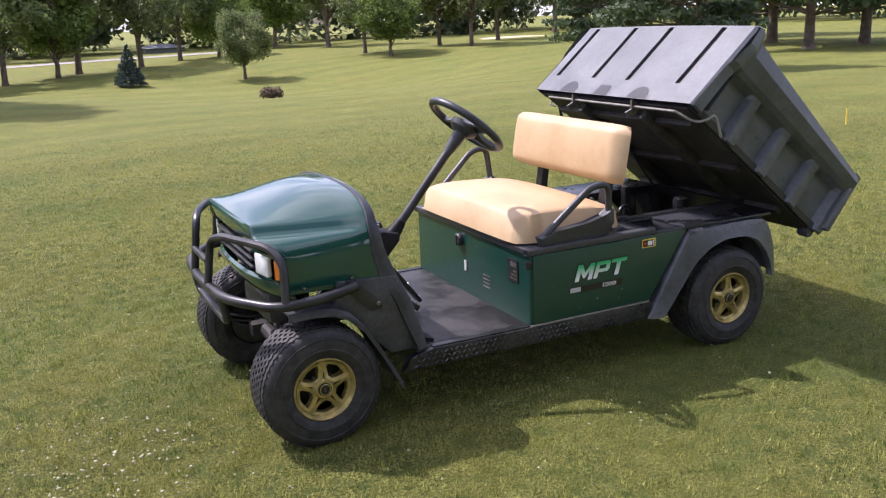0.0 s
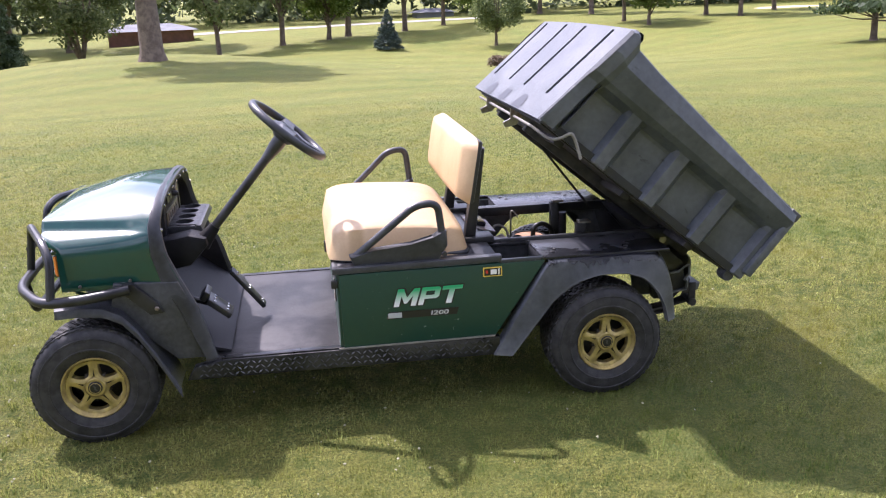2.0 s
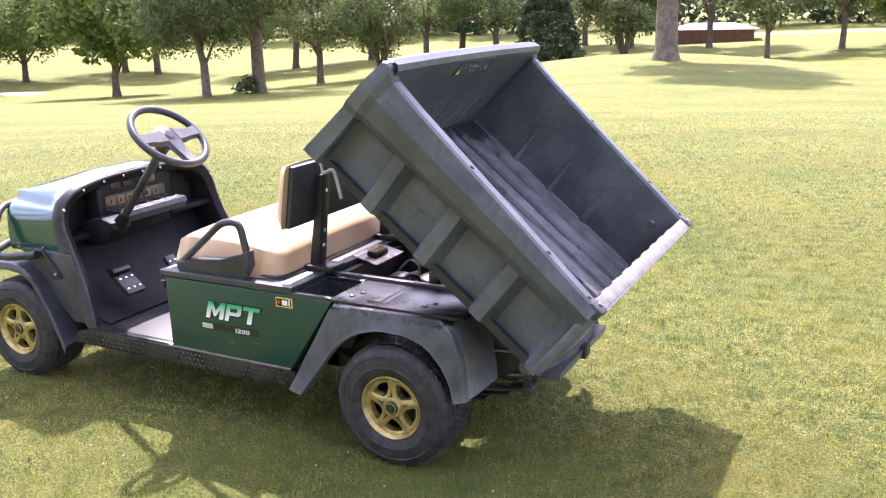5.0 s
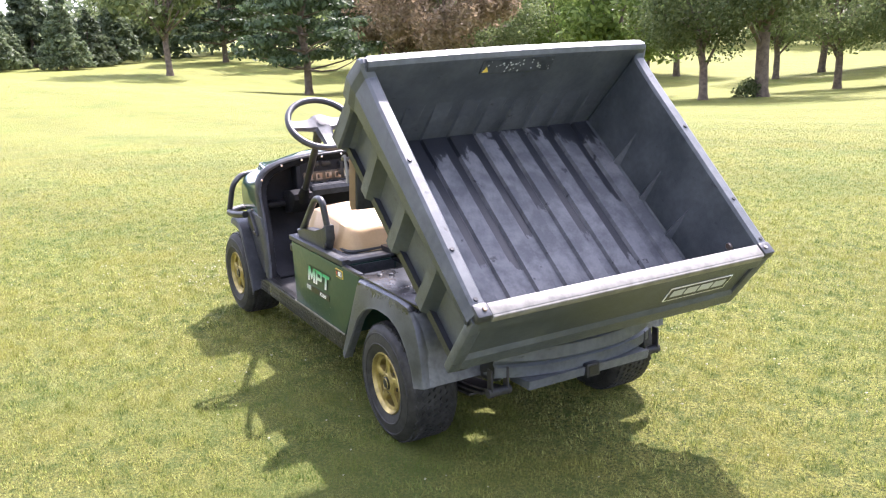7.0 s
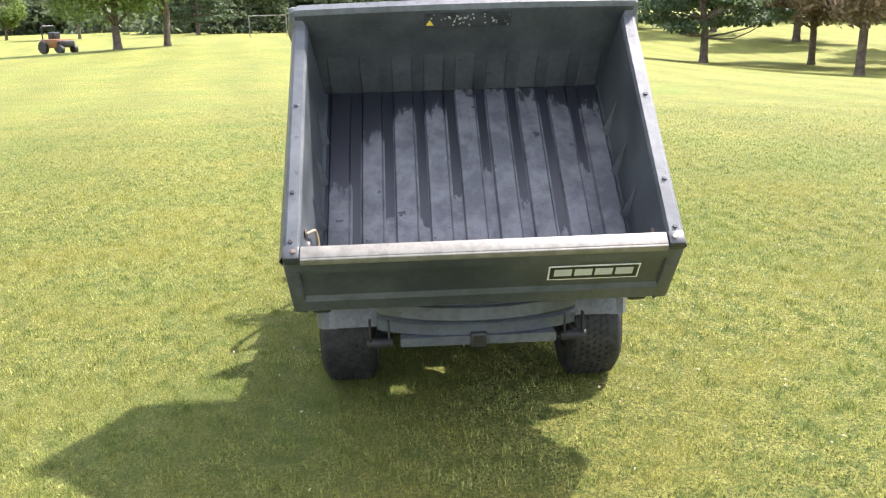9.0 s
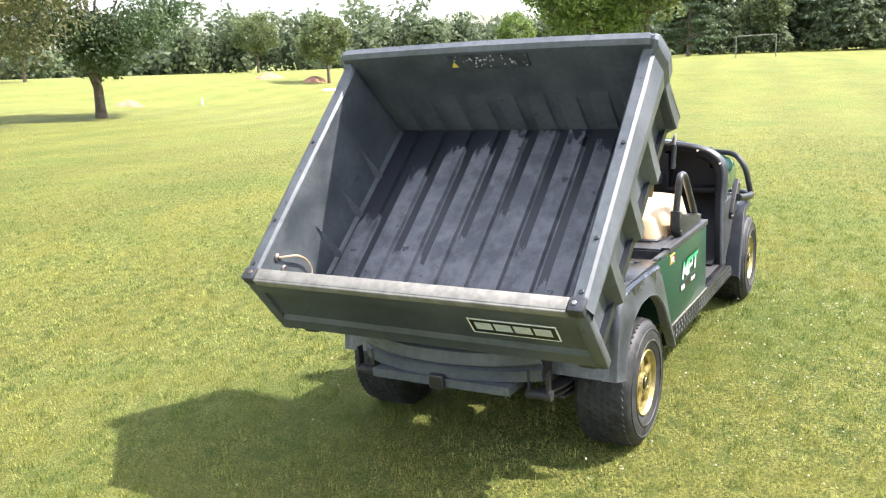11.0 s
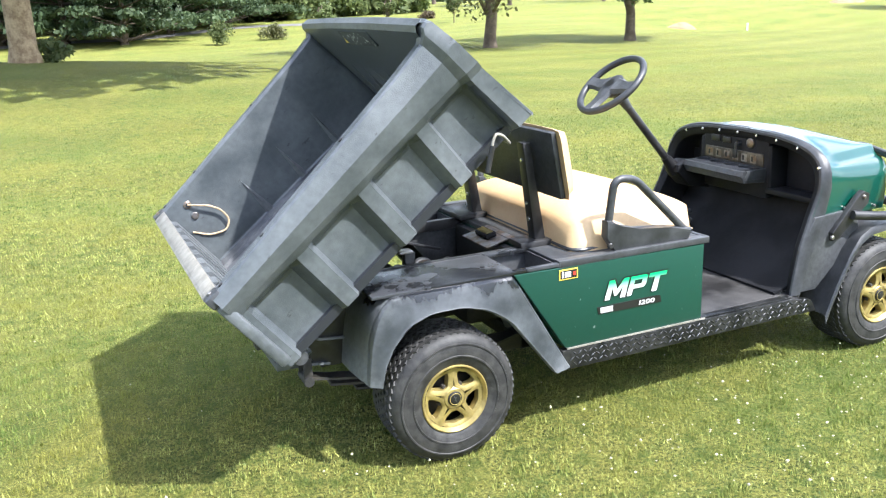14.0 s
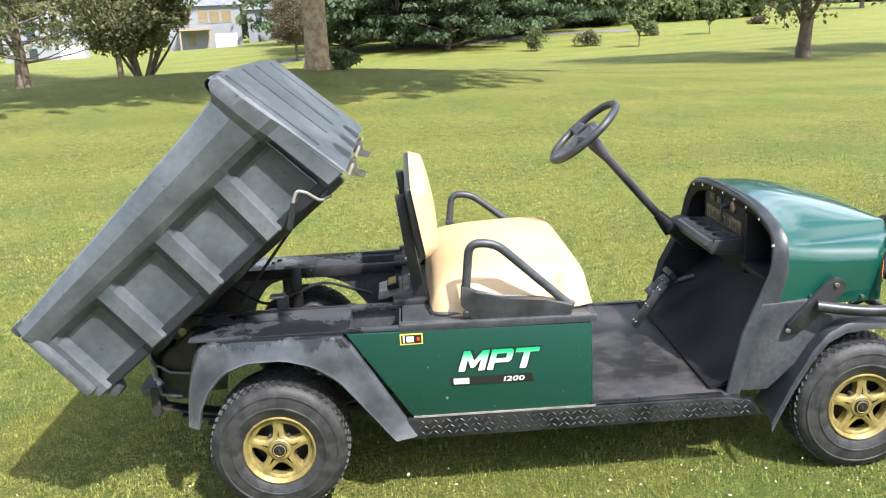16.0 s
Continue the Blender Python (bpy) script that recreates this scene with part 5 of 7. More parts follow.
bm = boxed(-0.42, -0.22, -0.15, 0.2, 0.3, 0.45, 0.03)
box(bm, -0.36, -0.28, -0.05, 0.1, 0.45, 0.49, 0.01)
lathe(bm, [(0, -0.05), (0.07, -0.05), (0.075, 0.05), (0, 0.05)], 20, "y", (-0.15, -0.1, 0.37))
part("engine", bm, UNDER, cart, "grimy engine block in the open bay")
bm = lathe(bmesh.new(), [(0.066, 0.006), (0.074, 0.006), (0.078, 0.0), (0.074, -0.03), (0, -0.03)], 32, "z", (-0.15, 0.1, 0.5))
fly = part("flywheel_cover", bm, BLACK, cart, "round cover with a pale rusty top")
part("cover_top", lathe(bmesh.new(), [(0, 0.003), (0.066, 0.003), (0.068, -0.006)], 32, "z", (-0.15, 0.1, 0.5)), RUST, fly, "pale rusty round plate")
part("hose", tubed(fillet([(-0.135, 0.085, 0.5), (-0.13, 0.085, 0.545), (-0.09, 0.09, 0.562), (-0.04, 0.1, 0.53), (-0.03, 0.11, 0.4)], 0.04), 0.011), BLACK, cart)
part("carburettor", boxed(-0.335, -0.265, 0.0, 0.08, 0.45, 0.52, 0.012), STEEL, cart, "dull grey carburettor body")
part("fuel_filter", tubed([(-0.33, 0.12, 0.47), (-0.26, 0.14, 0.49)], 0.02, 12), ALU, cart)
part("wiring", tubed(fillet([(-0.35, 0.1, 0.5), (-0.3, 0.13, 0.56), (-0.25, 0.12, 0.54), (-0.235, 0.1, 0.44)], 0.04), 0.006, 6), ALU, cart, "pale bundle of wires")
part("wiring", tubed(fillet([(-0.28, -0.02, 0.46), (-0.24, 0.02, 0.53), (-0.2, 0.03, 0.52), (-0.19, 0.03, 0.42)], 0.03), 0.006, 6), BLACK, cart)
part("cable", tubed(fillet([(-0.2, 0.25, 0.44), (-0.2, 0.24, 0.6), (-0.17, 0.22, 0.56)], 0.04), 0.004, 6), ALU, cart)
part("cable", tubed(fillet([(-0.3, -0.2, 0.5), (-0.1, -0.22, 0.56), (0.1, -0.1, 0.5), (0.25, -0.2, 0.55)], 0.06), 0.006, 6), BLACK, cart)
bm = boxed(-0.44, -0.4, -0.26, 0.26, 0.33, 0.58, 0.004)
part("bay_bulkhead", bm, PLASTIC, cart)
tray = part("fuse_tray", boxed(-0.06, 0.06, -0.1, 0.12, -0.003, 0.003, 0.001), STEEL, cart, "scuffed grey metal tray behind the seat")
tray.matrix_basis = pose(-0.4, 0.03, 0.592, 0, 14, 0)
block = part("fuse_block", boxed(-0.022, 0.022, -0.05, 0.05, 0.003, 0.022, 0.003), DARKPLASTIC, tray, "black fuse block with brass contacts")
bm = bmesh.new()
for k in range(6):
    box(bm, -0.014, 0.014, -0.043 + 0.015 * k, -0.035 + 0.015 * k, 0.022, 0.027)
tagged(part("contact", bm, GOLD, block, smooth=False), kind="stuff")

# tail bumper, hitch
bm = bmesh.new()
rows = []
for k in range(-12, 13):
    y = 0.345 * k / 12
    e = 0.085 * (abs(k) / 12) ** 2.5
    dip = 0.012 * (1 - (k / 12) ** 2)
    rows.append([(0.36 - e, y, 0.415 - dip), (0.47 - e, y, 0.428 - dip), (0.5 - e, y, 0.45 - dip), (0.512 - e, y, 0.455 - dip), (0.522 - e, y, 0.448 - dip), (0.524 - e, y, 0.405 - dip), (0.514 - e, y, 0.398 - dip), (0.506 - e, y, 0.385), (0.516 - e, y, 0.376), (0.512 - e, y, 0.338), (0.44 - e, y, 0.328)])
sheet(bm, rows, 0.008)
part("rear_bumper", bm, BEDPLASTIC, cart, "scuffed black plastic rear bumper")
bm = bmesh.new()
prism(bm, [(0.4, 0.33), (0.525, 0.338), (0.518, 0.305), (0.4, 0.302)], -0.265, 0.265, 0.004)
part("bumper_lip", bm, BEDPLASTIC, cart)
bm = boxed(0.42, 0.535, -0.028, 0.028, 0.3, 0.35, 0.004)
ht = part("hitch_receiver", bm, BLACK, cart, "small square hitch receiver")
# flat black plate stands in for the shaded opening of the receiver
part("receiver_mouth_shade", boxed(0.535, 0.537, -0.02, 0.02, 0.308, 0.342), INK_AND_SHADE, ht)

# --- dump bed, in its own axes: x along its floor to the rear, z up from the floor
bed = None


def bed_profile_top(u):
    """Height of the side wall's rim along the bed."""
    return float(np.interp(u, (0.0, 0.02, 0.035, 0.05, 0.075, 0.095, 0.15, 1.088), (0.452, 0.46, 0.461, 0.453, 0.427, 0.419, 0.413, 0.336)))


HALF = 0.588
L = 1.075
bm = bmesh.new()
# floor slab and inner front wall
box(bm, 0.03, L - 0.02, -HALF + 0.02, HALF - 0.02, 0.0, 0.03)
bed = part("dump_bed", bm, BEDFLOOR, cart, "raised black plastic dump bed, dusty and wet inside")
bed.matrix_basis = pose(-0.29, 0.008, 1.132, 0, 39.4, 0)


def bed_side(sd):
    # outer skin: lower wall with four sunk pockets, upper flared band
    us, pocket = [0.0, 0.02, 0.045, 0.062, 0.098], [0, 0, 0, 0, 1]
    for c in (0.305, 0.556, 0.813):
        us += [c - 0.047, c - 0.03, c + 0.018, c + 0.05]
        pocket += [1, 0, 0, 1]
    us, pocket = us + [1.015, 1.035, L], pocket + [1, 0, 0]
    bm = bmesh.new()
    rows = []
    for u, p in zip(us, pocket):
        d = 0.04 * p
        top = bed_profile_top(u)
        lean = 0.012 * (1 - u / L)
        yb = HALF + (0.012 if u < 0.07 else 0.0)
        mid = 0.262 + 0.5 * (top - 0.262)
        row = [(u, sd * (yb - d - 0.012), 0.0), (u, sd * (yb - d), 0.006), (u, sd * (yb - d + 0.001), 0.12), (u, sd * (yb - d + 0.003), 0.2), (u, sd * (yb - d * 0.9 + 0.004), 0.212), (u, sd * (yb - d * 0.2 + 0.006), 0.232), (u, sd * (yb + 0.01), 0.24), (u, sd * (yb + 0.024), 0.262), (u, sd * (yb + 0.038), mid), (u, sd * (yb + 0.022), top - 0.006), (u, sd * (yb + 0.012), top), (u, sd * (yb - 0.02), top), (u, sd * (yb - 0.028), top - 0.01), (u, sd * (yb - 0.034), 0.3), (u, sd * (yb - 0.05), 0.045), (u, sd * (yb - 0.062), 0.03)]
        # the front edge leans back with the headboard
        lean_back = 0.082 * max(0.0, 1 - u / 0.25)
        rows.append([(x + lean_back * z / 0.467, y, z) for x, y, z in row])
    sheet(bm, rows)
    w = part("side_wall", bm, BEDPLASTIC, bed, "ribbed black plastic bed side", angle=14)
    # inner gussets
    for u in (0.35, 0.55, 0.75):
        bm = bmesh.new()
        ys = sd * (HALF - 0.05)
        vs = [bm.verts.new(p) for p in ((u - 0.02, ys, 0.03), (u + 0.02, ys, 0.03), (u, ys - sd * 0.026, 0.03), (u, ys + sd * 0.008, 0.21))]
        for f in ((0, 1, 2), (0, 2, 3), (1, 3, 2), (0, 3, 1)):
            bm.faces.new([vs[i] for i in f])
        part("gusset", bm, BEDPLASTIC, bed)
    # rivets on the rim
    for u in (0.15, 0.5, 0.85, 1.03):
        bolt("rim_bolt", (u, sd * HALF, bed_profile_top(u)), (0, 0, 1), 0.008, 0.004, BLACK, bed)


mirrored(bed_side)

# front wall: outer face leaning back with four slots and notched foot
bm = bmesh.new()
ys = np.linspace(-HALF - 0.02, HALF + 0.02, 41)
slots = [(-0.414, 0.016), (-0.068, 0.016), (0.198, 0.016), (0.506, 0.016)]
grid_y = sorted(set([-HALF - 0.014, -HALF, HALF, HALF + 0.014, -0.25, 0.0, 0.25] + [c + s * k for c, s in slots for k in (-1, -0.96, 0.96, 1)]))
grid_v = [0.0, 0.03, 0.107, 0.108, 0.2, 0.3, 0.38, 0.444, 0.445, 0.456, 0.463, 0.467]
rows = []
for v in grid_v:
    row = []
    for y in grid_y:
        deep = 0.0
        for c, s in slots:
            if abs(y - c) < s * 0.97 and 0.1075 <= v <= 0.4445:
                deep = 0.02
        crown = 0.008 * (1 - (y / HALF) ** 2)
        edge = 0.012 if abs(y) > HALF + 0.01 else 0.0
        row.append((-0.004 + 0.082 * v / 0.467 + deep + edge + 0.012 * (v > 0.46), y, v + crown * (v > 0.4)))
    rows.append(row)
for v, dx in ((0.468, 0.118), (0.452, 0.13), (0.4, 0.127), (0.3, 0.1165), (0.03, 0.088)):
    rows.append([(dx, y, v + 0.008 * (1 - (y / HALF) ** 2) * (v > 0.4)) for y in grid_y])
sheet(bm, rows)
part("front_wall", bm, BEDPLASTIC, bed, "black plastic headboard with long slots", angle=28)
# a black sheet in each slot's bottom stands in for the shade there
for c, s in slots:
    bm = bmesh.new()
    sheet(bm, [[(0.009 + 0.1756 * v, c + k * s * 0.95, v) for k in (-1, 1)] for v in (0.11, 0.442)])
    part("slot_shade", bm, INK_AND_SHADE, bed, "black sheet for the shade inside a headboard slot")
# half-round and square black faces painting the shade of notches at the headboard's foot
for c, r in ((-0.23, 0.066), (0.31, 0.066)):
    bm = bmesh.new()
    bm.faces.new([bm.verts.new((-0.0055 + 0.1756 * z, y, z)) for y, z in [(c + r * math.cos(a), 0.004 + r * 1.05 * math.sin(a)) for a in np.linspace(0, math.pi, 14)]])
    part("foot_notch_shade", bm, INK_AND_SHADE, bed, "flat black face for the shade of a half-round cut-out", smooth=False)
bm = bmesh.new()
bm.faces.new([bm.verts.new((-0.0055 + 0.1756 * z, y, z)) for y, z in ((-0.012, 0.004), (0.094, 0.004), (0.086, 0.064), (0.0, 0.064))])
part("foot_notch_shade", bm, INK_AND_SHADE, bed, "flat black face for the shade of a square cut-out", smooth=False)

# raised floor ribs and the matching ribs of the headboard's inner face
for k in range(9):
    y = -0.475 + 0.1205 * k
    bm = bmesh.new()
    rows = []
    for u in np.linspace(0.1, L - 0.02, 12):
        rows.append([(u, y - 0.041, 0.029), (u, y - 0.034, 0.044), (u, y + 0.034, 0.044), (u, y + 0.041, 0.029)])
    sheet(bm, rows)
    part("floor_rib", bm, BEDFLOOR, bed, smooth=False)
    bm = bmesh.new()
    rows = []
    for v in np.linspace(0.03, 0.24, 6):
        o = 0.008 * (1 - max(0, (v - 0.15) / 0.09))
        xx = 0.085 + 0.105 * v
        rows.append([(xx, y - 0.04, v), (xx + o, y - 0.034, v), (xx + o, y + 0.034, v), (xx, y + 0.04, v)])
    sheet(bm, rows)
    part("headboard_rib", bm, BEDPLASTIC, bed, smooth=False)

# remains of a peeled safety label inside the headboard
rng = np.random.default_rng(17)
lab = part("safety_label", boxed(0.125, 0.1318, -0.146, 0.166, 0.385, 0.448), LABELFILM, bed, "peeled black safety label with pale flecks", smooth=False)
bm = bmesh.new()
for k in range(46):
    y, v, s = rng.uniform(-0.135, 0.16), rng.uniform(0.39, 0.443), rng.uniform(0.002, 0.006)
    bm.faces.new([bm.verts.new((0.1325, y + s * math.cos(a) * rng.uniform(0.5, 1.3), v + s * math.sin(a) * rng.uniform(0.5, 1.2))) for a in (0.3, 1.5, 2.6, 3.9, 5.2)])
tagged(part("label_fleck", bm, GREYINK, lab, smooth=False), kind="stuff")
bm = bmesh.new()
bm.faces.new([bm.verts.new((0.1327, y, v)) for y, v in ((-0.14, 0.394), (-0.112, 0.394), (-0.126, 0.42))])
part("label_triangle", bm, YELLOW, lab, smooth=False)

# tailgate with aluminium cap strip
bm = bmesh.new()
rows = []
prof = [(L - 0.02, 0.33), (L + 0.012, 0.33), (L + 0.02, 0.318), (L + 0.02, 0.262), (L + 0.006, 0.245), (L + 0.006, 0.115), (L + 0.018, 0.098), (L + 0.018, 0.045), (L + 0.004, 0.02), (L - 0.02, 0.02)]
for y in (-HALF + 0.004, -HALF + 0.03, -0.3, 0, 0.3, HALF - 0.03, HALF - 0.004):
    inset = 0.004 if abs(y) > HALF - 0.02 else 0
    rows.append([(u - inset, y, v) for u, v in prof + prof[:1]])
sheet(bm, rows)
bmesh.ops.holes_fill(bm, edges=[e for e in bm.edges if e.is_boundary])
part("tailgate", bm, BEDPLASTIC, bed, "black plastic tailgate", angle=28)
part("tailgate_strip", boxed(L - 0.028, L + 0.016, -HALF + 0.03, HALF - 0.03, 0.329, 0.338, 0.003), ALU, bed, "pale worn aluminium strip along the tailgate")
part("tailgate_strip", boxed(L + 0.013, L + 0.0235, -HALF + 0.03, HALF - 0.03, 0.308, 0.336, 0.003), ALU, bed, "pale worn aluminium strip along the tailgate")


for k in range(9):
    y = -0.48 + 0.12 * k
    bm = bmesh.new()
    prism(bm, [(L - 0.034, 0.05), (L - 0.019, 0.036), (L - 0.019, 0.3), (L - 0.034, 0.286)], y - 0.034, y + 0.034)
    part("tailgate_rib", bm, BEDPLASTIC, bed, smooth=False)


def gate_end(sd):
    bm = boxed(L - 0.03, L + 0.02, min(sd * (HALF - 0.028), sd * (HALF + 0.022)), max(sd * (HALF - 0.028), sd * (HALF + 0.022)), 0.305, 0.343, 0.006)
    part("corner_latch", bm, PLASTIC, bed)
    bm = boxed(L - 0.02, L + 0.016, min(sd * (HALF - 0.02), sd * (HALF + 0.026)), max(sd * (HALF - 0.02), sd * (HALF + 0.026)), 0.03, 0.305, 0.008)
    part("corner_post", bm, BEDPLASTIC, bed)
    bolt("corner_bolt", (L - 0.005, sd * (HALF - 0.01), 0.343), (0, 0, 1), 0.008, 0.005, STEEL, bed)
    bolt("wall_bolt", (0.975, sd * (HALF - 0.034), 0.24), (0, -sd, 0), 0.015, 0.012, STEEL, bed, 12)
    # hinge bumper under the rear corner
    bm = lathe(bmesh.new(), [(0, -0.03), (0.022, -0.03), (0.026, -0.02), (0.026, 0.02), (0.022, 0.03), (0, 0.03)], 18, "y", (1.04, sd * 0.53, -0.012))
    part("hinge_bumper", bm, PLASTIC, bed)


mirrored(gate_end)
# maker's mark on the tailgate, as a plain framed field with bars
bm = boxed(L + 0.0065, L + 0.0085, 0.205, 0.495, 0.15, 0.225)
mk = part("mark_frame", bm, WHITE, bed, "pale outlined mark on the tailgate", smooth=False)
bm = boxed(L + 0.0085, L + 0.009, 0.21, 0.49, 0.155, 0.22)
part("mark_field", bm, INK_AND_SHADE, mk, smooth=False)
bm = bmesh.new()
for k in range(4):
    y0 = 0.224 + 0.065 * k
    box(bm, L + 0.009, L + 0.0096, y0, y0 + 0.056, 0.172, 0.208)
part("mark_bar", bm, GREYINK, mk, smooth=False)

# underside: steel frame, release rod, catches, bracket
bm = bmesh.new()
for y in (-0.24, 0.24):
    box(bm, 0.08, 1.0, y - 0.02, y + 0.02, -0.05, 0.0, 0.003)
for u in (0.15, 0.5, 0.85):
    box(bm, u - 0.02, u + 0.02, -0.5, 0.5, -0.03, 0.0, 0.003)
part("bed_frame", bm, UNDER, bed, "dirty steel frame under the bed")
part("bed_underside", boxed(0.03, L - 0.03, -HALF + 0.04, HALF - 0.04, -0.006, 0.0), UNDER, bed)
rod = fillet([(0.02, -0.5, -0.03), (0.09, -0.555, -0.03), (0.108, -0.597, -0.01), (0.13, -0.602, 0.038), (0.16, -0.606, 0.022), (0.218, -0.611, -0.018)], 0.03)
part("release_rod", tubed([(0.02, 0.47, -0.025)] + rod, 0.006, 8), ALU, bed, "bent bright steel release rod")
rod2 = fillet([(0.1, 0.5, -0.032), (0.118, 0.592, -0.014), (0.127, 0.612, 0.035), (0.142, 0.619, 0.058), (0.164, 0.62, 0.048), (0.19, 0.62, 0.028)], 0.02)
rod2 = part("release_rod", tubed(rod2, 0.005, 8), ALU, bed, "bent bright steel release rod")
part("grip", tubed([(0.175, 0.62, 0.039), (0.241, 0.62, -0.012)], 0.0085, 10), BLACK, rod2, "black rubber sleeve")
for y in (-0.22, 0.24):
    bm = bmesh.new()
    prism(bm, [(-0.01, -0.012), (0.05, 0.0), (0.05, -0.05), (0.02, -0.085), (0.0, -0.075), (0.015, -0.045)], y - 0.006, y + 0.006)
    part("catch_hook", bm, STEEL, bed, "worn steel catch hook")
part("prop_strut", tubed([(0.2, 0.14, -0.02), (0.685, 0.14, -0.126)], 0.006, 8), BLACK, bed)
bm = tubed([(0.86, -0.28, -0.05), (0.86, 0.28, -0.05)], 0.016, 10)
part("hinge_pin", bm, STEEL, bed)
for y in (-0.27, 0.27):
    part("hinge_plate", prism(bmesh.new(), [(0.8, -0.005), (0.92, -0.005), (0.88, -0.08), (0.84, -0.08)], y - 0.008, y + 0.008), BLACK, bed)
# loop of rope tied to a bolt inside the rear of the left wall
rp = [(0.965, -0.548, 0.292), (0.935, -0.535, 0.262), (0.911, -0.53, 0.238), (0.886, -0.53, 0.185), (0.893, -0.528, 0.133), (0.932, -0.53, 0.112), (0.99, -0.54, 0.14), (1.03, -0.545, 0.2)]
part("tie_rope", tubed(fillet(rp, 0.03, 4), 0.0042, 6), ROPE, bed, "loop of frayed rope tied to the side")
bm = lathe(bmesh.new(), [(0.008, -0.006), (0.016, 0.0), (0.008, 0.006)], 14, "y", (0.965, -0.55, 0.292))
part("eye_bolt", bm, STEEL, bed)


# ---------------------------------------------------------------- trees and the far surroundings
def leaf_cloud(rng, centres, radii, count, size, flat=1.0, droop=0.0):
    """Many small leaf cards scattered through clumps; returns vertices and quads."""
    which = rng.integers(0, len(centres), count)
    d = rng.normal(size=(count, 3))
    d /= np.linalg.norm(d, axis=1)[:, None]
    r = rng.random(count) ** 0.45
    pos = centres[which] + d * (r * radii[which])[:, None] * np.array([1, 1, flat])
    pos[:, 2] -= droop * r * radii[which]
    n = d * 0.6 + rng.normal(size=(count, 3)) * 0.7 + np.array([0, 0, 0.35])
    n /= np.linalg.norm(n, axis=1)[:, None]
    t = np.cross(n, rng.normal(size=(count, 3)))
    t /= np.linalg.norm(t, axis=1)[:, None]
    b = np.cross(n, t)
    s = size * (0.55 + 0.9 * rng.random(count))[:, None]
    v = np.stack([pos - t * s, pos + b * s * 0.55, pos + t * s, pos - b * s * 0.55], 1).reshape(-1, 3)
    return v, np.arange(4 * count).reshape(-1, 4)


def limb(bm, a, b, r0, r1, rng, bend=0.15, n=5, seg=7):
    a, b = Vector(a), Vector(b)
    side = Vector(rng.normal(size=3)) * bend * (b - a).length
    pts = [a.lerp(b, k / n) + side * math.sin(math.pi * k / n) * 0.5 for k in range(n + 1)]
    tube(bm, pts, [r0 + (r1 - r0) * k / n for k in range(n + 1)], seg)


def tree_meshes(seed, height, width, base, trunk_r, leaf, leaf_size, count, kind="round", bark=BARK):
    """Trunk with limbs and a crown of leaf clumps; returns the two meshes."""
    rng = np.random.default_rng(seed)
    bm = bmesh.new()
    flare = [(0, 0, -0.3), (0, 0, 0), (0, 0, 0.35), (rng.normal() * 0.05, rng.normal() * 0.05, base)]
    forks = kind == "forked"
    if not forks:
        top = height * (0.92 if kind in ("cone", "pine") else 0.72)
        pts = [Vector(p) for p in flare] + [Vector((rng.normal() * 0.02 * height, rng.normal() * 0.02 * height, base + (top - base) * k / 4)) for k in range(1, 5)]
        rad = [trunk_r * 1.5, trunk_r * 1.35, trunk_r * 1.05, trunk_r * 0.92] + [trunk_r * (0.85 - 0.19 * k) for k in range(1, 5)]
        tube(bm, pts, rad, 10)
    centres, radii = [], []
    if kind == "cone":
        for k in range(260):
            h = 1 - (1 - rng.random()) ** 0.55
            z = base + (height - base) * (0.04 + 0.95 * h)
            rr = width / 2 * (1 - h) ** 0.9
            a = rng.random() * 6.283
            q = rr * (0.35 + 0.65 * rng.random() ** 0.6)
            centres.append((q * math.cos(a), q * math.sin(a), z))
            radii.append(0.045 * width + 0.1 * rr)
        flat, droop = 0.6, 0.3
    elif kind == "pine":
        for k in range(11):
            h = k / 10
            z = base + (height - base) * h
            rr = width / 2 * (1 - 0.75 * h ** 1.4)
            for j in range(6):
                a = 6.283 * (j + 0.5 * (k % 2)) / 6 + rng.normal() * 0.3
                q = rr * (0.65 + 0.4 * rng.random())
                end = (q * math.cos(a), q * math.sin(a), z + 0.1 * q + rng.normal() * 0.2)
                limb(bm, (0, 0, z - 0.1 * q), end, trunk_r * 0.28 * (1 - 0.6 * h), 0.015, rng, 0.08, 4, 5)
                for f in (0.55, 0.8, 1.0):
                    centres.append((end[0] * f, end[1] * f, end[2] + 0.1))
                    radii.append(0.2 * rr + 0.22)
        flat, droop = 0.32, 0.05
    else:
        n_l = 11 if not forks else 9
        for k in range(n_l):
            a = 6.283 * k / n_l + rng.normal() * 0.25
            h = 0.25 + 0.65 * rng.random()
            q = width / 2 * (0.5 + 0.25 * rng.random())
            end = (q * math.cos(a), q * math.sin(a), base + (height - base) * h)
            start = (0, 0, 0.05 * height if forks else base * 0.8 + (height * 0.6 - base) * 0.5 * rng.random())
            limb(bm, start, end, trunk_r * (0.6 if forks else 0.38), 0.02, rng, 0.12)
        for k in range(46):
            d = rng.normal(size=3)
            d /= np.linalg.norm(d)
            q = 0.62 + 0.3 * rng.random()
            mid = base + (height - base) * 0.5
            squash = 1.0 if d[2] > 0 else 0.85
            cen = (d[0] * q * width / 2, d[1] * q * width / 2, mid + d[2] * q * (height - base) / 2 * squash)
            centres.append(cen)
            radii.append((0.16 + 0.1 * rng.random()) * width * 0.75)
        flat, droop = 0.8, 0.05
    bmesh.ops.recalc_face_normals(bm, faces=bm.faces)
    trunk = bpy.data.meshes.new("trunk")
    bm.to_mesh(trunk)
    bm.free()
    for f in trunk.polygons:
        f.use_smooth = True
    trunk.materials.append(bark)
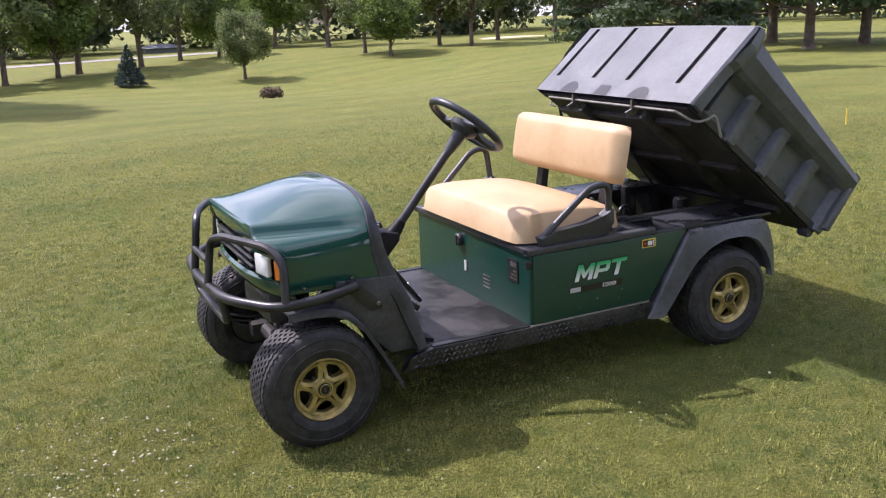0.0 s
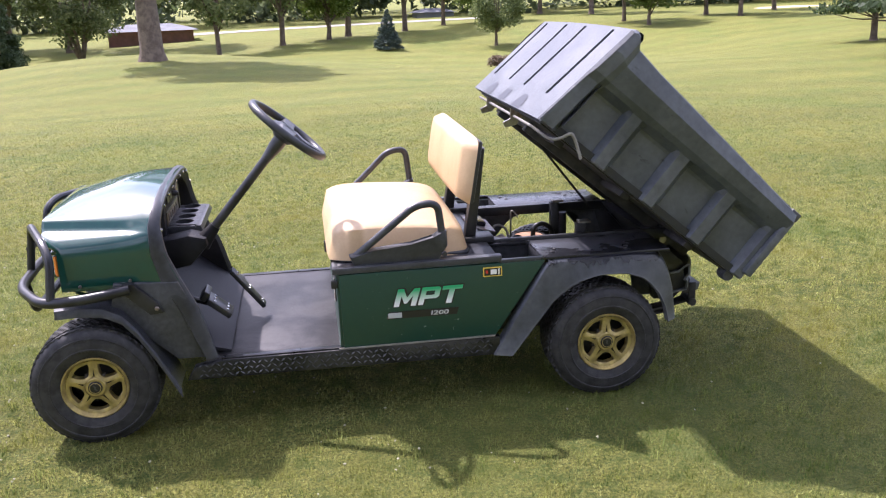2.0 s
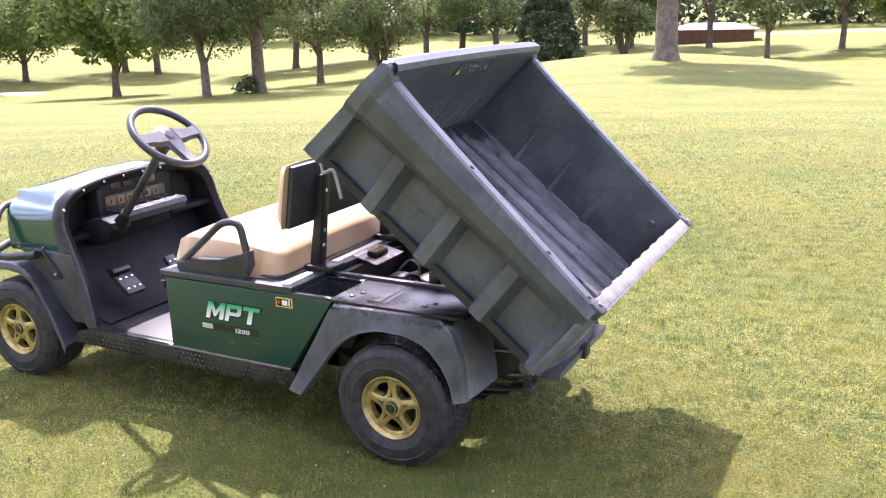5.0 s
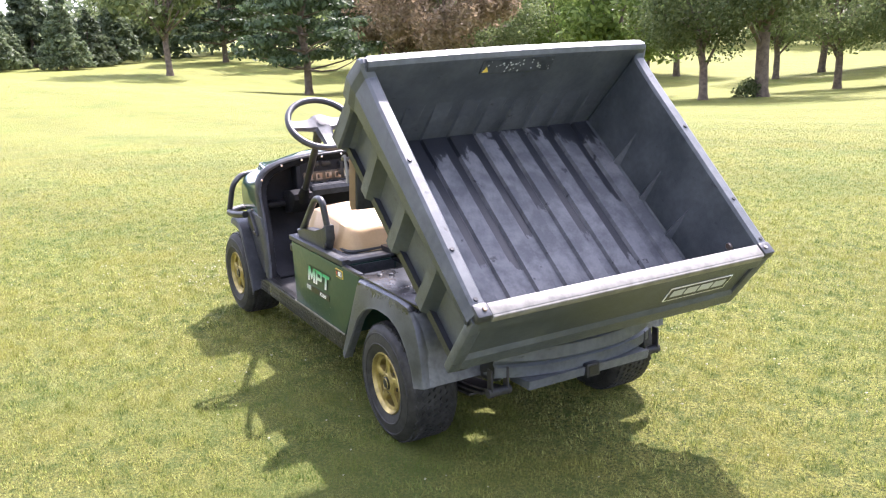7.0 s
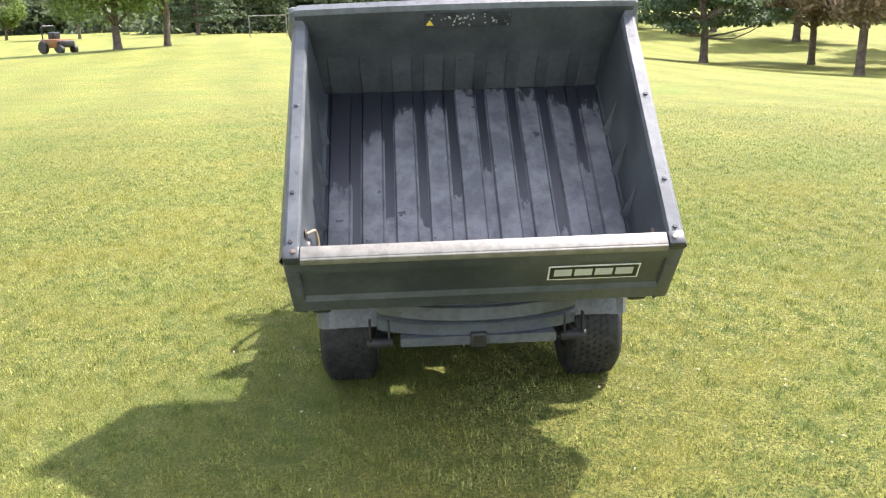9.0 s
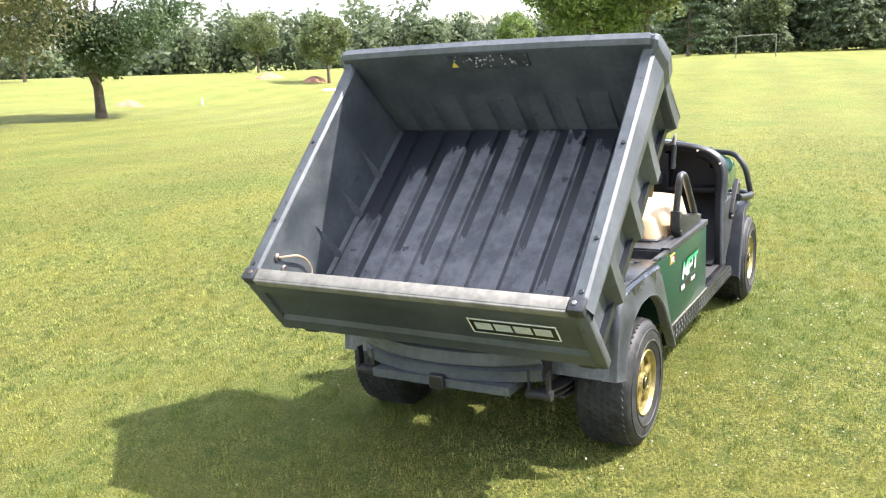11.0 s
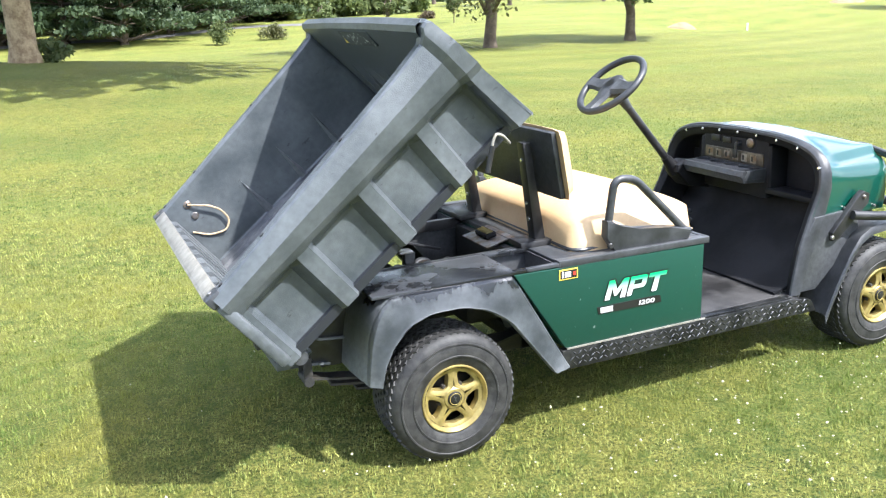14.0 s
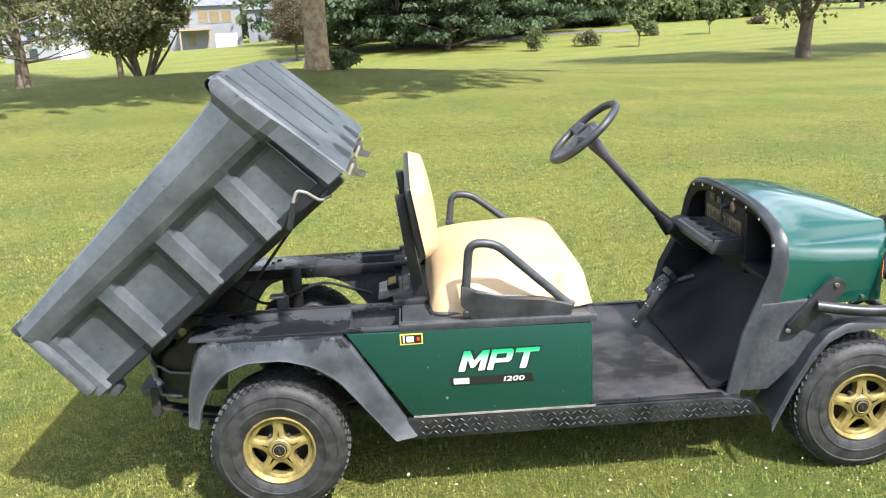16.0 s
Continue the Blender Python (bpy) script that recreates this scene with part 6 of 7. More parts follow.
    v, q = leaf_cloud(rng, np.array(centres), np.array(radii), count, leaf_size, flat, droop)
    v[:, 2] = np.maximum(v[:, 2], 0.15 * base + 0.03)
    crown = mesh_from_arrays("crown", v, q, leaf)
    return trunk, crown


KINDS = {
    "oak": [tree_meshes(11 + k, 11, 8.5, 2.2, 0.22, LEAF, 0.22, 5000) for k in range(3)],
    "grove": [tree_meshes(15 + k, 11, 9.0, 1.9, 0.24, LEAF, 0.105, 17000) for k in range(2)],
    "shade": [tree_meshes(21, 12, 6.0, 2.3, 0.42, LEAF, 0.12, 15000)],
    "spreading": [tree_meshes(22, 13, 19, 4.2, 0.27, LEAF, 0.3, 20000, bark=TANBARK)],
    "small": [tree_meshes(31, 4.1, 3.5, 0.75, 0.09, LEAF, 0.06, 15000), tree_meshes(32, 5.5, 4.5, 1.2, 0.12, LEAF, 0.12, 7000)],
    "light": [tree_meshes(41, 8.5, 8.5, 1.3, 0.2, LEAF_LIGHT, 0.12, 18000), tree_meshes(42, 9, 7, 1.0, 0.2, LEAF_LIGHT, 0.17, 9000)],
    "forked": [tree_meshes(51, 7, 6, 1.2, 0.15, LEAF, 0.09, 20000, "forked"), tree_meshes(52, 6.2, 4.8, 1.1, 0.13, OLIVE, 0.08, 22000, "forked")],
    "pine": [tree_meshes(61 + k, 11, 8.0, 1.8, 0.22, NEEDLE, 0.17, 15000, "pine") for k in range(2)],
    "low_pine": [tree_meshes(67 + k, 10.5, 8.4, 0.55, 0.22, NEEDLE, 0.17, 15000, "pine") for k in range(2)],
    "old_pine": [tree_meshes(65, 8.5, 6.5, 1.9, 0.14, OLIVE, 0.075, 11000, "pine")],
    "yew": [tree_meshes(71, 8.6, 5.6, 0.15, 0.2, NEEDLE, 0.1, 30000, "cone")],
    "fir": [tree_meshes(73 + k, 8.6, 5.6 + 1.2 * k, 0.2, 0.2, FARLEAF, 0.2, 9000, "cone") for k in range(2)],
    "spruce": [tree_meshes(81, 2.45, 1.75, 0.08, 0.05, BLUE_NEEDLE, 0.045, 14000, "cone")],
    "russet": [tree_meshes(91, 9, 8.0, 2.2, 0.22, RUSSET, 0.12, 16000)],
    "cedar": [tree_meshes(95, 8.2, 6.8, 1.15, 0.19, NEEDLE, 0.075, 40000), tree_meshes(96, 9.5, 8.8, 1.1, 0.2, OLIVE, 0.068, 50000)],
    "sapling": [tree_meshes(101, 2.0, 1.0, 0.65, 0.028, LEAF, 0.07, 1500)],
}
TREE_LABELS = {
    "grove": "full-crowned green tree at the edge of the grove",
    "oak": "broad-leaved green tree with a round crown on the turf", "shade": "large shade tree with a thick brown trunk", "small": "small round-crowned ornamental tree on the fairway", "light": "spreading tree with light green foliage",
    "forked": "low multi-stemmed tree with dark green foliage", "pine": "dark green pine with spreading branches", "low_pine": "dark pine branched almost to the ground", "yew": "dense dark conical evergreen", "fir": "dense conical fir in the wood behind the turf", "spruce": "young blue-green spruce on the fairway",
    "old_pine": "open-branched pine with sparse brownish needles", "spreading": "large spreading shade tree with a tan trunk", "russet": "tree with russet brown foliage", "cedar": "dark cedar with a short brown trunk", "sapling": "young staked sapling with a pale trunk"}


def plant(kind, which, x, y, scale=1.0, turn=0.0, stretch=1.0):
    trunk, crown = KINDS[kind][which % len(KINDS[kind])]
    ob = thing("tree" if kind not in ("spruce", "yew", "sapling") else {"spruce": "spruce_tree", "yew": "evergreen_tree", "sapling": "sapling"}[kind], TREE_LABELS[kind], "tree", "trees of the golf course")
    for me, nm in ((trunk, "trunk"), (crown, "crown")):
        c = new(nm, me)
        c.parent = ob
    ob.location = (x, y, float(ground_z(x, y)) - 0.02)
    ob.rotation_euler = (0, 0, turn)
    ob.scale = (scale, scale, scale * stretch)
    return ob


def polar(eye, az, d):
    return eye[0] + d * math.cos(radians(az)), eye[1] + d * math.sin(radians(az))


# trees met one by one along the walk: kind, variant, x, y, scale
for kind, which, x, y, s in (
    ("small", 0, 10.7, 50, 1.0), ("spruce", 0, 4.1, 50, 1.0), ("shade", 0, -6.35, 29.7, 0.95), ("forked", 0, -12, 44, 1.0), ("yew", 0, -19, 51, 0.95),
    ("forked", 0, -25.7, 41.5, 0.85), ("grove", 1, -29.8, 54.7, 0.9), ("grove", 0, -25, 56.5, 0.95), ("grove", 1, -27, 37.3, 0.8), ("grove", 0, -25, 29.6, 1.2), ("grove", 1, -25.2, 26.3, 0.75),
    ("grove", 0, -49.3, 47.6, 1.0), ("grove", 1, -52.8, 47.7, 1.0), ("grove", 0, -39.3, 47.1, 0.85), ("grove", 1, -50, 30.5, 0.9),
    ("russet", 0, -43.5, 24, 1.1), ("russet", 0, -53, 25.7, 1.0), ("pine", 0, -50, 17.7, 1.1), ("oak", 0, -72, 14, 1.2),
    ("light", 0, -44.5, -15.2, 1.0), ("oak", 2, -46, -13, 0.8), ("cedar", 0, -20.2, -26.4, 1.0), ("cedar", 1, -13.4, -25.2, 1.04), ("small", 1, -56, -42, 1.0),
    ("spreading", 0, 1.35, -16.5, 0.95), ("forked", 1, 9.3, -31, 1.0), ("old_pine", 0, 13.2, -30, 0.95),
):
    plant(kind, which, x, y, s, (x * 7 + y * 3) % 6.28)
for x, y, s in ((-12.8, -43, 1.0), (-17.7, -46.5, 0.98), (-21.8, -46.2, 0.9)):
    plant("sapling", 0, x, y, s, x)
# the belt of trees behind them: azimuth, distance, kind, variant, scale
BELT_EAST = (
    (37.5, 44, "pine", 0, 1.15), (40.7, 40, "pine", 1, 1.05), (43, 48, "pine", 0, 1.2), (47.5, 60, "pine", 1, 1.3), (51.7, 52, "oak", 0, 0.9), (48.9, 27.4, "pine", 1, 0.66), (54.1, 37.4, "pine", 0, 0.6),
    (56.6, 92, "oak", 1, 1.1), (60.5, 74, "oak", 2, 0.8), (62.4, 64, "oak", 0, 0.75), (64.5, 68, "small", 1, 1.3), (68.0, 58.4, "light", 1, 0.6), (69.6, 62.8, "oak", 1, 0.65),
    (71.7, 80, "oak", 2, 1.0),
)
BELT_NORTH = (
    (75, 88, "light", 1, 1.1), (78.9, 72, "light", 0, 0.75), (81.4, 70, "oak", 0, 0.75), (84, 64, "oak", 1, 0.85), (87.8, 62, "oak", 2, 0.95), (89.1, 60, "light", 1, 0.8),
    (92.2, 58, "oak", 0, 0.8), (96.4, 55, "oak", 1, 0.7), (100.1, 66, "oak", 2, 0.95), (105, 70, "oak", 0, 1.0), (108, 78, "oak", 1, 1.1), (112, 72, "oak", 2, 1.05),
)
BELT_WEST = (
    (116, 74, "pine", 1, 1.2), (122, 70, "oak", 0, 1.1), (127, 66, "oak", 2, 1.1), (138.6, 48, "light", 1, 1.0), (143.4, 66, "light", 0, 1.0), (147, 72, "oak", 1, 1.2),
    (155, 76, "pine", 0, 1.3), (160, 84, "oak", 2, 1.2), (165, 90, "pine", 1, 1.2), (172, 96, "oak", 0, 0.66), (175.4, 100, "oak", 1, 0.55), (179.6, 96, "pine", 0, 0.68),
    (183, 100, "oak", 2, 0.5), (186.4, 90, "pine", 1, 0.74), (188.6, 84, "oak", 1, 0.6), (193, 78, "pine", 1, 0.7),
)
BELT_SOUTH = (
    (200, 84, "oak", 0, 0.6), (204, 90, "light", 1, 0.6), (221, 96, "oak", 0, 0.6), (235, 84, "oak", 1, 0.7), (241, 78, "oak", 2, 0.8), (246, 88, "oak", 0, 0.9),
    (257, 62, "low_pine", 0, 0.8), (260.2, 56, "low_pine", 1, 0.85), (263.2, 52, "low_pine", 0, 0.9), (266.2, 47, "low_pine", 1, 0.85), (269.6, 50, "low_pine", 0, 0.95), (273.2, 52, "low_pine", 1, 1.0),
    (276.5, 48, "russet", 0, 0.4), (258.5, 70, "low_pine", 1, 1.05), (261.5, 64, "low_pine", 0, 1.1), (265, 60, "low_pine", 1, 1.1), (268, 60, "low_pine", 0, 1.15), (271.5, 62, "low_pine", 1, 1.2), (275, 66, "low_pine", 0, 1.2), (288, 44, "oak", 1, 0.7), (294, 46, "oak", 2, 0.9), (300, 50, "low_pine", 0, 1.0),
)
for az, d, kind, which, s in BELT_EAST + BELT_NORTH + BELT_WEST + BELT_SOUTH:
    x, y = polar((0, -0.5), az, d)
    plant(kind, which, x, y, s, az)


def far_woods():
    """The wooded belt that closes the view, of many small leaf clumps."""
    rng = np.random.default_rng(5)
    vs, qs, base = [], [], 0
    azs = np.concatenate([np.arange(28, 196, 1.25), np.arange(196, 256, 1.0), np.arange(256, 312, 1.25)])
    for row in range(2):
        for az in azs:
            far = 196 <= az <= 250 or az > 276
            d = (150 if far else 108) + 22 * row + rng.normal() * 5
            tall = float(np.interp(az, (165, 172, 192, 200, 206, 214, 224, 228, 250, 258, 272, 290), (15.0, 6.4, 6.0, 7.5, 7.5, 9.0, 9.5, 4.6, 4.6, 6.0, 14.0, 9.0)))
            h = tall * (0.8 + 0.4 * rng.random()) + (2 if tall > 9.8 else 0.3) * row
            a = radians(az + rng.normal() * 0.4)
            x, y = d * math.cos(a), d * math.sin(a)
            z = float(ground_z(x, y)) - 0.5
            w = 4.5 + 2 * rng.random()
            n = 9
            c = rng.normal(size=(n, 3)) * np.array([w * 0.4, w * 0.4, h * 0.22]) + np.array([x, y, z + h * 0.5])
            v, q = leaf_cloud(rng, c, np.full(n, min(w * 0.5, h * 0.4)), 760 if not row else 420, 0.5, 1.0)
            v[:, 2] = np.maximum(v[:, 2], z)
            vs.append(v)
            qs.append(q + base)
            base += len(v)
    me = mesh_from_arrays("far_woods", np.vstack(vs), np.vstack(qs), FARLEAF)
    tagged(new("far_woods", me), "distant belt of mixed green woodland", "woods", kind="stuff")


far_woods()
# close-set firs in front of the woodland
for k in range(14):
    x, y = polar((0, -0.5), 171.5 + 1.55 * k, 94 - 5 * (k % 3))
    plant("fir", k, x, y, (0.92, 0.74, 0.82, 1.12, 0.7)[k % 5], 2.1 * k, (1.0, 0.9, 1.05)[k % 3])


def shrub(name, x, y, w, h, leaf, seed, label, count=1600, size=0.06):
    rng = np.random.default_rng(seed)
    c = rng.normal(size=(14, 3)) * np.array([w * 0.24, w * 0.24, h * 0.18]) + np.array([0, 0, h * 0.5])
    v, q = leaf_cloud(rng, c, np.full(14, 0.25 * h + 0.1 * w), count, size)
    v[:, 2] = np.maximum(v[:, 2], 0.0)
    ob = new(name, mesh_from_arrays(name, v, q, leaf))
    ob.location = (x, y, float(ground_z(x, y)) - 0.01)
    tagged(ob, label, "shrub", "shrubs")
    return ob


shrub("shrub", 5.87, 27.6, 0.55, 0.42, RUSSET, 1, "small brownish round shrub on the fairway", 1800, 0.045)
shrub("shrub", -7.4, -44.1, 0.9, 1.1, LEAF, 2, "young green shrub on the slope")
shrub("shrub", -10.6, -45.3, 0.8, 0.85, OLIVE, 3, "young olive shrub on the slope")
shrub("shrub", -15.0, -48.5, 0.8, 0.8, LEAF, 4, "young green shrub on the slope")
shrub("shrub", -22.5, -52.0, 1.0, 0.5, RUSSET, 5, "low brown shrub on the slope")
shrub("shrub", 0.8, -16.7, 0.6, 0.4, LEAF, 6, "leafy suckers at the foot of a trunk", 900)
shrub("shrub", -25.1, 29.2, 1.1, 1.0, LEAF, 7, "leafy suckers at the foot of a trunk", 1800)
for k in range(16):
    ax, ay = polar((0, 0), 247.5 + 0.95 * k, 68 - 0.5 * k)
    shrub("hedge_shrub", ax, ay, 3.0, 2.4, LEAF, 20 + k, "tall clipped green hedge shrub", 2200, 0.2)


# houses beyond the pines
def house(x, y, turn, w, d, h, roof_h, wall, label, windows, garage=False, deck=False, glass=GLASS):
    hs = thing("house", label, "house", "houses beyond the course", at=pose(x, y, float(ground_z(x, y)) - 0.3, 0, 0, turn))
    part("wall", boxed(-w / 2, w / 2, -d / 2, d / 2, 0, h), wall, hs, smooth=False)
    bm = bmesh.new()
    o = 0.4
    a = [bm.verts.new(p) for p in ((-w / 2 - o, -d / 2 - o, h), (w / 2 + o, -d / 2 - o, h), (w / 2 + o, d / 2 + o, h), (-w / 2 - o, d / 2 + o, h))]
    r0, r1 = bm.verts.new((-w / 2 + d * 0.3, 0, h + roof_h)), bm.verts.new((w / 2 - d * 0.3, 0, h + roof_h))
    for f in ((a[0], a[1], r1, r0), (a[2], a[3], r0, r1), (a[1], a[2], r1), (a[3], a[0], r0), (a[3], a[2], a[1], a[0])):
        bm.faces.new(f)
    part("roof", bm, ROOFM, hs, "grey shingle hip roof", smooth=False)
    for wx, wz, ww, wh in windows:
        fr = part("window", boxed(wx - ww / 2 - 0.08, wx + ww / 2 + 0.08, d / 2, d / 2 + 0.06, wz - 0.08, wz + wh + 0.08), SIDING, hs, smooth=False)
        part("pane", boxed(wx - ww / 2, wx + ww / 2, d / 2 + 0.06, d / 2 + 0.07, wz, wz + wh), glass, fr, smooth=False)
    if garage:
        part("garage_door", boxed(-w / 2 + 0.6, -w / 2 + 3.2, d / 2, d / 2 + 0.05, 0, 2.1), WHITE, hs, smooth=False)
    if deck:
        dk = part("deck", boxed(w / 2 - 5.0, w / 2 - 1.2, d / 2, d / 2 + 2.2, h * 0.48, h * 0.48 + 0.2), WOOD, hs, smooth=False)
        bm = bmesh.new()
        for k in range(12):
            box(bm, w / 2 - 4.9 + 0.32 * k, w / 2 - 4.85 + 0.32 * k, d / 2 + 2.12, d / 2 + 2.17, h * 0.48 + 0.2, h * 0.48 + 1.1)
        box(bm, w / 2 - 5.0, w / 2 - 1.2, d / 2 + 2.1, d / 2 + 2.2, h * 0.48 + 1.1, h * 0.48 + 1.18)
        part("railing", bm, SIDING, dk, smooth=False)
        for px in (w / 2 - 4.8, w / 2 - 1.4):
            part("deck_post", boxed(px - 0.1, px + 0.1, d / 2 + 2.0, d / 2 + 2.15, 0, h * 0.48), WOOD, dk, smooth=False)


hx, hy = polar((-0.5, 3.2), 282.0, 116)
house(hx, hy, 12, 8.6, 7, 5.4, 2.2, SIDING, "white two-storey house with a deck and garage", ((0.1, 3.45, 1.1, 1.35), (-1.25, 3.45, 1.1, 1.35), (-2.65, 3.45, 1.1, 1.35), (1.6, 0.8, 0.9, 1.3), (2.2, 3.1, 1.0, 1.9)), True, True, WINDOWBLIND)
hx, hy = polar((-0.5, 3.2), 278.3, 128)
house(hx, hy, 8, 4.8, 7, 4.4, 2.6, GREYSIDING, "grey house with a steep roof among trees", ((0.9, 2.6, 0.8, 0.7), (-1.0, 2.6, 0.8, 1.0), (-1.0, 0.6, 0.8, 1.2)))
hx, hy = polar((-0.5, 3.2), 291, 116)
house(hx, hy, 20, 9, 7, 4.6, 2.8, SIDING, "white house with a tan roof behind pines", ((-3, 2.9, 0.9, 1.2), (-1, 2.9, 0.9, 1.2), (1.5, 2.9, 0.9, 1.2), (1.5, 0.7, 0.9, 1.2)), True)
hx, hy = polar((0, 0), 206.8, 92)
house(hx, hy, 115, 5, 4, 0.9, 0.5, SIDING, "low white-roofed building by the course", ((0, 0.5, 0.8, 0.6),))
hx, hy = polar((-2.9, -3.4), 45.6, 120)
house(hx, hy, -45, 6, 5, 3.0, 1.4, SIDING, "white building on the rise behind the pines", ((-1.5, 1.2, 0.9, 1.1), (1.0, 1.2, 0.9, 1.1)))
hx, hy = polar((-1.6, -3.8), 98.5, 78)
house(hx, hy, 10, 6.5, 5, 1.3, 0.5, BRICKRED, "low red brick building behind the trees", ((-2, 0.5, 0.9, 0.6), (2, 0.5, 0.9, 0.6)))
hx, hy = polar((-1.6, -3.8), 81.3, 100)
house(hx, hy, 0, 4, 4, 0.8, 0.4, GREYSIDING, "pale building behind the trees", ((0, 0.4, 0.9, 0.5),))


# machine, goal frame, posts, mounds, sand
def on_ground(x, y, turn=0):
    return pose(x, y, float(ground_z(x, y)), 0, 0, turn)


mw = thing("mower", "orange and black ride-on mower, its paint dimmed for shade", "mower", at=on_ground(-51, -20.7, 60))
part("mower_body", boxed(-0.9, 0.5, -0.5, 0.5, 0.35, 0.85, 0.06), MOWERYEL, mw)
part("mower_hood", boxed(0.4, 1.0, -0.4, 0.4, 0.4, 0.75, 0.08), BLACK, mw)
part("mower_seat", boxed(-0.5, 0.0, -0.25, 0.25, 0.85, 1.25, 0.06), BLACK, mw)
part("roll_bar", tubed(fillet([(-0.7, -0.45, 0.8), (-0.7, -0.45, 1.6), (-0.7, 0.45, 1.6), (-0.7, 0.45, 0.8)], 0.1), 0.04), BLACK, mw)
for wx, wy, wr in ((-0.6, -0.55, 0.38), (-0.6, 0.55, 0.38), (0.75, -0.48, 0.26), (0.75, 0.48, 0.26)):
    part("mower_wheel", lathe(bmesh.new(), [(0, -0.12), (wr * 0.9, -0.12), (wr, -0.08), (wr, 0.08), (wr * 0.9, 0.12), (0, 0.12)], 20, "y", (wx, wy, wr)), RUBBER, mw)
bm = tubed(fillet([(0, -1.3, 0), (0, -1.3, 1.5), (0, 1.3, 1.5), (0, 1.3, 0)], 0.05), 0.035)
fr = part("goal_frame", bm, ALU)
tagged(fr, "pale pipe goal frame on the crest", "frame")
fr.matrix_basis = on_ground(-61.8, -9.9, 5)
bm = bmesh.new()
tube(bm, [(0, 0, -0.05), (0, 0, 0.5)], 0.05)
ps = part("marker_post", bm, WHITE)
tagged(ps, "short white marker post on the turf", "post")
ps.matrix_basis = on_ground(-31.5, -32.2)
fx, fy = polar((-2.87, -3.42), 38.8, 13.0)
st = part("marker_stake", tubed([(0, 0, -0.05), (0, 0, 0.22)], 0.012), YELLOW)
tagged(st, "thin yellow marker stake in the turf", "stake")
st.matrix_basis = on_ground(fx, fy)


def mound(name, x, y, w, d, h, material, label, category, turn=0):
    rng = np.random.default_rng(int(abs(x * 10)))
    bm = bmesh.new()
    rows = []
    for i in range(9):
        r = i / 8
        row = []
        for j in range(25):
            a = 6.2832 * (j % 24) / 24
            k = 1 + 0.18 * math.sin(3 * a + x) + 0.1 * math.sin(7 * a)
            px, py = r * k * w / 2 * math.cos(a), r * k * d / 2 * math.sin(a)
            row.append((px, py, h * (1 - r * r) ** 1.3 + 0.03 * rng.normal() * (1 - r) * h - (0.04 if i == 8 else 0) + float(ground_z(x + px, y + py) - ground_z(x, y)) + 0.015))
        rows.append(row)
    sheet(bm, rows)
    ob = part(name, bm, material)
    tagged(ob, label, category)
    ob.matrix_basis = on_ground(x, y, 0)


mound("earth_mound", -35.6, -42.2, 2.0, 1.2, 0.35, EARTH, "small heap of bare brown earth", "mound")
mx_, my_ = polar((1.5, 2.8), 221.6, 78)
mound("earth_mound", mx_, my_, 3.0, 2.0, 0.5, EARTH, "small heap of bare brown earth", "mound")
mx_, my_ = polar((1.5, 2.8), 218.8, 74)
mound("earth_mound", mx_, my_, 2.4, 2.0, 0.45, EARTH, "small heap of bare brown earth", "mound")
mx_, my_ = polar((2.2, 2.4), 215.9, 66)
mound("sand_patch", mx_, my_, 5.0, 4.5, 0.05, SANDM, "bare sandy patch in the turf", "bunker")
mx_, my_ = polar((-1.6, -3.8), 59.9, 84)
mound("sand_bunker", mx_, my_, 7.0, 4.0, 0.08, SANDM, "pale sand bunker on the rise", "bunker")
mx_, my_ = polar((2.8, -1.8), 144.5, 60)
mound("sand_bunker", mx_, my_, 3.5, 2.5, 0.08, SANDM, "pale sand bunker near the trees", "bunker")
mx_, my_ = polar((0.6, -3.3), 117, 60)
mound("sand_bunker", mx_, my_, 3.0, 2.0, 0.08, SANDM, "pale sand bunker near the trees", "bunker")
bm = bmesh.new()
rows = []
for k in range(30):
    ax, ay = polar((0, 3), 255 + 0.9 * k, 57 - 0.25 * k + 1.5 * math.sin(k * 0.4))
    bx, by = polar((0, 3), 255 + 0.9 * k, 59.2 - 0.25 * k + 1.5 * math.sin(k * 0.4))
    rows.append([(ax, ay, float(ground_z(ax, ay)) + 0.02), (bx, by, float(ground_z(bx, by)) + 0.02)])
sheet(bm, rows)
tagged(part("cart_path", bm, ASPHALT), "grey asphalt cart path below the pines", "path", kind="structure")
bm = bmesh.new()
rows = []
for k in range(26):
    ax, ay = polar((0, 0), 77 + k, 80 + 0.1 * k)
    bx, by = polar((0, 0), 77 + k, 84.5 + 0.1 * k)
    rows.append([(ax, ay, float(ground_z(ax, ay)) + 0.03), (bx, by, float(ground_z(bx, by)) + 0.03)])
sheet(bm, rows)
tagged(part("road", bm, PALEROAD), "pale concrete road beyond the fairway", "road", kind="structure")


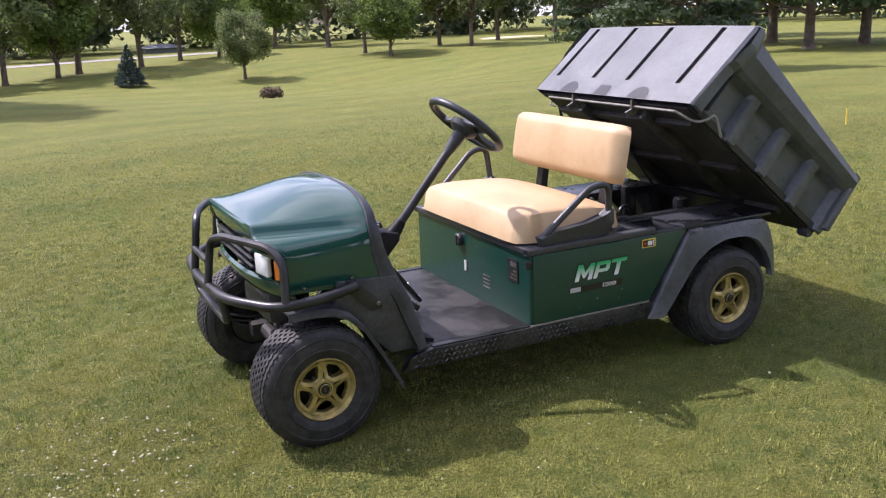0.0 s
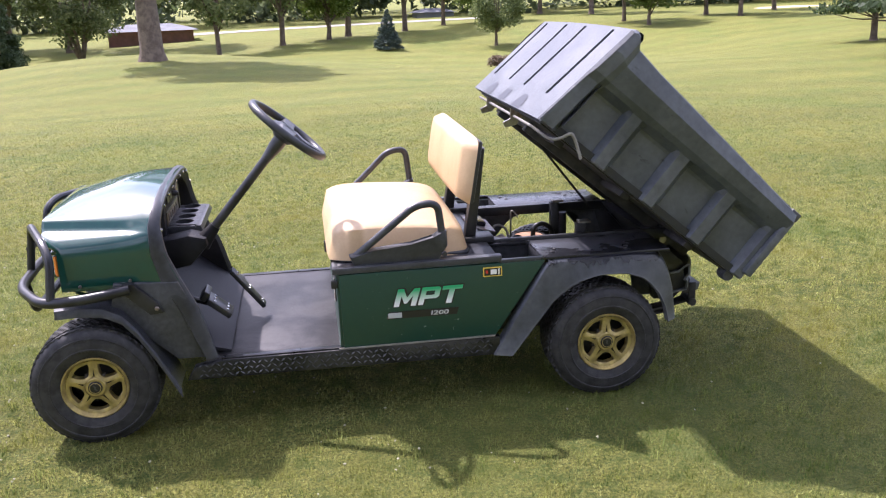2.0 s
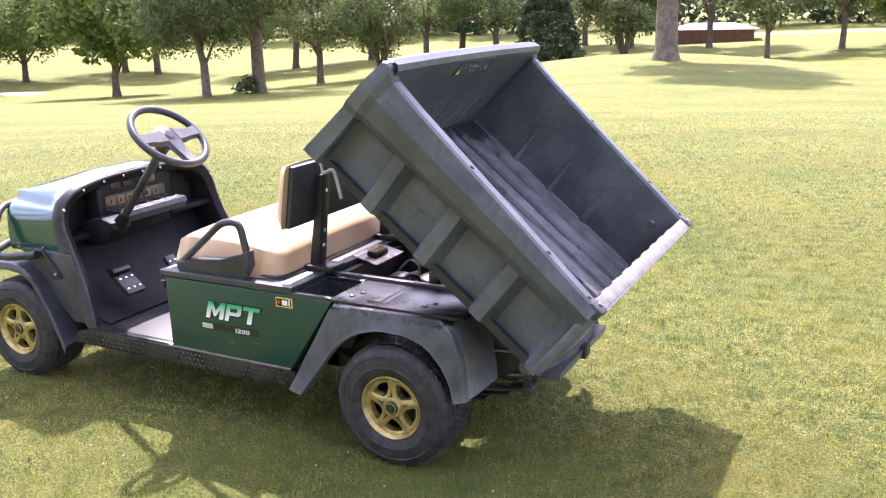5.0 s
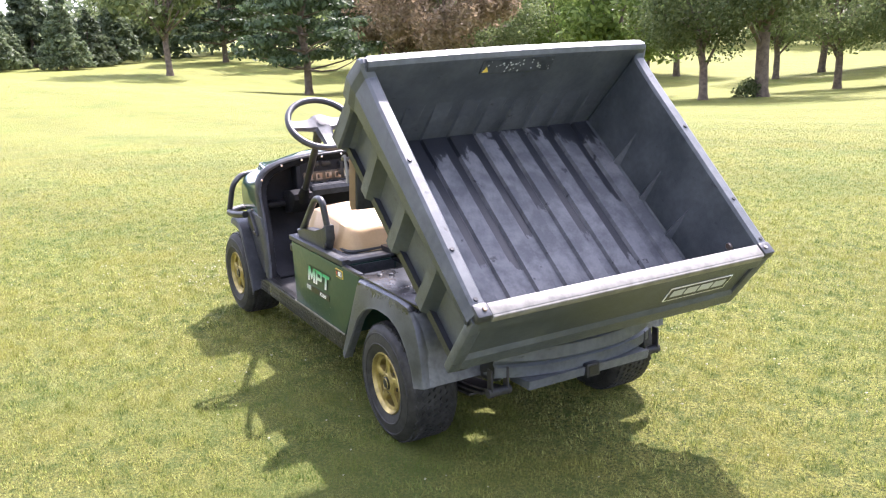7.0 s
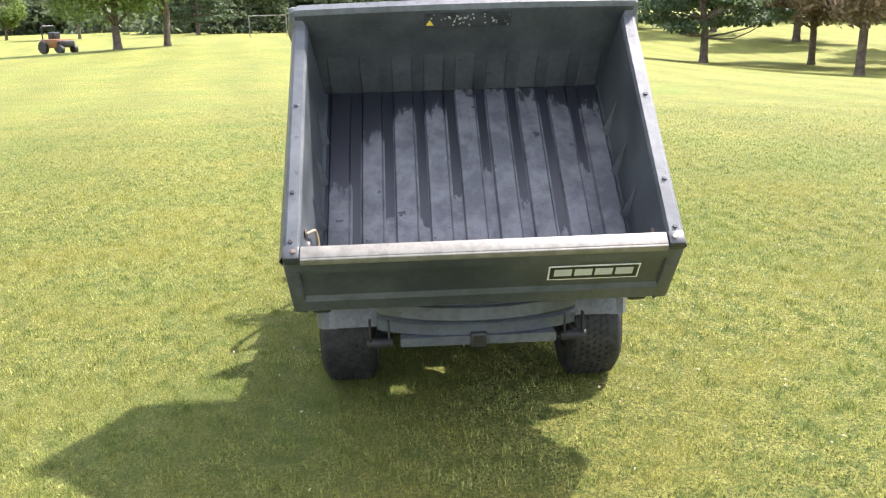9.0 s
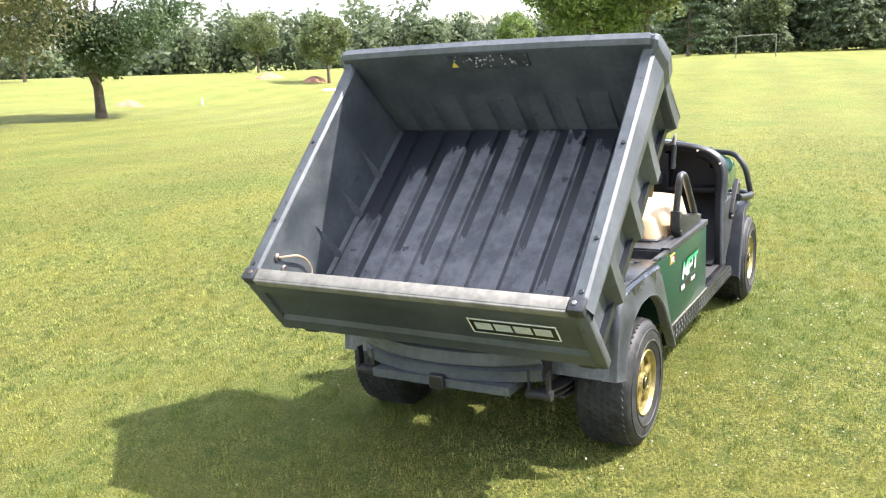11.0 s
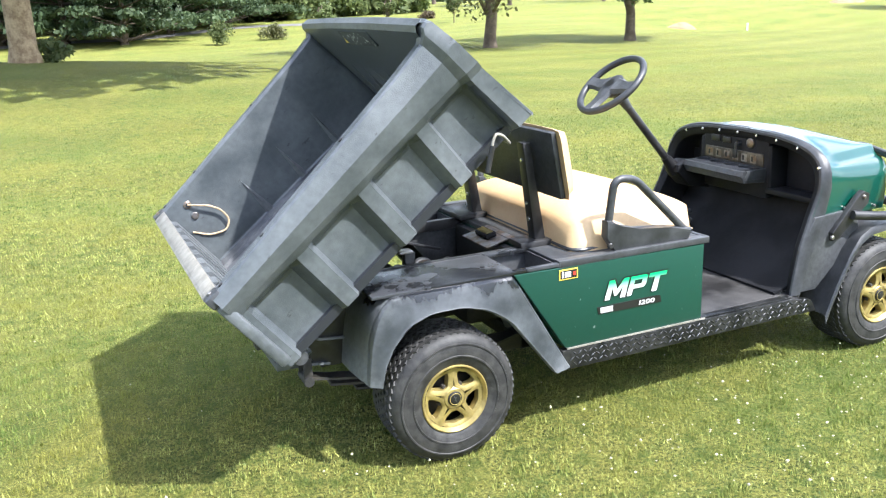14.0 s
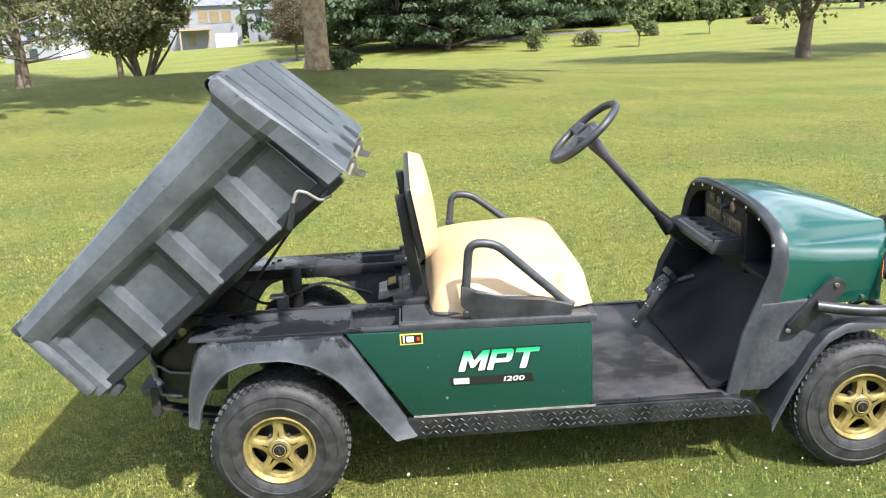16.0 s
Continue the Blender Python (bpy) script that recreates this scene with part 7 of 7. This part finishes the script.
# ---------------------------------------------------------------- turf blades and clover near the cart
def turf_blades():
    rng = np.random.default_rng(3)
    n = 1050000
    # dense round the cart, thinning smoothly with distance
    grid = np.linspace(0, 26, 600)
    cdf = np.cumsum(grid / (1 + (grid / 4.0) ** 3.2) * np.clip((26 - grid) / 8, 0, 1))
    r = np.interp(rng.random(n) * cdf[-1], cdf, grid)
    a = rng.random(n) * 2 * np.pi
    x, y = r * np.cos(a) - 0.4, r * np.sin(a)
    h = (0.008 + 0.017 * rng.random(n) ** 1.3) * np.clip((26 - r) / 18, 0.15, 1)
    # tufts: a sum of many small waves gives an uneven sward
    tuft = np.zeros(n)
    for _ in range(14):
        k, ph = 6.283 / rng.uniform(0.05, 0.3), rng.random() * 6.283
        c = rng.random() * 6.283
        tuft += np.sin(k * (x * math.cos(c) + y * math.sin(c)) + ph)
    tuft /= 2.6
    h *= np.clip(1 + 0.35 * tuft, 0.35, 1.8)
    t = rng.random(n) * 2 * np.pi
    w = (0.0009 + 0.0009 * rng.random(n)) * (0.75 + 0.16 * r)
    lean = 0.003 + 0.015 * rng.random(n)
    # a third are stubby broad leaves of clover and weeds
    broad = rng.random(n) < 0.33
    w, h, lean = np.where(broad, w * 2.6, w), np.where(broad, h * 0.6, h), np.where(broad, lean * 0.8, lean)
    lx, ly = np.cos(t + 1.6) * lean, np.sin(t + 1.6) * lean
    ux, uy = np.cos(t) * w, np.sin(t) * w
    z = ground_z(x, y)
    v = np.stack([np.stack([x - ux, y - uy, z - 0.002], 1), np.stack([x + ux, y + uy, z - 0.002], 1), np.stack([x + lx, y + ly, z + h], 1)], 1).reshape(-1, 3)
    me = mesh_from_arrays("grass", v, np.arange(3 * n).reshape(-1, 3), BLADE)
    tagged(new("grass", me), "short mown grass blades", "grass", kind="stuff")


turf_blades()


def clover():
    rng = np.random.default_rng(9)
    vs, fs, base = [], [], 0
    spots = []
    for cx, cy, sx, sy, n in ((-2.68, -0.42, 0.2, 0.24, 150), (-2.9, -1.1, 0.5, 0.5, 60), (-1.2, 1.0, 0.9, 0.3, 220), (-0.7, 0.0, 0.8, 0.5, 60), (-0.2, 1.6, 0.9, 0.4, 90), (-2.2, 1.4, 0.6, 0.5, 90), (-1.3, -0.9, 0.9, 0.3, 30)):
        for _ in range(n):
            spots.append((cx + rng.normal() * sx, cy + rng.normal() * sy, 1.3 if n == 150 else 1.0))
    ico = np.array([(0, 0, 1), (0.9, 0, 0.4), (0.28, 0.85, 0.4), (-0.72, 0.53, 0.4), (-0.72, -0.53, 0.4), (0.28, -0.85, 0.4), (0, 0, -0.5)])
    tri = np.array([(0, 1, 2), (0, 2, 3), (0, 3, 4), (0, 4, 5), (0, 5, 1), (6, 2, 1), (6, 3, 2), (6, 4, 3), (6, 5, 4), (6, 1, 5)])
    for x, y, full in spots:
        s = (0.0036 + 0.004 * rng.random() ** 2) * full
        vs.append(ico * s * (1 + 0.2 * rng.normal(size=(7, 1))) + np.array([x, y, 0.032 + 0.015 * rng.random()]))
        fs.append(tri + base)
        base += 7
    me = mesh_from_arrays("clover_flowers", np.vstack(vs), np.vstack(fs), PETAL)
    tagged(new("clover_flowers", me), "small white clover heads in the grass", "flowers", kind="stuff")


clover()
